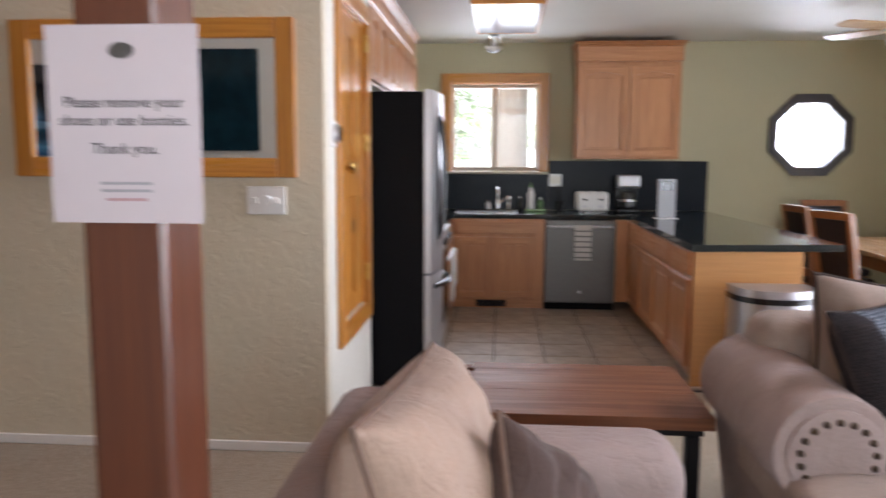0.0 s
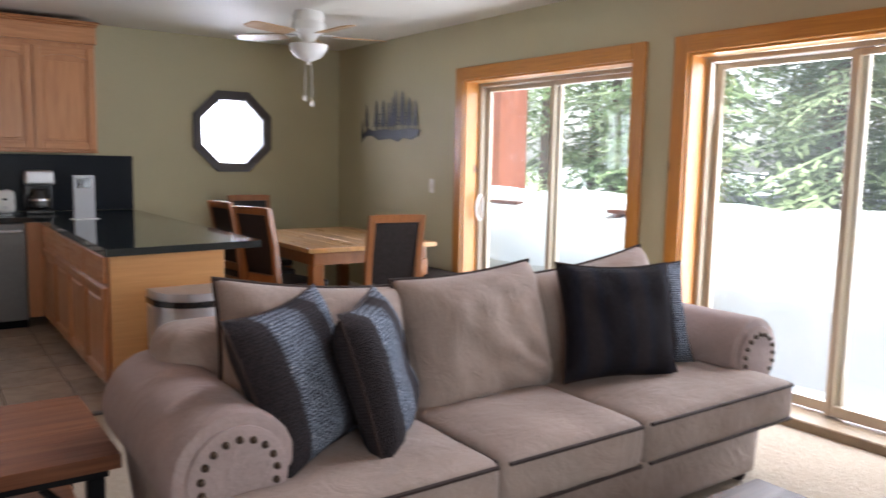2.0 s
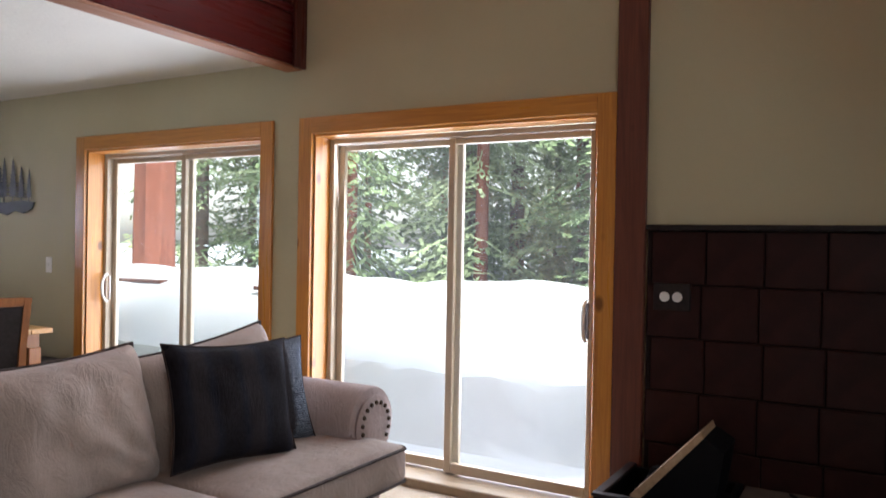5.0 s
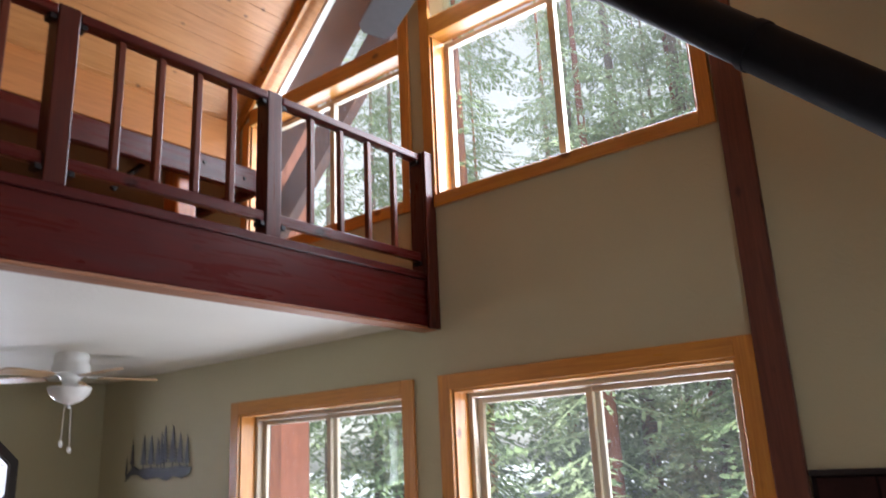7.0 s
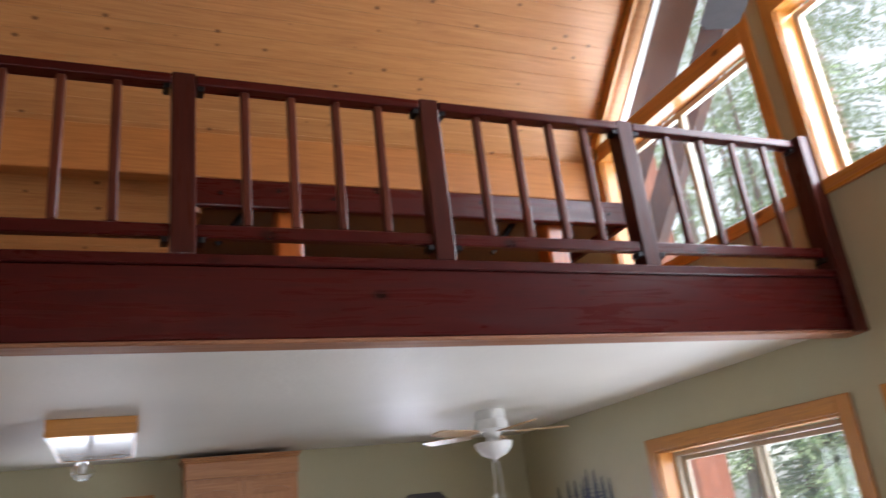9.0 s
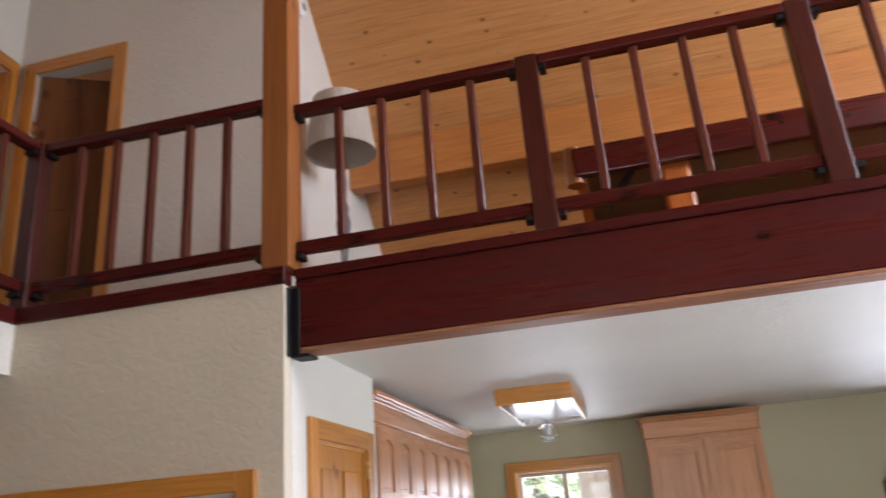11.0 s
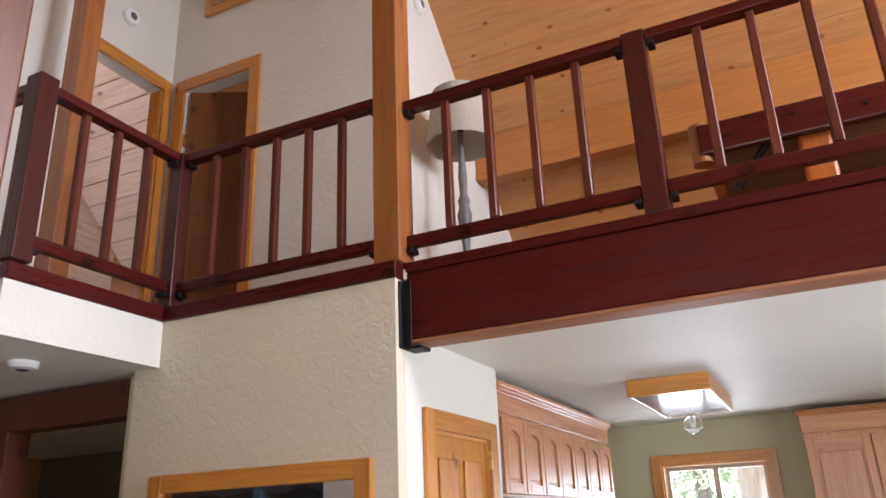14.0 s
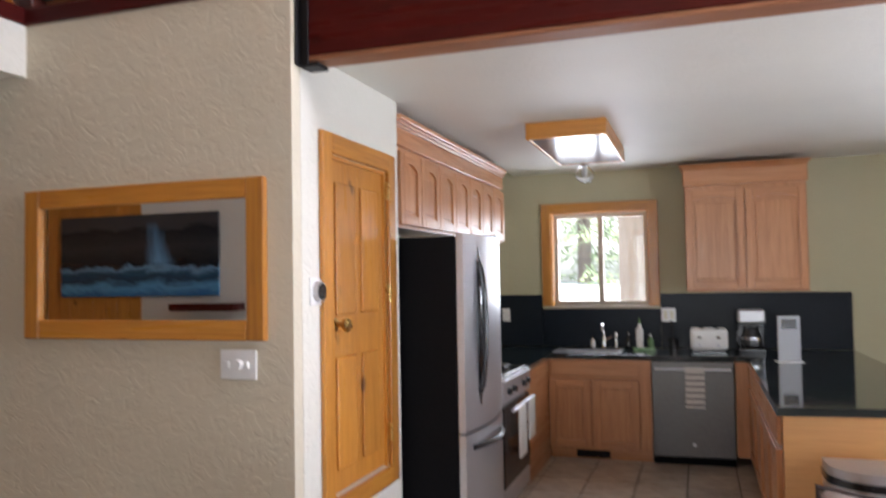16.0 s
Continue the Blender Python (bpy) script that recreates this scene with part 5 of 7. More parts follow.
for i in range(9):
    f0 = (i + 0.5) / 9.5
    ax, ay = 4.20 + (3.05 - 4.20) * f0, 0.295 + (-0.705 - 0.295) * f0
    part("batten", box(ax - 0.012, ax + 0.012, ay - 0.012, ay + 0.02, 0.01, 0.355), M_LEATHER, hb)
lb = thing("log_box", "black wooden log box holding firewood", "log box")
part("side_panel", box(4.13, RX - 0.065, 0.775, 0.80, 0, 0.41, 0.003), M_BLACKMATTE, lb)
part("side_panel", box(4.13, RX - 0.065, 0.325, 0.35, 0, 0.41, 0.003), M_BLACKMATTE, lb)
part("front_panel", box(4.105, 4.129, 0.32, 0.805, 0, 0.41, 0.003), M_BLACKMATTE, lb)
part("back_panel", box(RX - 0.088, RX - 0.066, 0.351, 0.774, 0, 0.41, 0.003), M_BLACKMATTE, lb)
part("bottom", box(4.13, RX - 0.09, 0.351, 0.774, 0.0, 0.03), M_BLACKMATTE, lb)
part("rim", box(4.095, 4.135, 0.315, 0.81, 0.411, 0.425, 0.003), M_LEATHER, lb)
part("rim", box(4.136, RX - 0.066, 0.77, 0.81, 0.411, 0.425, 0.003), M_LEATHER, lb)


def log(at, ln, r, m, seed, label):
    o = thing("firewood_log", label, "firewood", "split logs")
    o.matrix_basis = m
    rr = random.Random(seed)
    pts = [(0, 0)] + [(r * math.cos(radians(a)) * rr.uniform(0.9, 1.05), r * math.sin(radians(a)) * rr.uniform(0.9, 1.05)) for a in range(10, 131, 15)]
    part("bark", extrude_poly(pts, 'x', -ln / 2, ln / 2), M_BLACKMATTE, o, "dark bark")
    part("split_face", extrude_poly([(0.0, -0.004), (r * 0.98, r * 0.12), (r * 0.97, r * 0.11 - 0.008), (0.0, -0.012)], 'x', -ln / 2 + 0.01, ln / 2 - 0.01), M_LOG, o, "pale split face")


fw_ = thing("firewood_log", "split firewood log with pale face leaning in the box", "firewood", "split logs", (0.06, 0.04, 0))
part("split_face", extrude_poly([(0.655, 0.40), (0.62, 0.385), (0.375, 0.665), (0.385, 0.69)], 'x', 4.16, 4.40), M_LOG, fw_, "pale split face")
part("bark", extrude_poly([(0.619, 0.385), (0.374, 0.665), (0.30, 0.62), (0.33, 0.42), (0.48, 0.33)], 'x', 4.165, 4.42), M_BLACKMATTE, fw_, "dark bark")
log(None, 0.40, 0.15, pose(4.40, 0.48, 0.30, 20, -12, 85), 4, "dark bark firewood log in the box")
log(None, 0.38, 0.14, pose(4.44, 0.50, 0.12, 0, 5, 92), 5, "dark bark firewood log in the box")
pk = thing("poker", "black iron fire poker lying on the hearth", "poker")
part("shaft", cyl((4.20, 0.26, 0.411), (4.50, 0.10, 0.411), 0.008, seg=8), M_BLACKMETAL, pk)
part("hook", cyl((4.50, 0.10, 0.411), (4.55, 0.14, 0.411), 0.007, seg=8), M_BLACKMETAL, pk)

# stovepipe slanting up under the roof
sp = thing("stove_pipe", "black slanting stovepipe under the vaulted ceiling", "stovepipe")
PX = 3.55


def pz(y):
    return y + 2.505


part("slanted_pipe", cyl((PX, -0.75, pz(-0.75)), (PX, 0.42, pz(0.42)), 0.088, seg=28), M_BLACKMATTE, sp, smooth=True)
part("slanted_pipe", cyl((PX, 0.425, pz(0.425)), (PX, 1.15, pz(1.15)), 0.086, seg=28), M_BLACKMATTE, sp, smooth=True)
part("collar", cyl((PX, 0.41, pz(0.41)), (PX, 0.435, pz(0.435)), 0.093, seg=28), M_BLACKMATTE, sp, smooth=True)
part("elbow", cyl((PX, 1.15, pz(1.15)), (PX, 1.25, pz(1.15) + 0.24), 0.077, seg=28), M_BLACKMATTE, sp, smooth=True)
part("upper_pipe", cyl((PX, 1.25, pz(1.15) + 0.22), (PX, 1.25, roof_z(1.25) - 0.0), 0.077, seg=28), M_BLACKMATTE, sp, smooth=True)
part("lower_pipe", cyl((PX, -0.80, 0.62), (PX, -0.80, pz(-0.75) + 0.02), 0.078, seg=28), M_BLACKMATTE, sp, smooth=True)
st = thing("wood_stove", "black iron wood stove on the hearth", "stove")
part("body", box(3.25, 3.85, -0.98, -0.62, 0.48, 0.70, 0.02, 2), M_BLACKMETAL, st)
for x in (3.3, 3.8):
    for y in (-0.94, -0.66):
        part("leg", cyl((x, y, 0.401), (x, y, 0.481), 0.02, seg=8), M_BLACKMETAL, st)


# ---- ceiling fans ----
def blade(r0, r1, w, pitch, az, c, thick=0.008):
    bm = bmesh.new()
    pts = [(r0, -w * 0.36), (r0 + 0.05, -w * 0.5), (r1 - 0.04, -w * 0.5), (r1, -w * 0.32), (r1, w * 0.32), (r1 - 0.04, w * 0.5), (r0 + 0.05, w * 0.5), (r0, w * 0.36)]
    t = extrude_poly(pts, 'z', -thick / 2, thick / 2)
    bmesh.ops.transform(t, verts=t.verts, matrix=Matrix.Translation(c) @ Matrix.Rotation(radians(az), 4, 'Z') @ Matrix.Rotation(radians(pitch), 4, 'X'))
    return t


def dining_fan(x, y):
    f = thing("ceiling_fan", "white hugger ceiling fan with oak blades and bowl light", "ceiling fan", "", (x, y, CEIL))
    part("housing", lathe([(0.0, -0.001), (0.105, -0.001), (0.115, -0.03), (0.11, -0.07), (0.125, -0.09), (0.125, -0.14), (0.08, -0.16), (0.05, -0.2), (0.05, -0.235), (0.0, -0.235)], 28), M_WHITE, f, "white motor housing", smooth=True)
    part("bowl", lathe([(0.135, -0.232), (0.142, -0.24), (0.13, -0.28), (0.09, -0.325), (0.03, -0.35), (0.014, -0.355), (0.012, -0.375), (0.0, -0.38)], 28), M_WHITE, f, "white alabaster light bowl", smooth=True)
    for k, az in enumerate((-15, 57, 129, 201, 273)):
        part("blade_iron", box(0.1, 0.2, -0.015, 0.015, -0.165, -0.158, 0.002), M_WHITE, f).matrix_basis = pose(0, 0, 0, 0, 0, az)
        part("blade", blade(0.18, 0.58, 0.125, 10, az, (0, 0, -0.168)), M_FAN, f, "oak veneer fan blade")
    ch = bmesh.new()
    bm_cyl(ch, (0.02, 0, -0.37), (0.03, 0.0, -0.64), 0.0025, seg=5)
    part("pull_chain", ch, M_WHITE, f)
    part("pull_chain", cyl((-0.02, 0.01, -0.36), (-0.025, 0.012, -0.60), 0.0025, seg=5), M_WHITE, f)
    part("chain_pull", lathe([(0.004, 0.0), (0.013, 0.01), (0.013, 0.035), (0.004, 0.045)], 10, (-0.025, 0.012, -0.64)), M_WHITE, f, smooth=True)
    part("chain_pull", lathe([(0.004, 0.0), (0.013, 0.01), (0.013, 0.035), (0.004, 0.045)], 10, (0.03, 0, -0.68)), M_WHITE, f, smooth=True)


dining_fan(3.545, 5.2)


def vault_fan(x, y, z):
    f = thing("ceiling_fan", "grey-bladed ceiling fan hanging from the vault", "ceiling fan", "", (x, y, z))
    top = roof_z(y) - z
    part("down_rod", cyl((0, 0, 0.15), (0, 0, top), 0.014, seg=10), M_BLACKMETAL, f, smooth=True)
    part("canopy", lathe([(0.02, top - 0.16), (0.07, top - 0.06), (0.075, top)], 18), M_BLACKMETAL, f, smooth=True)
    part("motor", lathe([(0.03, 0.17), (0.1, 0.14), (0.12, 0.06), (0.11, 0.0), (0.06, -0.03), (0.0, -0.03)], 24), M_BLACKMETAL, f, smooth=True)
    for az in VFAN_AZ:
        part("blade_iron", box(0.09, 0.2, -0.02, 0.02, 0.0, 0.008, 0.002), M_BLACKMETAL, f).matrix_basis = pose(0, 0, 0, 0, 0, az)
        part("blade", blade(0.19, 0.82, 0.145, 9, az, (0, 0, -0.002)), M_GREYFAN, f, "grey fan blade")
    for k in range(4):
        a = radians(VFAN_AZ[0] - 10 + 90 * k)
        cx, cy = 0.16 * math.cos(a), 0.16 * math.sin(a)
        sh = lathe([(0.028, 0.0), (0.04, -0.03), (0.062, -0.10), (0.066, -0.11), (0.062, -0.108), (0.036, -0.03)], 18, (cx, cy, 0.0), caps=False)
        part("glass_shade", sh, M_CREAM, f, "cream bell glass shade", smooth=True)


VFAN_AZ = (62, 134, 206, 278, 351)
vault_fan(2.695, 1.06, 3.335)
cn = thing("recessed_light", "small round grey ceiling light in the vault", "light")
part("ring", lathe([(0.075, 0.0), (0.075, 0.03), (0.045, 0.035), (0.04, 0.01)], 20), M_SLATE, cn, smooth=True)
part("lens", lathe([(0.0, 0.012), (0.042, 0.012)], 16), M_BLACKMATTE, cn)
cn.matrix_basis = Matrix.Translation((3.88, 3.90, ROOF_N - 3.90 - 0.003)) @ Matrix.Rotation(radians(180 - 45), 4, 'X')


# ---- note on the post ----
nt_ = thing("paper_notice", "white printed paper notice pinned to the post", "notice")
part("sheet", box(0.196, 0.408, 0.7195, 0.7208, 1.292, 1.557), M_PAPER, nt_)


def text_line(body, x, y, z, size, material, parent, name="lettering"):
    cu = bpy.data.curves.new(name, 'FONT')
    cu.body = body
    cu.size = size
    cu.align_x = 'CENTER'
    cu.extrude = 0.0003
    cu.offset = 0.00012
    o = bpy.data.objects.new(name, cu)
    me = bpy.data.meshes.new_from_object(o)
    bpy.data.objects.remove(o)
    me.materials.append(material)
    ob = new(name, me)
    ob.parent = parent
    ob.matrix_basis = pose(x, y, z, 90, 0, 0)
    return ob


yy = 0.7190
text_line("Please remove your", 0.302, yy, 1.448, 0.0208, M_INK, nt_)
text_line("shoes or use booties.", 0.302, yy, 1.424, 0.0208, M_INK, nt_)
text_line("Thank you.", 0.302, yy, 1.386, 0.0208, M_INK, nt_)
part("emblem", lathe([(0.0, 0.0), (0.018, 0.0), (0.018, 0.0005), (0.0, 0.0005)], 20), M_SLATE, nt_, "grey round emblem").matrix_basis = Matrix.Translation((0.302, yy, 1.523)) @ Matrix.Rotation(radians(90), 4, 'X') @ Matrix.Diagonal((1, 0.6, 1, 1))
for z, w, m in ((1.344, 0.072, M_GREYINK), (1.334, 0.072, M_GREYINK), (1.322, 0.058, M_INKR)):
    part("printed_line", box(0.302 - w / 2, 0.302 + w / 2, yy - 0.0004, yy, z, z + 0.004), m, nt_)

# ---- loft railing ----
def baluster_run(name, label, p0, p1, z0, z1, count, mat_along, first=None):
    """Top and bottom rail between two posts with square balusters."""
    r = thing(name, label, "railing", "loft railings")
    p0, p1 = Vector((*p0, 0)), Vector((*p1, 0))
    d = p1 - p0
    L = d.length
    az = math.degrees(math.atan2(d.y, d.x))
    r.matrix_basis = pose(p0.x, p0.y, 0, 0, 0, az)
    part("top_rail", box(0.0, L, -0.035, 0.035, z1 - 0.045, z1, 0.006, 2), M_RED, r)
    part("bottom_rail", box(0.0, L, -0.022, 0.022, z0 + 0.075, z0 + 0.13, 0.005), M_RED, r)
    for i in range(count):
        x = L * (i + 1) / (count + 1)
        part("baluster", box(x - 0.018, x + 0.018, -0.018, 0.018, z0 + 0.131, z1 - 0.046, 0.005), M_BALUSTER, r)
    for x in (0.018, L - 0.018):
        for z in (z1 - 0.06, z0 + 0.06):
            part("bracket", box(x - 0.014, x + 0.014, -0.03, 0.03, z - 0.012, z + 0.012, 0.002), M_BLACKMETAL, r, "small black steel bracket")
    return r


def newel(x, y, z0, z1, w, label="dark red square railing post"):
    p = solid("railing_post", box(x - w / 2, x + w / 2, y - w / 2, y + w / 2, z0, z1, 0.006, 2), M_REDZ, label, "post", "railing posts")
    return p


RYL = 2.855
for x in (1.195, 2.285, 3.385):
    newel(x, RYL - 0.005, 2.736, 3.545, 0.095)
solid("railing_post", box(RX - 0.105, RX - 0.004, 2.762, 2.789, 2.38, 3.55, 0.006), M_REDZ, "dark red end post bolted to the beam", "post", "railing posts")
solid("railing_post", box(RX - 0.105, RX - 0.004, 2.79, 2.90, 2.736, 3.55, 0.006), M_REDZ, "dark red end post at the gable wall", "post", "railing posts")
for a, b in ((0.124, 1.146), (1.244, 2.236), (2.334, 3.336), (3.434, RX - 0.106)):
    baluster_run("loft_railing", "dark red stained loft railing with square balusters", (a, RYL - 0.02), (b, RYL - 0.02), 2.736, 3.535, 4, M_RED)
newel(-1.205, 2.775, 2.737, 3.58, 0.085)
newel(-1.205, 1.935, 2.737, 3.60, 0.095)
baluster_run("loft_railing", "dark red stained landing railing with square balusters", (-1.162, 2.785), (-0.010, 2.795), 2.737, 3.575, 5, M_RED)
baluster_run("loft_railing", "dark red stained landing railing with square balusters", (-1.205, 1.983), (-1.205, 2.732), 2.737, 3.575, 3, M_RED)
baluster_run("loft_railing", "dark red stained landing railing with square balusters", (-2.27, 1.935), (-1.254, 1.935), 2.737, 3.575, 3, M_RED)

# ---- game table in the loft ----
gt = thing("game_table", "dark red game table on orange wooden legs in the loft", "game table")
part("apron", box(1.30, 4.085, 3.80, 3.86, 3.392, 3.562, 0.012, 2), M_RED, gt, "dark red front rail")
part("apron", box(1.30, 4.085, 5.0, 5.06, 3.392, 3.562, 0.012, 2), M_RED, gt)
for x in (1.30, 4.025):
    part("end_rail", box(x, x + 0.06, 3.862, 4.998, 3.392, 3.562, 0.012, 2), M_PURLIN if x < 2 else M_RED, gt, "rounded end rail")
part("corner_cap", cyl((1.305, 3.86, 3.36), (1.305, 3.86, 3.578), 0.05, seg=20), M_CHAIR, gt, "rounded amber corner cap", smooth=True)
part("bed", box(1.362, 4.023, 3.862, 4.998, 3.452, 3.52), M_DARKROOM, gt, "dark brown table bed")
for x in (1.83, 3.55):
    for y in (3.945, 4.80):
        part("leg", box(x - 0.075, x + 0.075, y - 0.075, y + 0.075, LOFT, 3.45, 0.02, 2), M_LEGORANGE, gt, "orange stained square leg")
part("stretcher", box(1.906, 3.474, 4.33, 4.42, 2.82, 2.95, 0.006), M_RED, gt)
for i in range(9):
    x = 1.45 + i * 0.31
    part("bolt", cyl((x, 3.793, 3.47 + 0.03 * (i % 2)), (x, 3.80, 3.47 + 0.03 * (i % 2)), 0.011, seg=8), M_BLACKMETAL, gt)
for x in (1.62, 3.3):
    part("brace", cyl((x, 3.95, 3.45), (x - 0.18, 3.98, 3.24), 0.02, seg=8), M_BLACKMETAL, gt)

# ---- floor lamp in the loft ----
fl = thing("floor_lamp", "turned grey floor lamp with linen shade in the loft", "floor lamp", "", (-0.075, 3.92, LOFT + 0.005))
part("base", lathe([(0.15, 0.0), (0.15, 0.025), (0.06, 0.05), (0.03, 0.08)], 24), M_LAMPGREY, fl, smooth=True)
prof = [(0.024, 0.08), (0.03, 0.12), (0.02, 0.16), (0.02, 0.5), (0.028, 0.55), (0.036, 0.62), (0.045, 0.7), (0.03, 0.76), (0.038, 0.79), (0.022, 0.84), (0.028, 0.95), (0.018, 1.1), (0.014, 1.2), (0.02, 1.22), (0.012, 1.26)]
part("stem", lathe(prof, 18), M_LAMPGREY, fl, "turned grey stem", smooth=True)
part("bulb_holder", cyl((0, 0, 1.26), (0, 0, 1.36), 0.02, seg=12), M_BLACKGLOSS, fl, smooth=True)
part("shade", lathe([(0.215, 1.16), (0.17, 1.53), (0.166, 1.53), (0.211, 1.16)], 32, caps=False), M_SHADE, fl, "tapered linen drum shade", smooth=True)

# ---- loft doors, vents and detectors ----
d2 = tagged(new("door_2"), "brown stained panel door standing ajar in the loft", "door", "", "structure")
w = 0.09
part("casing_side", box(LD2[0] - w, LD2[0], 3.625, 3.648, LOFT, LD2[2] + w, 0.003), M_PINE, d2)
part("casing_side", box(LD2[1], LD2[1] + w, 3.625, 3.648, LOFT, LD2[2] + w, 0.003), M_PINE, d2)
part("casing_head", box(LD2[0], LD2[1], 3.623, 3.648, LD2[2], LD2[2] + w, 0.003), M_PINEX, d2)
leaf = part("leaf", box(0.0, 0.56, -0.035, 0.0, LOFT + 0.01, LD2[2] - 0.01, 0.003), M_DOORBROWN, d2, "brown stained door leaf ajar")
leaf.matrix_basis = pose(LD2[0] + 0.015, 3.69, 0, 0, 0, 28)
for z0, z1 in ((2.9, 3.6), (3.75, 4.55)):
    for x0 in (0.08, 0.31):
        o = part("door_panel", box(x0, x0 + 0.18, -0.040, -0.036, z0, z1, 0.003), M_DOORBROWN, leaf)
for z in (3.0, 4.3):
    part("hinge", box(LD2[0] + 0.001, LD2[0] + 0.03, 3.652, 3.69, z, z + 0.09, 0.002), M_BRASS, d2)
d1 = tagged(new("door_1"), "pine-cased bedroom doorway off the loft landing", "door", "", "structure")
part("casing_side", box(-2.278, -2.255, 2.80, 2.89, LOFT, 4.845, 0.003), M_PINE, d1)
part("casing_side", box(-2.278, -2.255, 3.56, 3.622, LOFT, 4.845, 0.003), M_PINE, d1)
part("casing_head", box(-2.278, -2.253, 2.89, 3.56, 4.75, 4.845, 0.003), M_PINEH, d1)
part("jamb", box(-2.38, -2.279, 3.545, 3.559, LOFT, 4.75), M_PINE, d1)
part("jamb", box(-2.38, -2.279, 2.891, 2.905, LOFT, 4.75), M_PINE, d1)
lf2 = part("leaf", box(0, 0.6, -0.018, 0.018, LOFT + 0.01, 4.70, 0.003), M_PINE, d1, "pine bedroom door standing open")
lf2.matrix_basis = pose(-2.39, 2.915, 0, 0, 0, 182)
for z in (3.0, 4.3):
    part("hinge", box(-2.31, -2.279, 3.535, 3.545, z, z + 0.09, 0.002), M_BRASS, d1)
bd = thing("bed_frame", "dark wooden bed in the loft bedroom", "bed")
part("frame", box(-4.2, -2.7, 2.7, 4.4, LOFT, 3.05, 0.02), M_LEATHER, bd)
part("mattress", box(-4.15, -2.75, 2.75, 4.35, 3.051, 3.25, 0.05, 3), M_BROWNPIL, bd, smooth=True)
rk = thing("pine_ladder", "pale pine slatted rack leaning in the bedroom", "ladder")
for i in range(4):
    part("slat", box(-3.6 + 0.1 * i, -3.56 + 0.1 * i, 3.3 + 0.12 * i, 3.34 + 0.12 * i, LOFT, 4.3 - 0.08 * i, 0.003), M_LOG, rk)
part("cross_bar", box(-3.62, -3.2, 3.29, 3.31, 3.9, 3.95, 0.003), M_LOG, rk)
solid("landing_post", box(-2.0, -1.87, 2.57, 2.69, LOFT, roof_z(2.57) - 0.02, 0.006, 2), M_PINEPOST, "orange pine post on the loft landing", "post")


def shutter(x0, x1, z0, z1):
    v = thing("louvered_shutter", "pine louvered shutter high on the loft wall", "shutter", "loft shutters")
    part("stile", box(x0, x0 + 0.06, 3.615, 3.647, z0, z1, 0.003), M_PINE, v)
    part("stile", box(x1 - 0.06, x1, 3.615, 3.647, z0, z1, 0.003), M_PINE, v)
    part("rail", box(x0 + 0.061, x1 - 0.061, 3.616, 3.646, z0, z0 + 0.07, 0.003), M_PINEX, v)
    part("rail", box(x0 + 0.061, x1 - 0.061, 3.616, 3.646, z1 - 0.07, z1, 0.003), M_PINEX, v)
    n = int((z1 - z0 - 0.16) / 0.035)
    for i in range(n):
        o = part("slat", box(x0 + 0.062, x1 - 0.062, -0.018, 0.018, -0.003, 0.003), M_PINEX, v)
        o.matrix_basis = pose(0, 3.632, z0 + 0.09 + 0.035 * i, 40, 0, 0)


shutter(-1.985, -1.425, 5.335, 5.99)
shutter(-1.405, -0.85, 5.335, 5.99)


def detector(m, label):
    d = thing("smoke_detector", label, "smoke detector", "detectors")
    part("base", lathe([(0.0, 0.0), (0.068, 0.0), (0.068, 0.015), (0.0, 0.015)], 24), M_WHITE, d, smooth=True)
    part("cover", lathe([(0.066, 0.016), (0.06, 0.03), (0.03, 0.036), (0.0, 0.037)], 24), M_WHITE, d, smooth=True)
    part("grille", lathe([(0.03, 0.0365), (0.022, 0.040), (0.0, 0.040)], 16), M_SLATE, d, smooth=True)
    d.matrix_basis = m


detector(pose(-2.278, 3.21, 5.165, 0, 90, 0), "round white smoke detector on the loft wall")
detector(pose(-0.378, 4.0, 5.09, 0, 90, 0), "round white smoke detector beside the vault")
detector(pose(-1.60, 2.32, 2.443, 180, 0, 0), "round white smoke detector on the hall ceiling")

# ---- hall under the landing ----
solid("hall_header", box(-4.0, -1.462, 2.82, 2.94, 2.24, 2.428, 0.004), M_BROWNPOST, "dark brown header beam over the hall", "beam")
solid("hall_post", box(-2.46, -2.32, 2.80, 2.94, 0.158, 2.238, 0.004), M_BROWNPOST, "dark brown post in the hall opening", "post")
struct("hall_floor", box(LX, -1.462, 2.745, 5.2, 0.0, 0.156), M_CARPET, "carpeted hall floor", "floor")

# ---- mirror, switch, thermostat ----
mr = thing("wall_mirror", "rustic pine-framed wall mirror", "mirror")
mx0, mx1, mz0, mz1 = -1.175, -0.006, 1.305, 1.931
fw = 0.078
y0, y1 = 2.708, 2.741
part("frame_side", box(mx0, mx0 + fw, y0, y1, mz0, mz1, 0.004), M_PINE, mr)
part("frame_side", box(mx1 - fw, mx1, y0, y1, mz0, mz1, 0.004), M_PINE, mr)
part("frame_top", box(mx0 + fw + 0.001, mx1 - fw - 0.001, y0, y1, mz1 - fw, mz1, 0.004), M_PINEX, mr)
part("frame_bottom", box(mx0 + fw + 0.001, mx1 - fw - 0.001, y0, y1, mz0, mz0 + fw, 0.004), M_PINEX, mr)
part("mirror_glass", box(mx0 + fw - 0.005, mx1 - fw + 0.005, 2.725, 2.729, mz0 + fw - 0.005, mz1 - fw + 0.005), M_MIRROR, mr, "silvered mirror glass")
sw_ = thing("light_switch", "cream dimmer switch plate on the plaster wall", "switch")
part("plate", box(-0.217, -0.056, 2.732, 2.741, 1.155, 1.270, 0.003), M_WHITE, sw_)
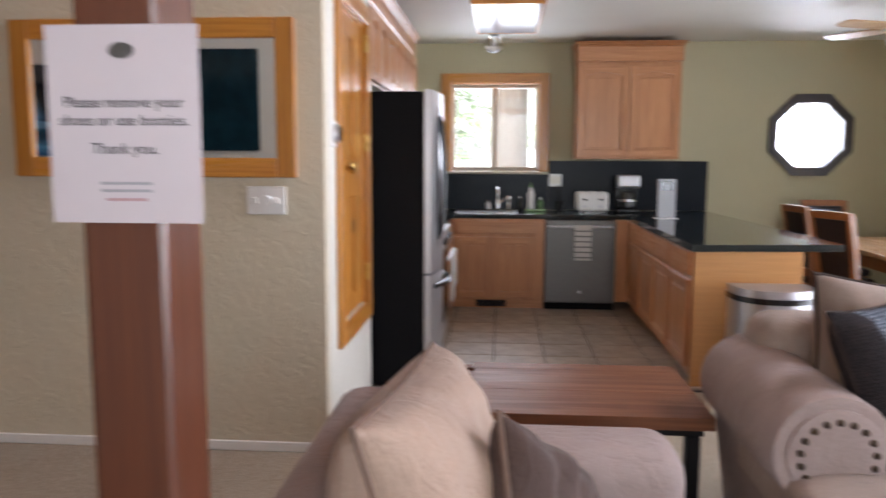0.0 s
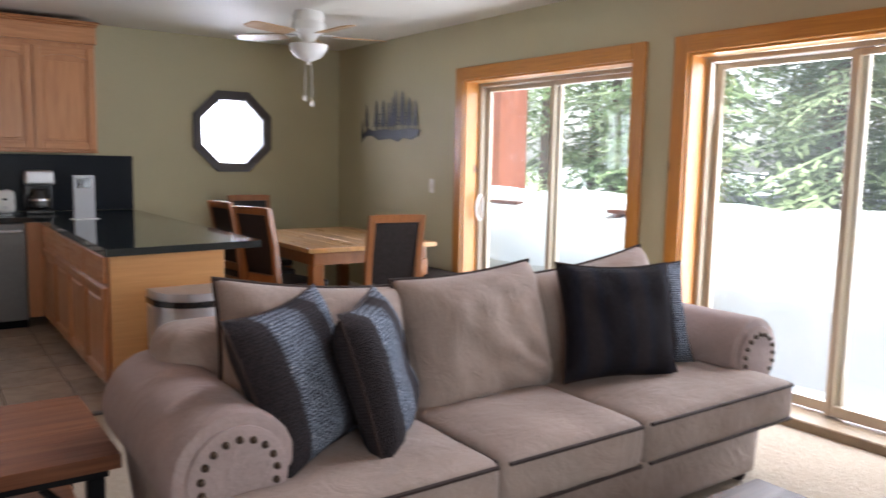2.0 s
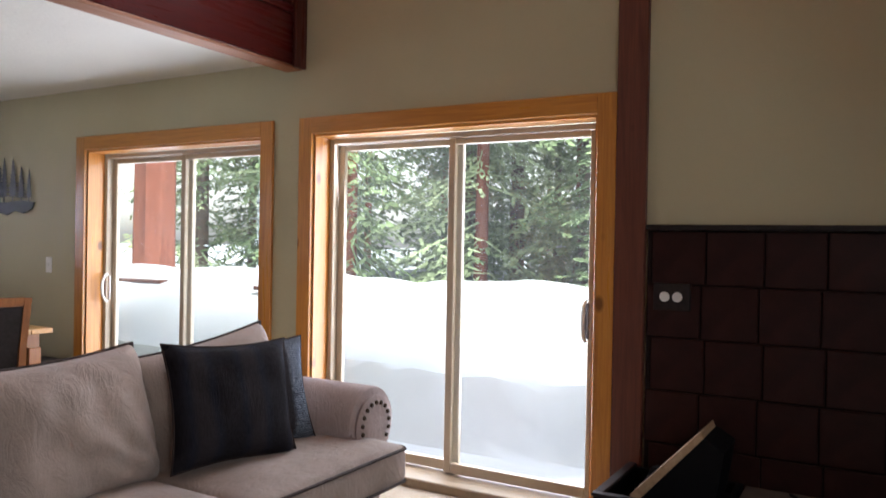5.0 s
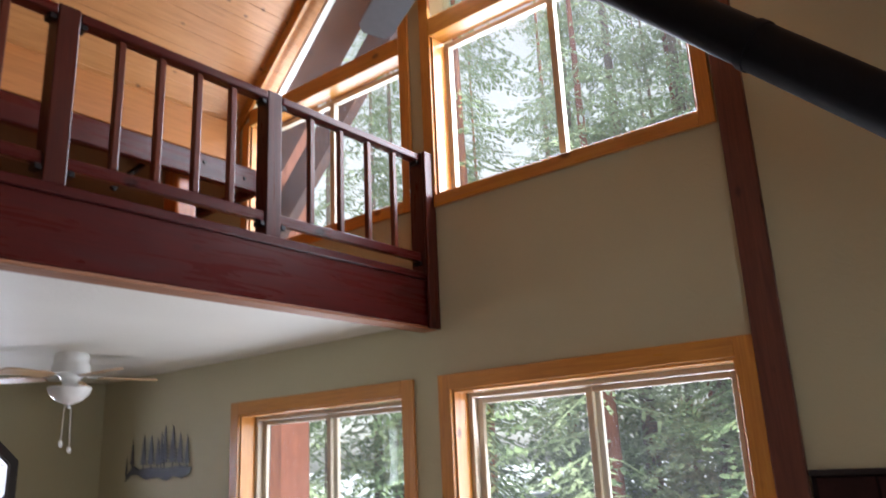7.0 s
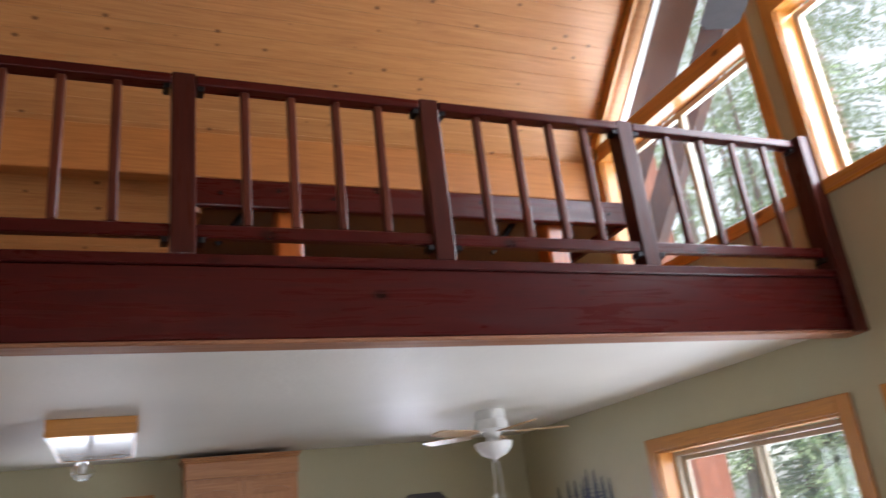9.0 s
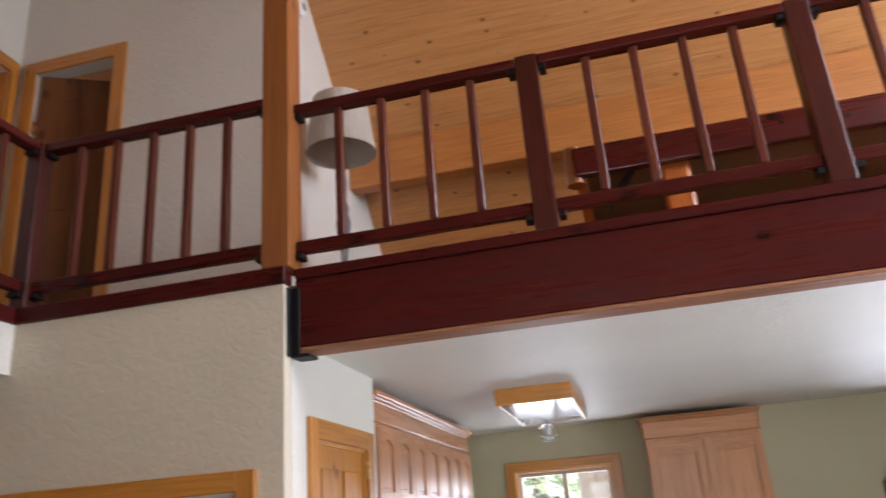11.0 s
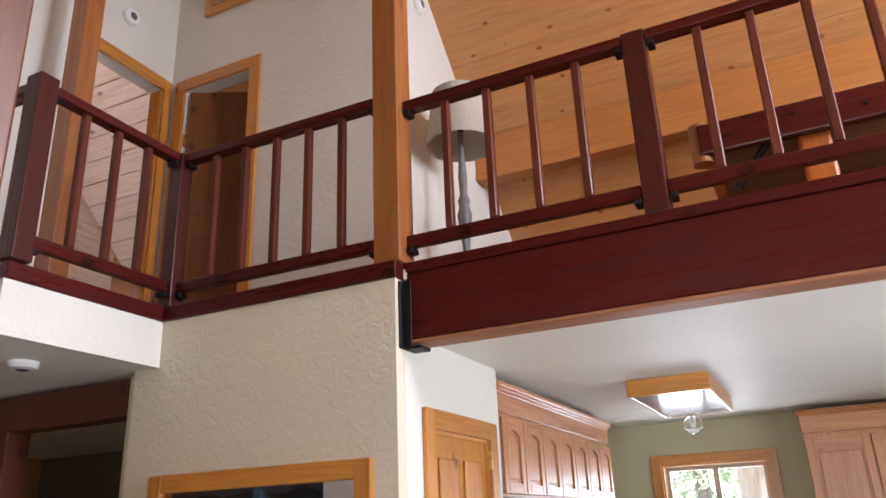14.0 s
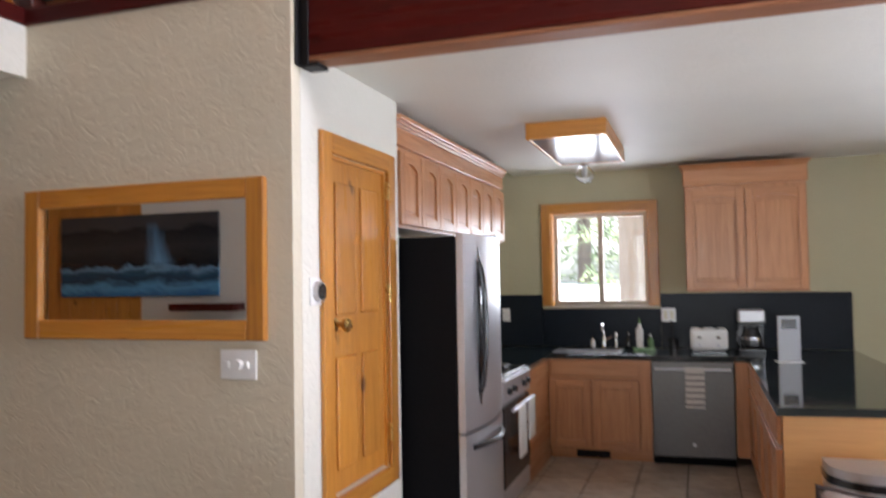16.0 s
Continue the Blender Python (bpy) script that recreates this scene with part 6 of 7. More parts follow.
part("toggle", box(-0.190, -0.170, 2.717, 2.731, 1.20, 1.225, 0.002), M_WHITE, sw_)
part("dimmer_knob", cyl((-0.128, 2.731, 1.213), (-0.128, 2.708, 1.213), 0.02, 0.017, 16), M_WHITE, sw_, smooth=True)
part("toggle", box(-0.10, -0.085, 2.717, 2.731, 1.20, 1.225, 0.002), M_WHITE, sw_)
th = thing("thermostat", "round dark thermostat on a white plate", "thermostat")
part("plate", box(0.102, 0.108, 2.865, 2.975, 1.43, 1.54, 0.003), M_WHITE, th)
part("dial", cyl((0.109, 2.92, 1.486), (0.13, 2.92, 1.486), 0.042, 0.038, 24), M_STEEL, th, "steel dial ring", smooth=True)
part("display", cyl((0.1305, 2.92, 1.486), (0.132, 2.92, 1.486), 0.034, 0.034, 24), M_BLACKGLOSS, th)
ls = thing("light_switch", "ivory light switch beside the patio door", "switch")
part("plate", box(RX - 0.009, RX - 0.003, 5.17, 5.24, 1.115, 1.23, 0.002), M_WHITE, ls)
part("toggle", box(RX - 0.02, RX - 0.0095, 5.197, 5.213, 1.16, 1.185, 0.002), M_WHITE, ls)

# ---- pantry door ----
pd = tagged(new("door_3"), "honey pine panelled pantry door", "door", "", "structure")
w = 0.085
part("casing_side", box(0.102, 0.124, PD[0] - w, PD[0], PD[2] - w, PD[3] + w, 0.003), M_PINE, pd)
part("casing_side", box(0.102, 0.124, PD[1], PD[1] + w, PD[2] - w, PD[3] + w, 0.003), M_PINE, pd)
part("casing_head", box(0.102, 0.126, PD[0], PD[1], PD[3], PD[3] + w, 0.003), M_PINEH, pd)
part("casing_sill", box(0.102, 0.126, PD[0], PD[1], PD[2] - w, PD[2], 0.003), M_PINEH, pd)
part("jamb", box(0.0885, 0.1015, PD[1] - 0.016, PD[1] - 0.0005, PD[2] + 0.001, PD[3] - 0.0165), M_PINE, pd)
part("jamb", box(0.0885, 0.1015, PD[0] + 0.0005, PD[0] + 0.012, PD[2] + 0.001, PD[3] - 0.0165), M_PINE, pd)
part("jamb", box(0.0885, 0.1015, PD[0] + 0.0005, PD[1] - 0.0005, PD[3] - 0.016, PD[3] - 0.0005), M_PINEH, pd)
pf = part("leaf", box(0.055, 0.088, PD[0] + 0.004, PD[1] - 0.004, PD[2] + 0.004, PD[3] - 0.004, 0.003), M_PINE, pd, "pine door leaf")
my = (PD[0] + PD[1]) / 2
for z0, z1 in ((PD[2] + 0.10, 1.20), (1.38, PD[3] - 0.11)):
    for a, b in ((PD[0] + 0.075, my - 0.03), (my + 0.03, PD[1] - 0.075)):
        part("door_panel", box(0.089, 0.098, a, b, z0, z1, 0.008, 2), M_PINE, pf, "raised pine panel")
for z in (0.75, 1.42, 1.92):
    part("hinge", box(0.102, 0.1275, PD[1] - 0.012, PD[1] + 0.004, z, z + 0.085, 0.002), M_BRASS, pd, "brass hinge")
kb_ = lathe([(0.026, 0.0), (0.026, 0.008), (0.011, 0.012), (0.011, 0.035), (0.027, 0.045), (0.03, 0.06), (0.022, 0.072), (0.0, 0.075)], 20)
bmesh.ops.transform(kb_, verts=kb_.verts, matrix=Matrix.Translation((0.089, PD[0] + 0.07, 1.342)) @ Matrix.Rotation(radians(90), 4, 'Y'))
part("door_knob", kb_, M_BRASS, pf, "round brass knob", smooth=True)

# ---- wall art ----
wa = thing("wall_art", "grey metal pine forest silhouette on the dining wall", "wall art")
AY, AZ = 6.40, 1.54
gb = extrude_poly([(AY, AZ), (AY - 0.05, AZ + 0.07), (AY - 0.13, AZ + 0.135), (AY - 0.22, AZ + 0.10), (AY - 0.40, AZ + 0.115), (AY - 0.62, AZ + 0.10), (AY - 0.85, AZ + 0.115), (AY - 1.02, AZ + 0.10),
                   (AY - 0.99, AZ + 0.05), (AY - 0.88, AZ + 0.015), (AY - 0.76, AZ + 0.035), (AY - 0.66, AZ + 0.0), (AY - 0.53, AZ + 0.03), (AY - 0.34, AZ + 0.015), (AY - 0.20, AZ + 0.06), (AY - 0.10, AZ + 0.055)], 'x', RX - 0.016, RX - 0.010)
part("ground_silhouette", gb, M_GALV, wa)


def pine_outline(cy, z0, hgt, hw, tiers, ra):
    """A spiky fir silhouette with a bare foot."""
    right, left = [(cy + 0.006, z0), (cy + 0.006, z0 + hgt * 0.14)], []
    for j in range(tiers):
        w2 = hw * (1 - j / tiers) ** 0.8
        z = z0 + hgt * (0.14 + 0.86 * j / tiers)
        right.append((cy + w2 * ra.uniform(0.8, 1.15), z + ra.uniform(-0.004, 0.004)))
        right.append((cy + w2 * 0.38, z + hgt / tiers * 0.5))
        left.append((cy - w2 * ra.uniform(0.8, 1.15), z + ra.uniform(-0.004, 0.004)))
        left.append((cy - w2 * 0.38, z + hgt / tiers * 0.5))
    return right + [(cy, z0 + hgt)] + list(reversed(left)) + [(cy - 0.006, z0 + hgt * 0.14), (cy - 0.006, z0)]


ra = random.Random(5)
for k, (off, base, top, hw) in enumerate(((0.022, 0.03, 0.215, 0.020), (0.113, 0.11, 0.35, 0.036), (0.29, 0.10, 0.385, 0.048), (0.41, 0.10, 0.38, 0.052), (0.508, 0.10, 0.35, 0.036),
                                         (0.567, 0.10, 0.395, 0.036), (0.615, 0.10, 0.45, 0.046), (0.735, 0.10, 0.44, 0.056), (0.84, 0.10, 0.375, 0.050), (0.945, 0.10, 0.35, 0.034))):
    part("tree_silhouette", extrude_poly(pine_outline(AY - off, AZ + base, top - base, hw * 1.35, 9, ra), 'x', RX - 0.014 - 0.002 * (k % 2), RX - 0.011 - 0.002 * (k % 2)), M_GALV, wa)

# ---- pictures and doors on the wall behind ----
pc = thing("wall_picture", "wide waterfall landscape print in blue tones", "picture")
pp = tagged(new("trim_panelling"), "vertical pine panelling on the far wall", "panelling", "", "structure")
for i in range(8):
    part("board", box(-4.95 + 0.15 * i + 0.002, -4.95 + 0.15 * (i + 1) - 0.002, SY + 0.004, SY + 0.014 + 0.002 * (i % 2), 0.1, 2.9, 0.003), M_PINE, pp)
part("print", box(-4.74, -2.82, SY + 0.022, SY + 0.045, 1.40, 2.22, 0.003), M_PICTURE, pc)
pc2 = thing("wall_picture", "glossy dark teal landscape print", "picture")
part("print", box(-2.15, -1.36, SY + 0.006, SY + 0.03, 1.45, 2.35, 0.003), plain("dark_teal_print", (0.008, 0.026, 0.036), 0.09, 0, 0.3, 5), pc2)
sd = tagged(new("door_4"), "pine door and casing on the far wall", "door", "", "structure")
part("leaf", box(-5.18, -4.97, SY + 0.004, SY + 0.03, 0.0, 2.55, 0.003), M_PINE, sd)
sh_ = thing("wall_shelf", "dark red wall shelf below the print", "shelf")
part("board", box(-3.28, -2.55, SY + 0.004, SY + 0.2, 1.26, 1.33, 0.004), M_RED, sh_)
# Assumed window out of view, placed to suit the south lamp
swn = tagged(new("window_5"), "pine-cased wide south window", "window", "", "structure")
part("casing_side", box(0.31, 0.4, SY + 0.002, SY + 0.024, 0.72, 2.38, 0.003), M_PINE, swn)
part("casing_side", box(2.7, 2.79, SY + 0.002, SY + 0.024, 0.72, 2.38, 0.003), M_PINE, swn)
part("casing_head", box(0.4, 2.7, SY + 0.002, SY + 0.026, 2.3, 2.38, 0.003), M_PINEX, swn)
part("casing_sill", box(0.4, 2.7, SY + 0.002, SY + 0.026, 0.72, 0.8, 0.003), M_PINEX, swn)
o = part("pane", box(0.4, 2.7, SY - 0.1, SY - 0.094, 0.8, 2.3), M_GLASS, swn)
o.visible_shadow = False

# ---- kitchen cabinets ----
def raised_door(parent, face, a0, a1, z0, z1, at, arch=False, mat_=None):
    """A frame-and-panel door; face '-y' or '+x' or '-x', the plane at at."""
    m = mat_ or M_CAB
    fr = 0.055
    s = -1 if face[0] == '-' else 1

    def bx(u0, u1, w0, w1, d0, d1, bev=0.0):
        lo, hi = sorted((at + s * d0, at + s * d1))
        if face[1] == 'y':
            return box(u0, u1, lo, hi, w0, w1, bev)
        return box(lo, hi, u0, u1, w0, w1, bev)

    d = part("door", bx(a0 + 0.002, a1 - 0.002, z0, z1, 0.001, 0.012, 0.002), m, parent, "maple raised panel door")
    part("stile", bx(a0 + 0.002, a0 + fr, z0, z1, 0.0125, 0.027, 0.003), m, d)
    part("stile", bx(a1 - fr, a1 - 0.002, z0, z1, 0.0125, 0.027, 0.003), m, d)
    hm = M_CABX if face[1] == 'y' else M_CABY
    part("rail", bx(a0 + fr + 0.0005, a1 - fr - 0.0005, z0, z0 + fr, 0.0125, 0.027, 0.003), hm, d)
    if arch:
        n = 8
        pts = [(a0 + fr + 0.0005, z1)]
        for i in range(n + 1):
            u = a0 + fr + 0.0005 + (a1 - a0 - 2 * fr - 0.001) * i / n
            pts.append((u, z1 - fr - 0.03 + 0.03 * math.sin(math.pi * i / n)))
        pts.append((a1 - fr - 0.0005, z1))
        ax = 'y' if face[1] == 'y' else 'x'
        lo, hi = sorted((at + s * 0.0125, at + s * 0.027))
        part("rail", extrude_poly(pts, ax, lo, hi), hm, d, "arched top rail")
        top = z1 - fr - 0.05
    else:
        part("rail", bx(a0 + fr + 0.0005, a1 - fr - 0.0005, z1 - fr, z1, 0.0125, 0.027, 0.003), hm, d)
        top = z1 - fr - 0.018
    part("panel", bx(a0 + fr + 0.018, a1 - fr - 0.018, z0 + fr + 0.018, top, 0.0125, 0.019, 0.006), m, d, "raised centre panel")
    return d


FY = WY - 0.61
lc = thing("sink_cabinet", "maple sink base cabinet with two panel doors", "cabinet", "kitchen cabinets")
part("body", box(0.40, 1.185, FY + 0.002, WY - 0.003, 0.17, 0.874), M_CAB, lc)
part("face_frame", box(0.40, 1.185, FY - 0.012, FY, 0.17, 0.874), M_CAB, lc)
part("false_drawer_front", box(0.42, 1.10, FY - 0.030, FY - 0.013, 0.745, 0.860, 0.004), M_CABX, lc)
raised_door(lc, '-y', 0.40, 0.735, 0.195, 0.72, FY - 0.012)
raised_door(lc, '-y', 0.755, 1.10, 0.195, 0.72, FY - 0.012)
part("toe_kick", box(0.40, 1.185, FY + 0.05, FY + 0.06, FZ, 0.169), M_CABX, lc)
vt = thing("floor_vent", "dark toe-kick heating grille", "vent")
part("backing", box(0.60, 0.86, FY + 0.043, FY + 0.049, FZ + 0.012, FZ + 0.075), M_BLACKMATTE, vt)
for i in range(6):
    part("slat", box(0.605, 0.855, FY + 0.038, FY + 0.0425, FZ + 0.018 + i * 0.010, FZ + 0.022 + i * 0.010), M_LEATHER, vt)

dw = thing("dishwasher", "slate grey dishwasher with a towel on its handle", "dishwasher")
part("body", box(1.19, 1.785, FY + 0.02, WY - 0.01, FZ + 0.01, 0.87), M_BLACKMATTE, dw)
part("door", box(1.192, 1.783, FY - 0.018, FY + 0.018, 0.155, 0.868, 0.006, 2), M_SLATE, dw, "slate grey steel door")
part("handle", cyl((1.22, FY - 0.05, 0.815), (1.755, FY - 0.05, 0.815), 0.011, seg=12), M_STEEL, dw, "steel bar handle", smooth=True)
for x in (1.225, 1.75):
    part("handle_mount", box(x - 0.01, x + 0.01, FY - 0.05, FY - 0.019, 0.806, 0.824, 0.002), M_STEEL, dw)
part("control_strip", box(1.2, 1.775, FY - 0.014, FY + 0.016, 0.8685, 0.873), M_BLACKGLOSS, dw)
part("emblem", cyl((1.49, FY - 0.0195, 0.25), (1.49, FY - 0.0182, 0.25), 0.014, seg=14), M_STEEL, dw)
part("toe_panel", box(1.19, 1.785, FY + 0.03, FY + 0.04, FZ, 0.15), M_BLACKMATTE, dw)
tw = thing("dish_towel", "white striped dish towel hanging on the dishwasher", "towel")
part("cloth", box(1.435, 1.575, FY - 0.071, FY - 0.0625, 0.53, 0.832, 0.004, 2), M_TOWEL, tw)
for i in range(6):
    part("stripe", box(1.436, 1.574, FY - 0.0725, FY - 0.0712, 0.55 + i * 0.045, 0.562 + i * 0.045), M_SLATE, tw)

pn = thing("peninsula_cabinet", "maple peninsula cabinets with pine end panel", "cabinet", "kitchen cabinets")
part("body", box(1.915, 2.485, 4.075, WY - 0.003, 0.17, 0.874), M_CABY, pn)
part("face_frame", box(1.90, 1.914, 4.075, FY - 0.013, 0.17, 0.874), M_CAB, pn)
part("end_panel", box(1.90, 2.495, 4.06, 4.074, FZ, 0.874, 0.003), wood("varnished_end_panel", (0.50, 0.245, 0.088), (0.54, 0.275, 0.10), (0.57, 0.30, 0.115), 'X', 0.32, knots=False, coat=0.2), pn, "golden varnished end panel")
part("corner_filler", box(1.79, 1.899, FY - 0.012, FY, 0.17, 0.874), M_CAB, pn)
part("toe_kick", box(1.95, 1.96, 4.09, FY, FZ, 0.165), M_CABY, pn)
ys = [4.10, 4.62, 5.14, 5.66, 6.18]
for a, b in zip(ys, ys[1:]):
    raised_door(pn, '-x', a + 0.006, b - 0.006, 0.195, 0.70, 1.90)
    part("drawer_front", box(1.880, 1.8985, a + 0.008, b - 0.008, 0.725, 0.86, 0.004), M_CABY, pn)
ct = thing("countertop", "polished dark green granite worktop with peninsula", "worktop")
part("slab", box(-0.245, 2.70, 6.25, WY - 0.003, 0.876, 0.915, 0.005, 2), M_GRANITE, ct)
part("slab", extrude_poly([(1.872, 3.991), (2.721, 4.087), (2.70, 6.2495), (1.872, 6.2495)], 'z', 0.876, 0.915), M_GRANITE, ct)
sp_ = thing("backsplash", "dark granite splashback behind the worktop", "splashback")
part("panel", box(1.245, 2.685, WY - 0.022, WY - 0.003, 0.917, 1.37, 0.002), M_SPLASH, sp_)
part("panel", box(0.242, 1.2435, WY - 0.022, WY - 0.003, 0.917, 1.244, 0.002), M_SPLASH, sp_)
part("panel", box(-0.245, 0.2405, WY - 0.022, WY - 0.003, 0.917, 1.37, 0.002), M_SPLASH, sp_)

uc = thing("wall_cabinet", "maple wall cabinet with arched doors and crown", "cabinet", "kitchen cabinets")
UY = WY - 0.335
part("body", box(1.463, 2.348, UY, WY - 0.003, 1.40, 2.26), M_CAB, uc)
raised_door(uc, '-y', 1.468, 1.902, 1.415, 2.19, UY, True)
raised_door(uc, '-y', 1.909, 2.343, 1.415, 2.19, UY, True)
part("bottom_rail", box(1.458, 2.353, UY - 0.004, WY - 0.004, 1.388, 1.399, 0.003), M_CABX, uc)
cr = bmesh.new()
for k, (ov, z0, z1) in enumerate(((0.010, 2.225, 2.355), (0.018, 2.355, 2.37), (0.028, 2.37, 2.385), (0.036, 2.385, 2.395))):
    bm_box(cr, 1.463 - ov, 2.348 + ov, UY - 0.02 - ov, WY - 0.004, z0 + 0.0005, z1, 0.006)
part("crown", cr, M_CABX, uc, "stepped maple crown moulding")

# over-fridge run
kc_y = [3.855 + 0.318 * i for i in range(8)]
for i, (a, b) in enumerate(zip(kc_y, kc_y[1:])):
    if i % 2 == 0:
        c2 = thing("wall_cabinet", "maple wall cabinet with arched doors above the fridge run", "cabinet", "kitchen cabinets")
        e = b if i == 6 else kc_y[i + 2]
        part("body", box(-0.245, 0.075, a, e - 0.001, 1.80, 2.225), M_CABY, c2)
    raised_door(c2, '+x', a + 0.004, b - 0.004, 1.815, 2.20, 0.076, True)
cr = bmesh.new()
for k, (ov, z0, z1) in enumerate(((0.016, 2.227, 2.325), (0.026, 2.325, 2.34), (0.038, 2.34, 2.355), (0.052, 2.355, 2.385))):
    bm_box(cr, -0.245, 0.075 + ov, 3.818, kc_y[-1] + 0.02, z0 + 0.0005, z1, 0.006)
solid("crown_moulding", cr, M_CABY, "maple crown moulding over the cabinet run", "moulding")

# ---- fridge, range ----
fg = thing("refrigerator", "black-sided stainless bottom-freezer refrigerator", "refrigerator")
FR0, FR1, FRS = 3.87, 4.625, 0.745
part("body", box(-0.235, 0.385, FR0, FR1, FZ + 0.02, 1.745, 0.006, 2), M_BLACKMATTE, fg, "matte black cabinet")


def bowed(y0, y1, z0, z1):
    """A steel door whose front swells out at mid-width."""
    pts = [(0.39, y0)]
    for i in range(15):
        u = i / 14
        pts.append((0.425 + 0.035 * math.sin(math.pi * u), y0 + (y1 - y0) * u))
    pts.append((0.39, y1))
    return extrude_poly(pts, 'z', z0, z1)


u1 = part("door", bowed(FR0 + 0.003, FR1 - 0.003, FRS + 0.006, 1.757), M_STEEL, fg, "bowed stainless door", smooth=True)
u3 = part("freezer_drawer", bowed(FR0 + 0.003, FR1 - 0.003, FZ + 0.05, FRS - 0.006), M_STEEL, fg, "stainless freezer drawer", smooth=True)
oval = lathe([(0.0, 0.0), (0.032, 0.0), (0.036, 0.004), (0.030, 0.010), (0.0, 0.010)], 24)
bmesh.ops.transform(oval, verts=oval.verts, matrix=Matrix.Translation((0.448, FR0 + 0.205, 1.275)) @ Matrix.Rotation(radians(90), 4, 'Y') @ Matrix.Diagonal((11.5, 1.25, 1, 1)))
part("handle_pocket", oval, M_BLACKGLOSS, u1, "black oval handle pocket", smooth=True)
part("handle", tube([(0.452 + 0.036 * math.sin(math.pi * i / 14) ** 0.5, FR0 + 0.185, 0.93 + 0.69 * i / 14) for i in range(15)], 0.015, 10), M_BLACKGLOSS, u1, "bowed black handle", smooth=True)
part("handle", tube([(0.44 + 0.065 * math.sin(math.pi * i / 12), FR0 + 0.09 + 0.575 * i / 12, 0.665) for i in range(13)], 0.015, 10), M_BLACKGLOSS, u3, "black bowed handle", smooth=True)
part("hinge_cap", box(0.33, 0.42, FR1 - 0.08, FR1 - 0.01, 1.759, 1.782, 0.006), M_BLACKGLOSS, fg)
part("foot", box(0.30, 0.38, FR0 + 0.02, FR0 + 0.08, FZ, FZ + 0.019), M_BLACKMATTE, fg)
part("foot", box(0.30, 0.38, FR1 - 0.08, FR1 - 0.02, FZ, FZ + 0.019), M_BLACKMATTE, fg)

rg = thing("kitchen_range", "stainless kitchen range with towels on the oven rail", "oven")
part("body", box(-0.235, 0.385, 4.660, 5.420, FZ + 0.01, 0.905, 0.005), M_STEEL, rg)
part("oven_door", box(0.387, 0.42, 4.680, 5.400, 0.25, 0.74, 0.006, 2), M_BLACKGLOSS, rg, "black glass oven door")
part("control_panel", box(0.387, 0.425, 4.670, 5.410, 0.76, 0.90, 0.008, 2), M_STEEL, rg)
part("drawer", box(0.387, 0.415, 4.680, 5.400, FZ + 0.03, 0.24, 0.005), M_STEEL, rg)
part("oven_handle", cyl((0.465, 4.730, 0.72), (0.465, 5.350, 0.72), 0.012, seg=12), M_STEEL, rg, smooth=True)
part("cooktop", box(-0.235, 0.40, 4.662, 5.418, 0.906, 0.922, 0.004), M_BLACKGLOSS, rg)
for y in (4.770, 4.910, 5.170, 5.310):
    part("burner_knob", cyl((0.426, y, 0.83), (0.452, y, 0.83), 0.02, 0.018, 14), M_BLACKGLOSS, rg, smooth=True)
for y in (4.80, 5.230):
    for x in (-0.05, 0.22):
        part("burner_grate", box(x - 0.09, x + 0.09, y - 0.09, y + 0.09, 0.923, 0.94, 0.003), M_BLACKMETAL, rg)
for y0, mt in ((4.80, M_TOWEL), (5.070, M_TOWEL)):
    t2 = thing("tea_towel", "white tea towel hanging over the oven rail", "towel", "oven towels")
    bm = box(0.479, 0.492, y0, y0 + 0.19, 0.42 + (0.06 if y0 > 4.950 else 0), 0.735, 0.004, 2)
    part("cloth", bm, mt, t2)
c3 = thing("corner_cabinet", "maple corner base cabinet beside the range", "cabinet", "kitchen cabinets")
part("body", box(-0.235, 0.395, 5.44, WY - 0.003, FZ, 0.874), M_CABY, c3)
solid("corner_worktop", box(-0.24, 0.42, 5.44, 6.248, 0.876, 0.915, 0.005), M_GRANITE, "dark granite worktop beside the range", "worktop")
ob_ = thing("wall_outlet", "white outlet plate on the splashback", "outlet", "splashback outlets")
part("plate", box(1.25, 1.365, WY - 0.028, WY - 0.0235, 1.135, 1.25, 0.002), M_WHITE, ob_)
for x in (1.282, 1.333):
    part("socket", box(x - 0.012, x + 0.012, WY - 0.0305, WY - 0.0285, 1.16, 1.225, 0.002), M_CREAM, ob_)
ob2 = thing("wall_outlet", "white outlet plate near the cooker", "outlet", "splashback outlets")
part("plate", box(-0.12, -0.05, WY - 0.028, WY - 0.0235, 1.135, 1.25, 0.002), M_WHITE, ob2)

# ---- small things on the worktop ----
CT = 0.915
sk = thing("kitchen_sink", "stainless undermount kitchen sink below the window", "sink")
part("rim", box(0.41, 0.95, 6.36, 6.74, CT + 0.001, CT + 0.004, 0.001), M_STEEL, sk)
part("basin", box(0.43, 0.93, 6.38, 6.72, CT + 0.0045, CT + 0.006), M_SLATE, sk)
fc = thing("faucet", "chrome gooseneck kitchen faucet", "faucet", "", (0.78, 6.77, CT))
part("body", lathe([(0.026, 0), (0.026, 0.012), (0.018, 0.02), (0.018, 0.09), (0.014, 0.1)], 16), M_CHROME, fc, smooth=True)
nb = bmesh.new()
pp = [(0, 0, 0.09), (0, 0, 0.15), (0, -0.03, 0.195), (0, -0.08, 0.21), (0, -0.13, 0.19), (0, -0.15, 0.15)]
for a, b in zip(pp, pp[1:]):
    bm_cyl(nb, a, b, 0.011, seg=10)
part("spout", nb, M_CHROME, fc, smooth=True)
part("lever", cyl((0.018, 0, 0.07), (0.075, 0, 0.11), 0.008, 0.006, 8), M_CHROME, fc, smooth=True)
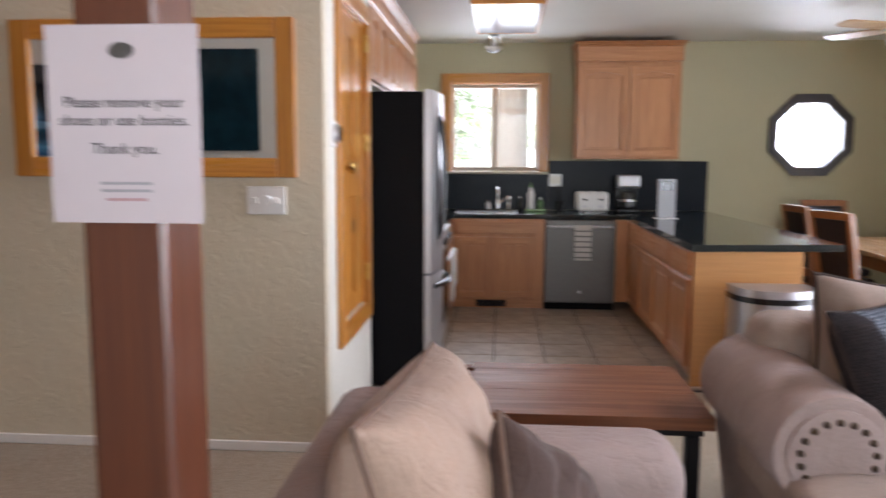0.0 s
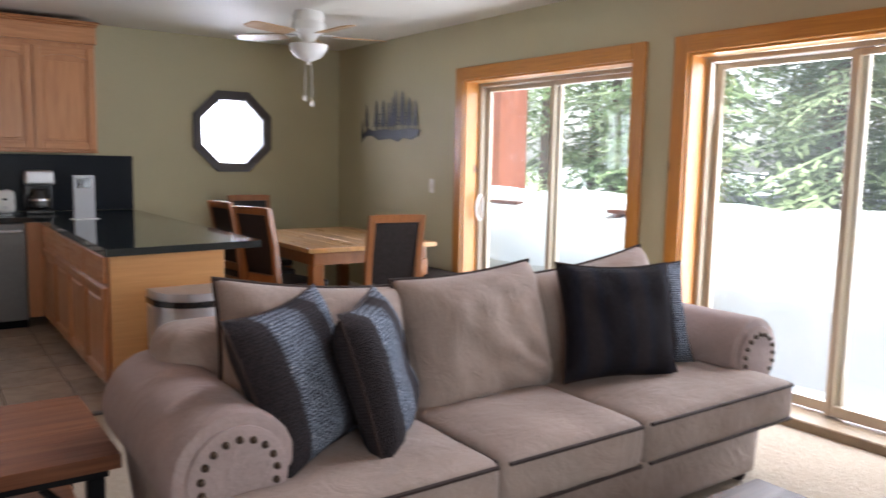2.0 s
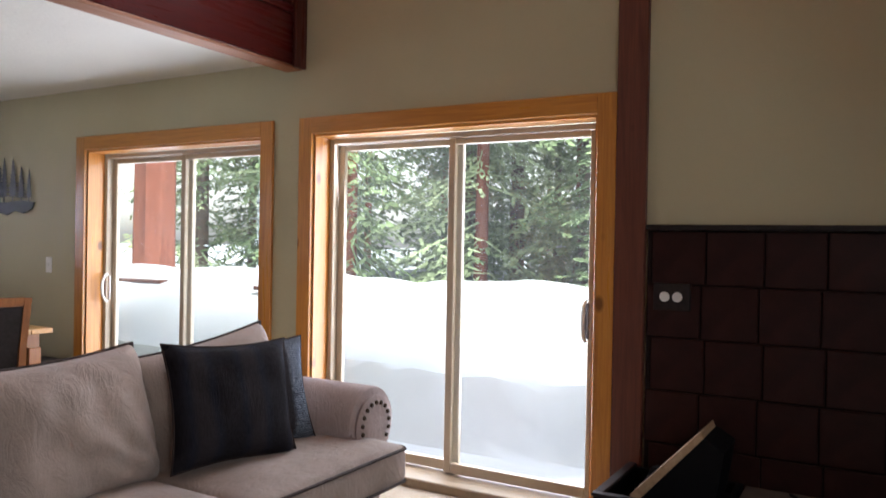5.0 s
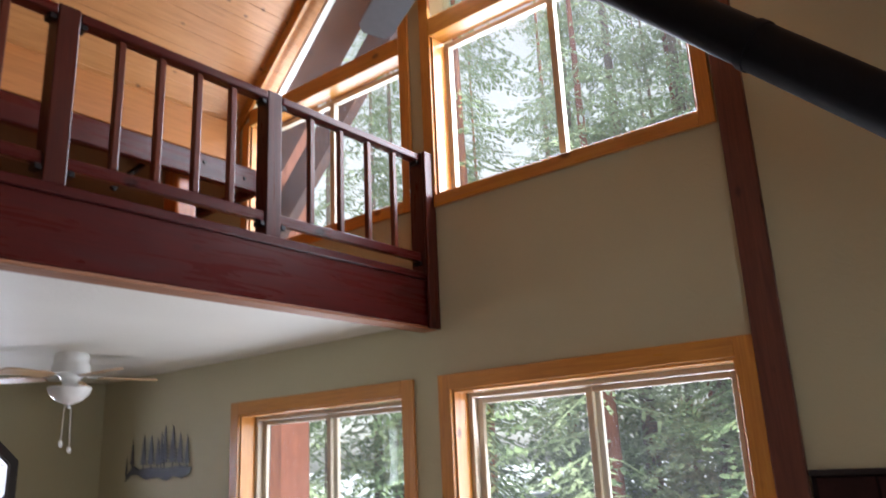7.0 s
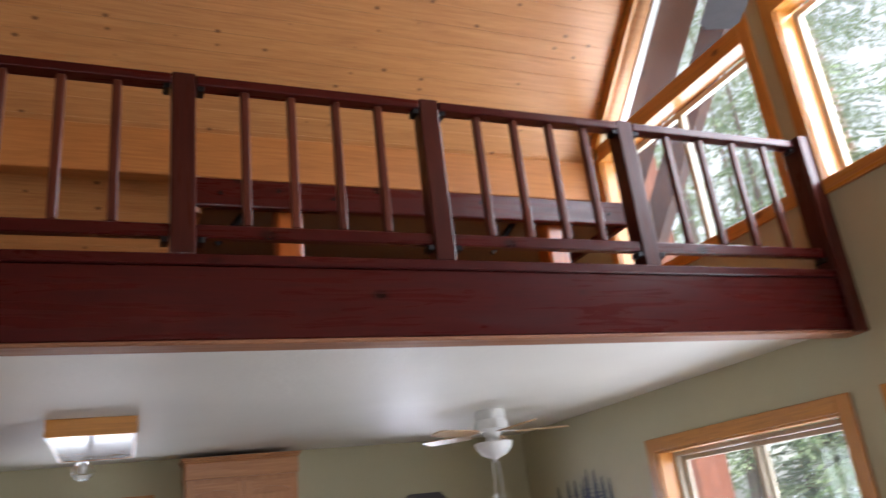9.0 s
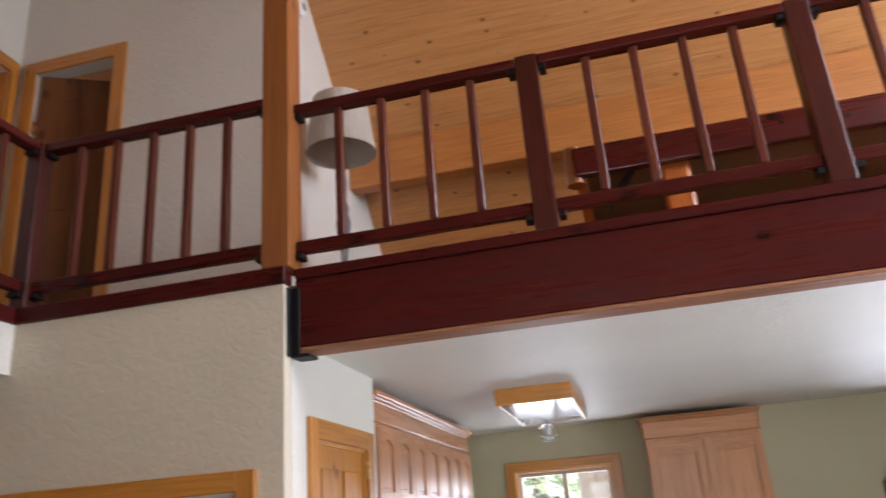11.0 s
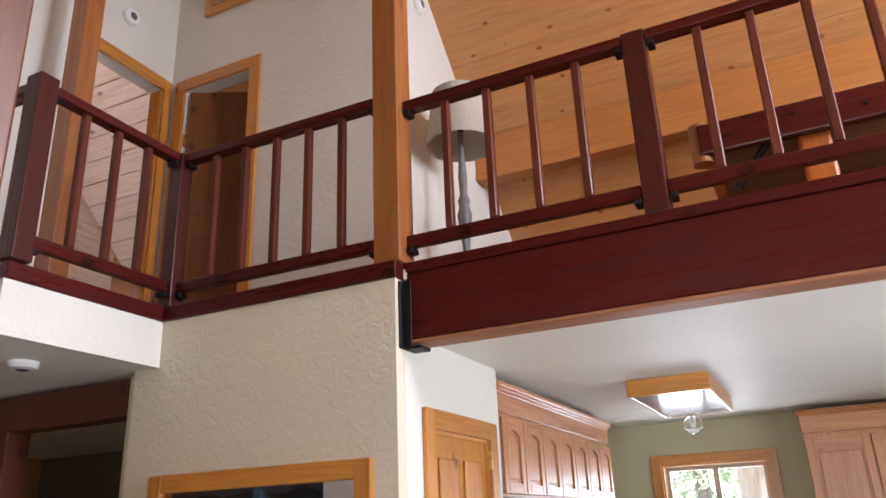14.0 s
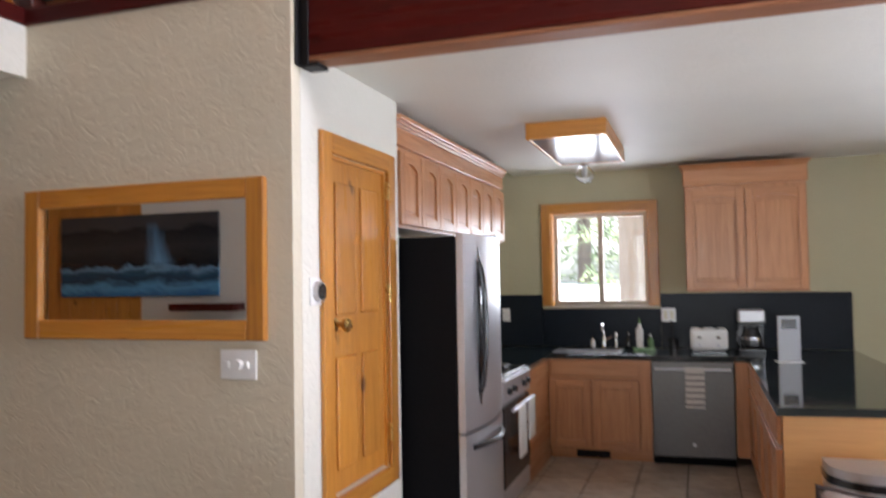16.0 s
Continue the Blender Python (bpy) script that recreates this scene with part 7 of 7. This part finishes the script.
sy_ = thing("sink_sprayer", "chrome side sprayer by the sink", "sprayer", "", (0.88, 6.77, CT))
part("body", lathe([(0.02, 0), (0.02, 0.01), (0.012, 0.02), (0.013, 0.09), (0.018, 0.12), (0.012, 0.135)], 14), M_CHROME, sy_, smooth=True)


def bottle(x, y, h, r, m, label, cap):
    b = thing("soap_bottle", label, "bottle", "bottles by the sink", (x, y, CT))
    part("body", lathe([(r * 0.9, 0), (r, 0.01), (r, h * 0.6), (r * 0.45, h * 0.75), (r * 0.4, h * 0.82)], 16), m, b, smooth=True)
    part("pump", lathe([(r * 0.42, h * 0.82), (r * 0.42, h * 0.9), (r * 0.15, h * 0.91), (r * 0.15, h), (0, h)], 12), cap, b, smooth=True)


M_GREENB = plain("green_soap", (0.16, 0.28, 0.12), 0.25)
bottle(0.69, 6.74, 0.10, 0.022, M_STEEL, "small steel soap dispenser by the sink", M_CHROME)
bottle(0.985, 6.74, 0.14, 0.022, M_BLACKGLOSS, "black soap pump bottle by the sink", M_CHROME)
bottle(1.08, 6.70, 0.26, 0.030, M_WHITE, "tall white dish soap bottle by the sink", M_GREENB)
bottle(1.165, 6.70, 0.13, 0.026, M_GREENB, "short green hand soap bottle by the sink", M_WHITE)
solid("sponge_tray", box(1.03, 1.21, 6.60, 6.66, CT + 0.001, CT + 0.022, 0.006, 2), M_GREENB, "green sponge tray by the sink", "tray")
db = thing("dish_brush", "black handled dish brush standing in a cup", "brush", "", (1.345, 6.70, CT))
part("cup", lathe([(0.035, 0), (0.04, 0.09), (0.037, 0.09), (0.032, 0.006)], 16, caps=False), M_BLACKGLOSS, db, smooth=True)
part("handle", cyl((0, 0, 0.03), (-0.015, 0.01, 0.24), 0.007, seg=8), M_BLACKGLOSS, db, smooth=True)
ts = thing("toaster", "white four-slot toaster on the worktop", "toaster", "", (1.617, 6.62, CT))
part("body", box(-0.14, 0.14, -0.10, 0.10, 0.012, 0.185, 0.03, 4), M_WHITE, ts, smooth=True)
for x in (-0.075, 0.035):
    part("slot", box(x, x + 0.04, -0.07, 0.07, 0.1852, 0.187), M_BLACKGLOSS, ts)
for x in (-0.07, 0.07):
    part("lever", box(x - 0.015, x + 0.015, -0.122, -0.101, 0.11, 0.125, 0.004), M_BLACKGLOSS, ts)
    part("dial", cyl((x, -0.101, 0.055), (x, -0.112, 0.055), 0.014, seg=12), M_STEEL, ts, smooth=True)
part("crumb_tray", box(-0.12, 0.12, -0.103, -0.1, 0.0, 0.012), M_BLACKGLOSS, ts)
cm = thing("coffee_maker", "black and steel drip coffee maker with glass carafe", "coffee maker", "", (1.93, 6.64, CT))
part("base", box(-0.10, 0.10, -0.12, 0.11, 0, 0.035, 0.01, 2), M_BLACKGLOSS, cm)
part("tower", box(-0.10, 0.10, 0.03, 0.11, 0.036, 0.30, 0.012, 2), M_BLACKGLOSS, cm)
part("brew_head", box(-0.10, 0.10, -0.10, 0.029, 0.22, 0.335, 0.02, 3), M_STEEL, cm, "steel brew head")
part("carafe", lathe([(0.05, 0.037), (0.075, 0.05), (0.078, 0.11), (0.055, 0.16), (0.05, 0.18), (0.058, 0.195)], 20, (0, -0.04, 0)), M_BLACKGLOSS, cm, "dark glass carafe", smooth=True)
part("carafe_handle", box(-0.115, -0.095, -0.10, -0.08, 0.07, 0.17, 0.006), M_BLACKGLOSS, cm)
part("steel_band", lathe([(0.0785, 0.10), (0.079, 0.118)], 20, (0, -0.04, 0), caps=False), M_CHROME, cm, smooth=True)
ns = thing("notice_stand", "white acrylic notice stand on the peninsula", "stand", "", (2.13, 5.93, CT))
ns.matrix_basis = pose(2.13, 5.93, CT, 0, 0, 12)
part("panel", box(-0.075, 0.075, -0.006, 0.006, 0.004, 0.315, 0.004), plain("grey_white_card", (0.40, 0.41, 0.43), 0.35, 0, 0.03, 12, 0, 0), ns, "pale upright panel")
part("foot", box(-0.085, 0.085, -0.05, 0.05, 0.0, 0.004), M_WHITE, ns)
part("screen", box(-0.05, 0.05, -0.0085, -0.0065, 0.225, 0.295, 0.002), M_BLACKGLOSS, ns, "small dark screen")

# ---- ceiling lights ----
M_ACRYLIC = plain("acrylic_diffuser", (0.28, 0.28, 0.30), 0.13, 0, 0.02, 12, 0.0, 0)
M_ACRYLIC.node_tree.nodes["Principled BSDF"].inputs["Specular IOR Level"].default_value = 0.3
kl = thing("ceiling_light", "oak-framed fluorescent kitchen ceiling light", "ceiling light")
lx0, lx1, ly0, ly1, lz = 0.605, 1.075, 4.60, 5.75, CEIL - 0.10
part("frame", box(lx0, lx1, ly0, ly0 + 0.02, lz, CEIL - 0.002, 0.003), M_PINEX, kl, "oak front board")
part("frame", box(lx0, lx1, ly1 - 0.02, ly1, lz, CEIL - 0.002, 0.003), M_PINEX, kl)
part("frame", box(lx0, lx0 + 0.02, ly0 + 0.021, ly1 - 0.021, lz, CEIL - 0.002, 0.003), M_PINEH, kl)
part("frame", box(lx1 - 0.02, lx1, ly0 + 0.021, ly1 - 0.021, lz, CEIL - 0.002, 0.003), M_PINEH, kl)
part("diffuser", box(lx0 + 0.022, lx1 - 0.022, ly0 + 0.022, ly1 - 0.022, lz + 0.004, lz + 0.012), M_ACRYLIC, kl, "unlit glossy acrylic diffuser")
gb_ = thing("ceiling_light", "clear glass globe ceiling lamp above the sink", "ceiling light", "", (0.735, 6.15, CEIL))
part("base", lathe([(0.055, -0.001), (0.055, -0.02), (0.035, -0.04), (0.035, -0.06)], 20), M_SLATE, gb_, smooth=True)


def clear_build(nt, n, l, p):
    p.inputs["Base Color"].default_value = (0.95, 0.96, 0.96, 1)
    p.inputs["Roughness"].default_value = 0.03
    p.inputs["Transmission Weight"].default_value = 0.95
    p.inputs["IOR"].default_value = 1.25


M_CLEAR = mat("clear_lamp_glass", clear_build)
part("globe", lathe([(0.035, -0.06), (0.06, -0.085), (0.075, -0.125), (0.06, -0.165), (0.03, -0.185), (0.0, -0.19)], 24), M_CLEAR, gb_, "clear glass globe", smooth=True)
part("bulb", lathe([(0.012, -0.062), (0.02, -0.1), (0.014, -0.13), (0, -0.135)], 12), M_WHITE, gb_, smooth=True)

# ---- bin ----
bn = thing("trash_can", "stainless steel pedal bin beside the peninsula", "trash can", "", (2.245, 3.80, FZ))
prof = []
for i in range(15):
    a = radians(180 + 180 * i / 14)
    prof.append((0.205 * math.cos(a), 0.19 * math.sin(a)))
prof += [(0.205, 0.10), (-0.205, 0.10)]
part("body", extrude_poly(prof, 'z', 0.02, 0.56), M_STEEL, bn, "brushed steel body", smooth=True)
part("rim", extrude_poly([(x * 1.03, y * 1.03) for x, y in prof], 'z', 0.561, 0.59), M_BLACKGLOSS, bn, "black rim", smooth=True)
part("lid", extrude_poly([(x * 1.0, y * 1.0) for x, y in prof], 'z', 0.591, 0.63), M_STEEL, bn, "brushed steel lid", smooth=True)
part("pedal", box(-0.05, 0.05, -0.22, -0.17, 0.0, 0.02, 0.004), M_BLACKGLOSS, bn)
part("foot_ring", extrude_poly([(x * 1.02, y * 1.02) for x, y in prof], 'z', 0.0, 0.019), M_BLACKGLOSS, bn)

# ---- dining set ----
dt = thing("dining_table", "honey wood plank dining table", "table")
tx0, tx1, ty0, ty1 = 3.335, 4.41, 4.75, 6.20
for i in range(7):
    a, b = tx0 + (tx1 - tx0) * i / 7, tx0 + (tx1 - tx0) * (i + 1) / 7
    part("plank", box(a + 0.001, b - 0.001, ty0, ty1, 0.725, 0.76 - 0.0006 * (i % 3), 0.003), wood("honey_table_plank", (0.40, 0.18, 0.05), (0.52, 0.27, 0.09), (0.6, 0.34, 0.13), 'Y', 0.3, coat=0.3) if i == 0 else bpy.data.materials["honey_table_plank"], dt)
part("apron", box(tx0 + 0.06, tx1 - 0.06, ty0 + 0.06, ty1 - 0.06, 0.63, 0.724), M_CHAIR, dt)
for x in (tx0 + 0.05, tx1 - 0.14):
    for y in (ty0 + 0.05, ty1 - 0.14):
        part("leg", box(x, x + 0.09, y, y + 0.09, FZ, 0.629, 0.006), M_CHAIR, dt)


def dining_chair(x, y, turn):
    c = thing("dining_chair", "amber wood dining chair with dark leather seat and back", "chair", "dining chairs", (x, y, 0), turn)
    W, D, H = 0.36, 0.44, 1.035
    part("seat", box(-0.23, 0.23, -0.22, 0.23, 0.44, 0.495, 0.02, 3), M_LEATHER, c, "dark leather seat", smooth=True)
    part("seat_frame", box(-0.22, 0.22, -0.21, 0.22, 0.385, 0.439, 0.004), M_CHAIR, c)
    for sx in (-1, 1):
        part("leg", box(sx * 0.2 - 0.022, sx * 0.2 + 0.022, 0.17, 0.214, FZ, 0.384, 0.004), M_CHAIR, c)
        bl = bmesh.new()
        x0, x1 = sx * 0.172 - 0.02, sx * 0.172 + 0.02
        t = extrude_poly([(-0.235, FZ), (-0.195, FZ), (-0.19, 0.44), (-0.225, 0.75), (-0.285, H), (-0.325, H), (-0.265, 0.75), (-0.235, 0.44)], 'x', x0, x1)
        part("back_post", t, M_CHAIR, c, "raked amber back post")
    bp = extrude_poly([(-0.212, 0.56), (-0.175, 0.56), (-0.235, 0.80), (-0.275, 0.985), (-0.31, 0.985), (-0.27, 0.80)], 'x', -0.15, 0.15)
    part("backrest", bp, M_LEATHER, c, "dark leather back panel")
    part("top_rail", extrude_poly([(-0.272, 0.987), (-0.31, 0.987), (-0.325, H + 0.004), (-0.285, H + 0.004)], 'x', -0.1515, 0.1515), M_CHAIR, c)
    part("lower_rail", extrude_poly([(-0.185, 0.50), (-0.222, 0.50), (-0.222, 0.555), (-0.185, 0.555)], 'x', -0.1515, 0.1515), M_CHAIR, c)
    for sx in (-1, 1):
        part("stretcher", box(sx * 0.2 - 0.012, sx * 0.2 + 0.012, -0.19, 0.169, 0.18, 0.215, 0.003), M_CHAIR, c)
    return c


ch = dining_chair(3.665, 4.37, -8)
for x, y, r in ((3.33, 5.15, -72), (3.37, 5.80, -84), (3.62, 6.36, 176)):
    copy_thing(ch, pose(x, y, 0, 0, 0, r))

bench = thing("dining_bench", "amber wood bench with dark leather seat by the wall", "bench", "", (4.47, 5.15, 0))
part("seat", box(-0.15, 0.15, -0.55, 0.55, 0.455, 0.505, 0.018, 3), M_LEATHER, bench, "dark leather seat", smooth=True)
part("seat_frame", box(-0.14, 0.14, -0.54, 0.54, 0.40, 0.454, 0.004), M_CHAIR, bench)
for x in (-0.12, 0.08):
    for y in (-0.52, 0.48):
        part("leg", box(x, x + 0.04, y, y + 0.04, FZ, 0.399, 0.004), M_CHAIR, bench)

# ---- floor tiles, pieces of the kitchen floor ----
TS = 0.335
tb = bmesh.new()
bm_box(tb, -TS / 2 + 0.004, TS / 2 - 0.004, -TS / 2 + 0.004, TS / 2 - 0.004, 0.0, 0.0095, 0.0025)
tile_me = finish("tile", tb, M_TILE)
for i in range(13):
    for j in range(9):
        x, y = 0.27 + i * TS, 4.0 + TS / 2 + j * TS
        if x < RX - 0.1 and y < WY:
            part_mesh("tile", tile_me, kfloor, pose(x, y, FZ - 0.0099 + 0.0006 * ((i * 5 + j * 3) % 3), 0, 0, 90 * ((i * 7 + j * 11) % 4)))

# ---- from units of the plan to metres, the floor at zero ----
TO_METRES = Matrix.Diagonal((UNIT, UNIT, UNIT, 1)) @ Matrix.Translation((0, 0, -FZ))
for ob in list(scene.collection.objects):
    if ob.parent is None and ob is not cam:
        ob.matrix_basis = TO_METRES @ ob.matrix_basis
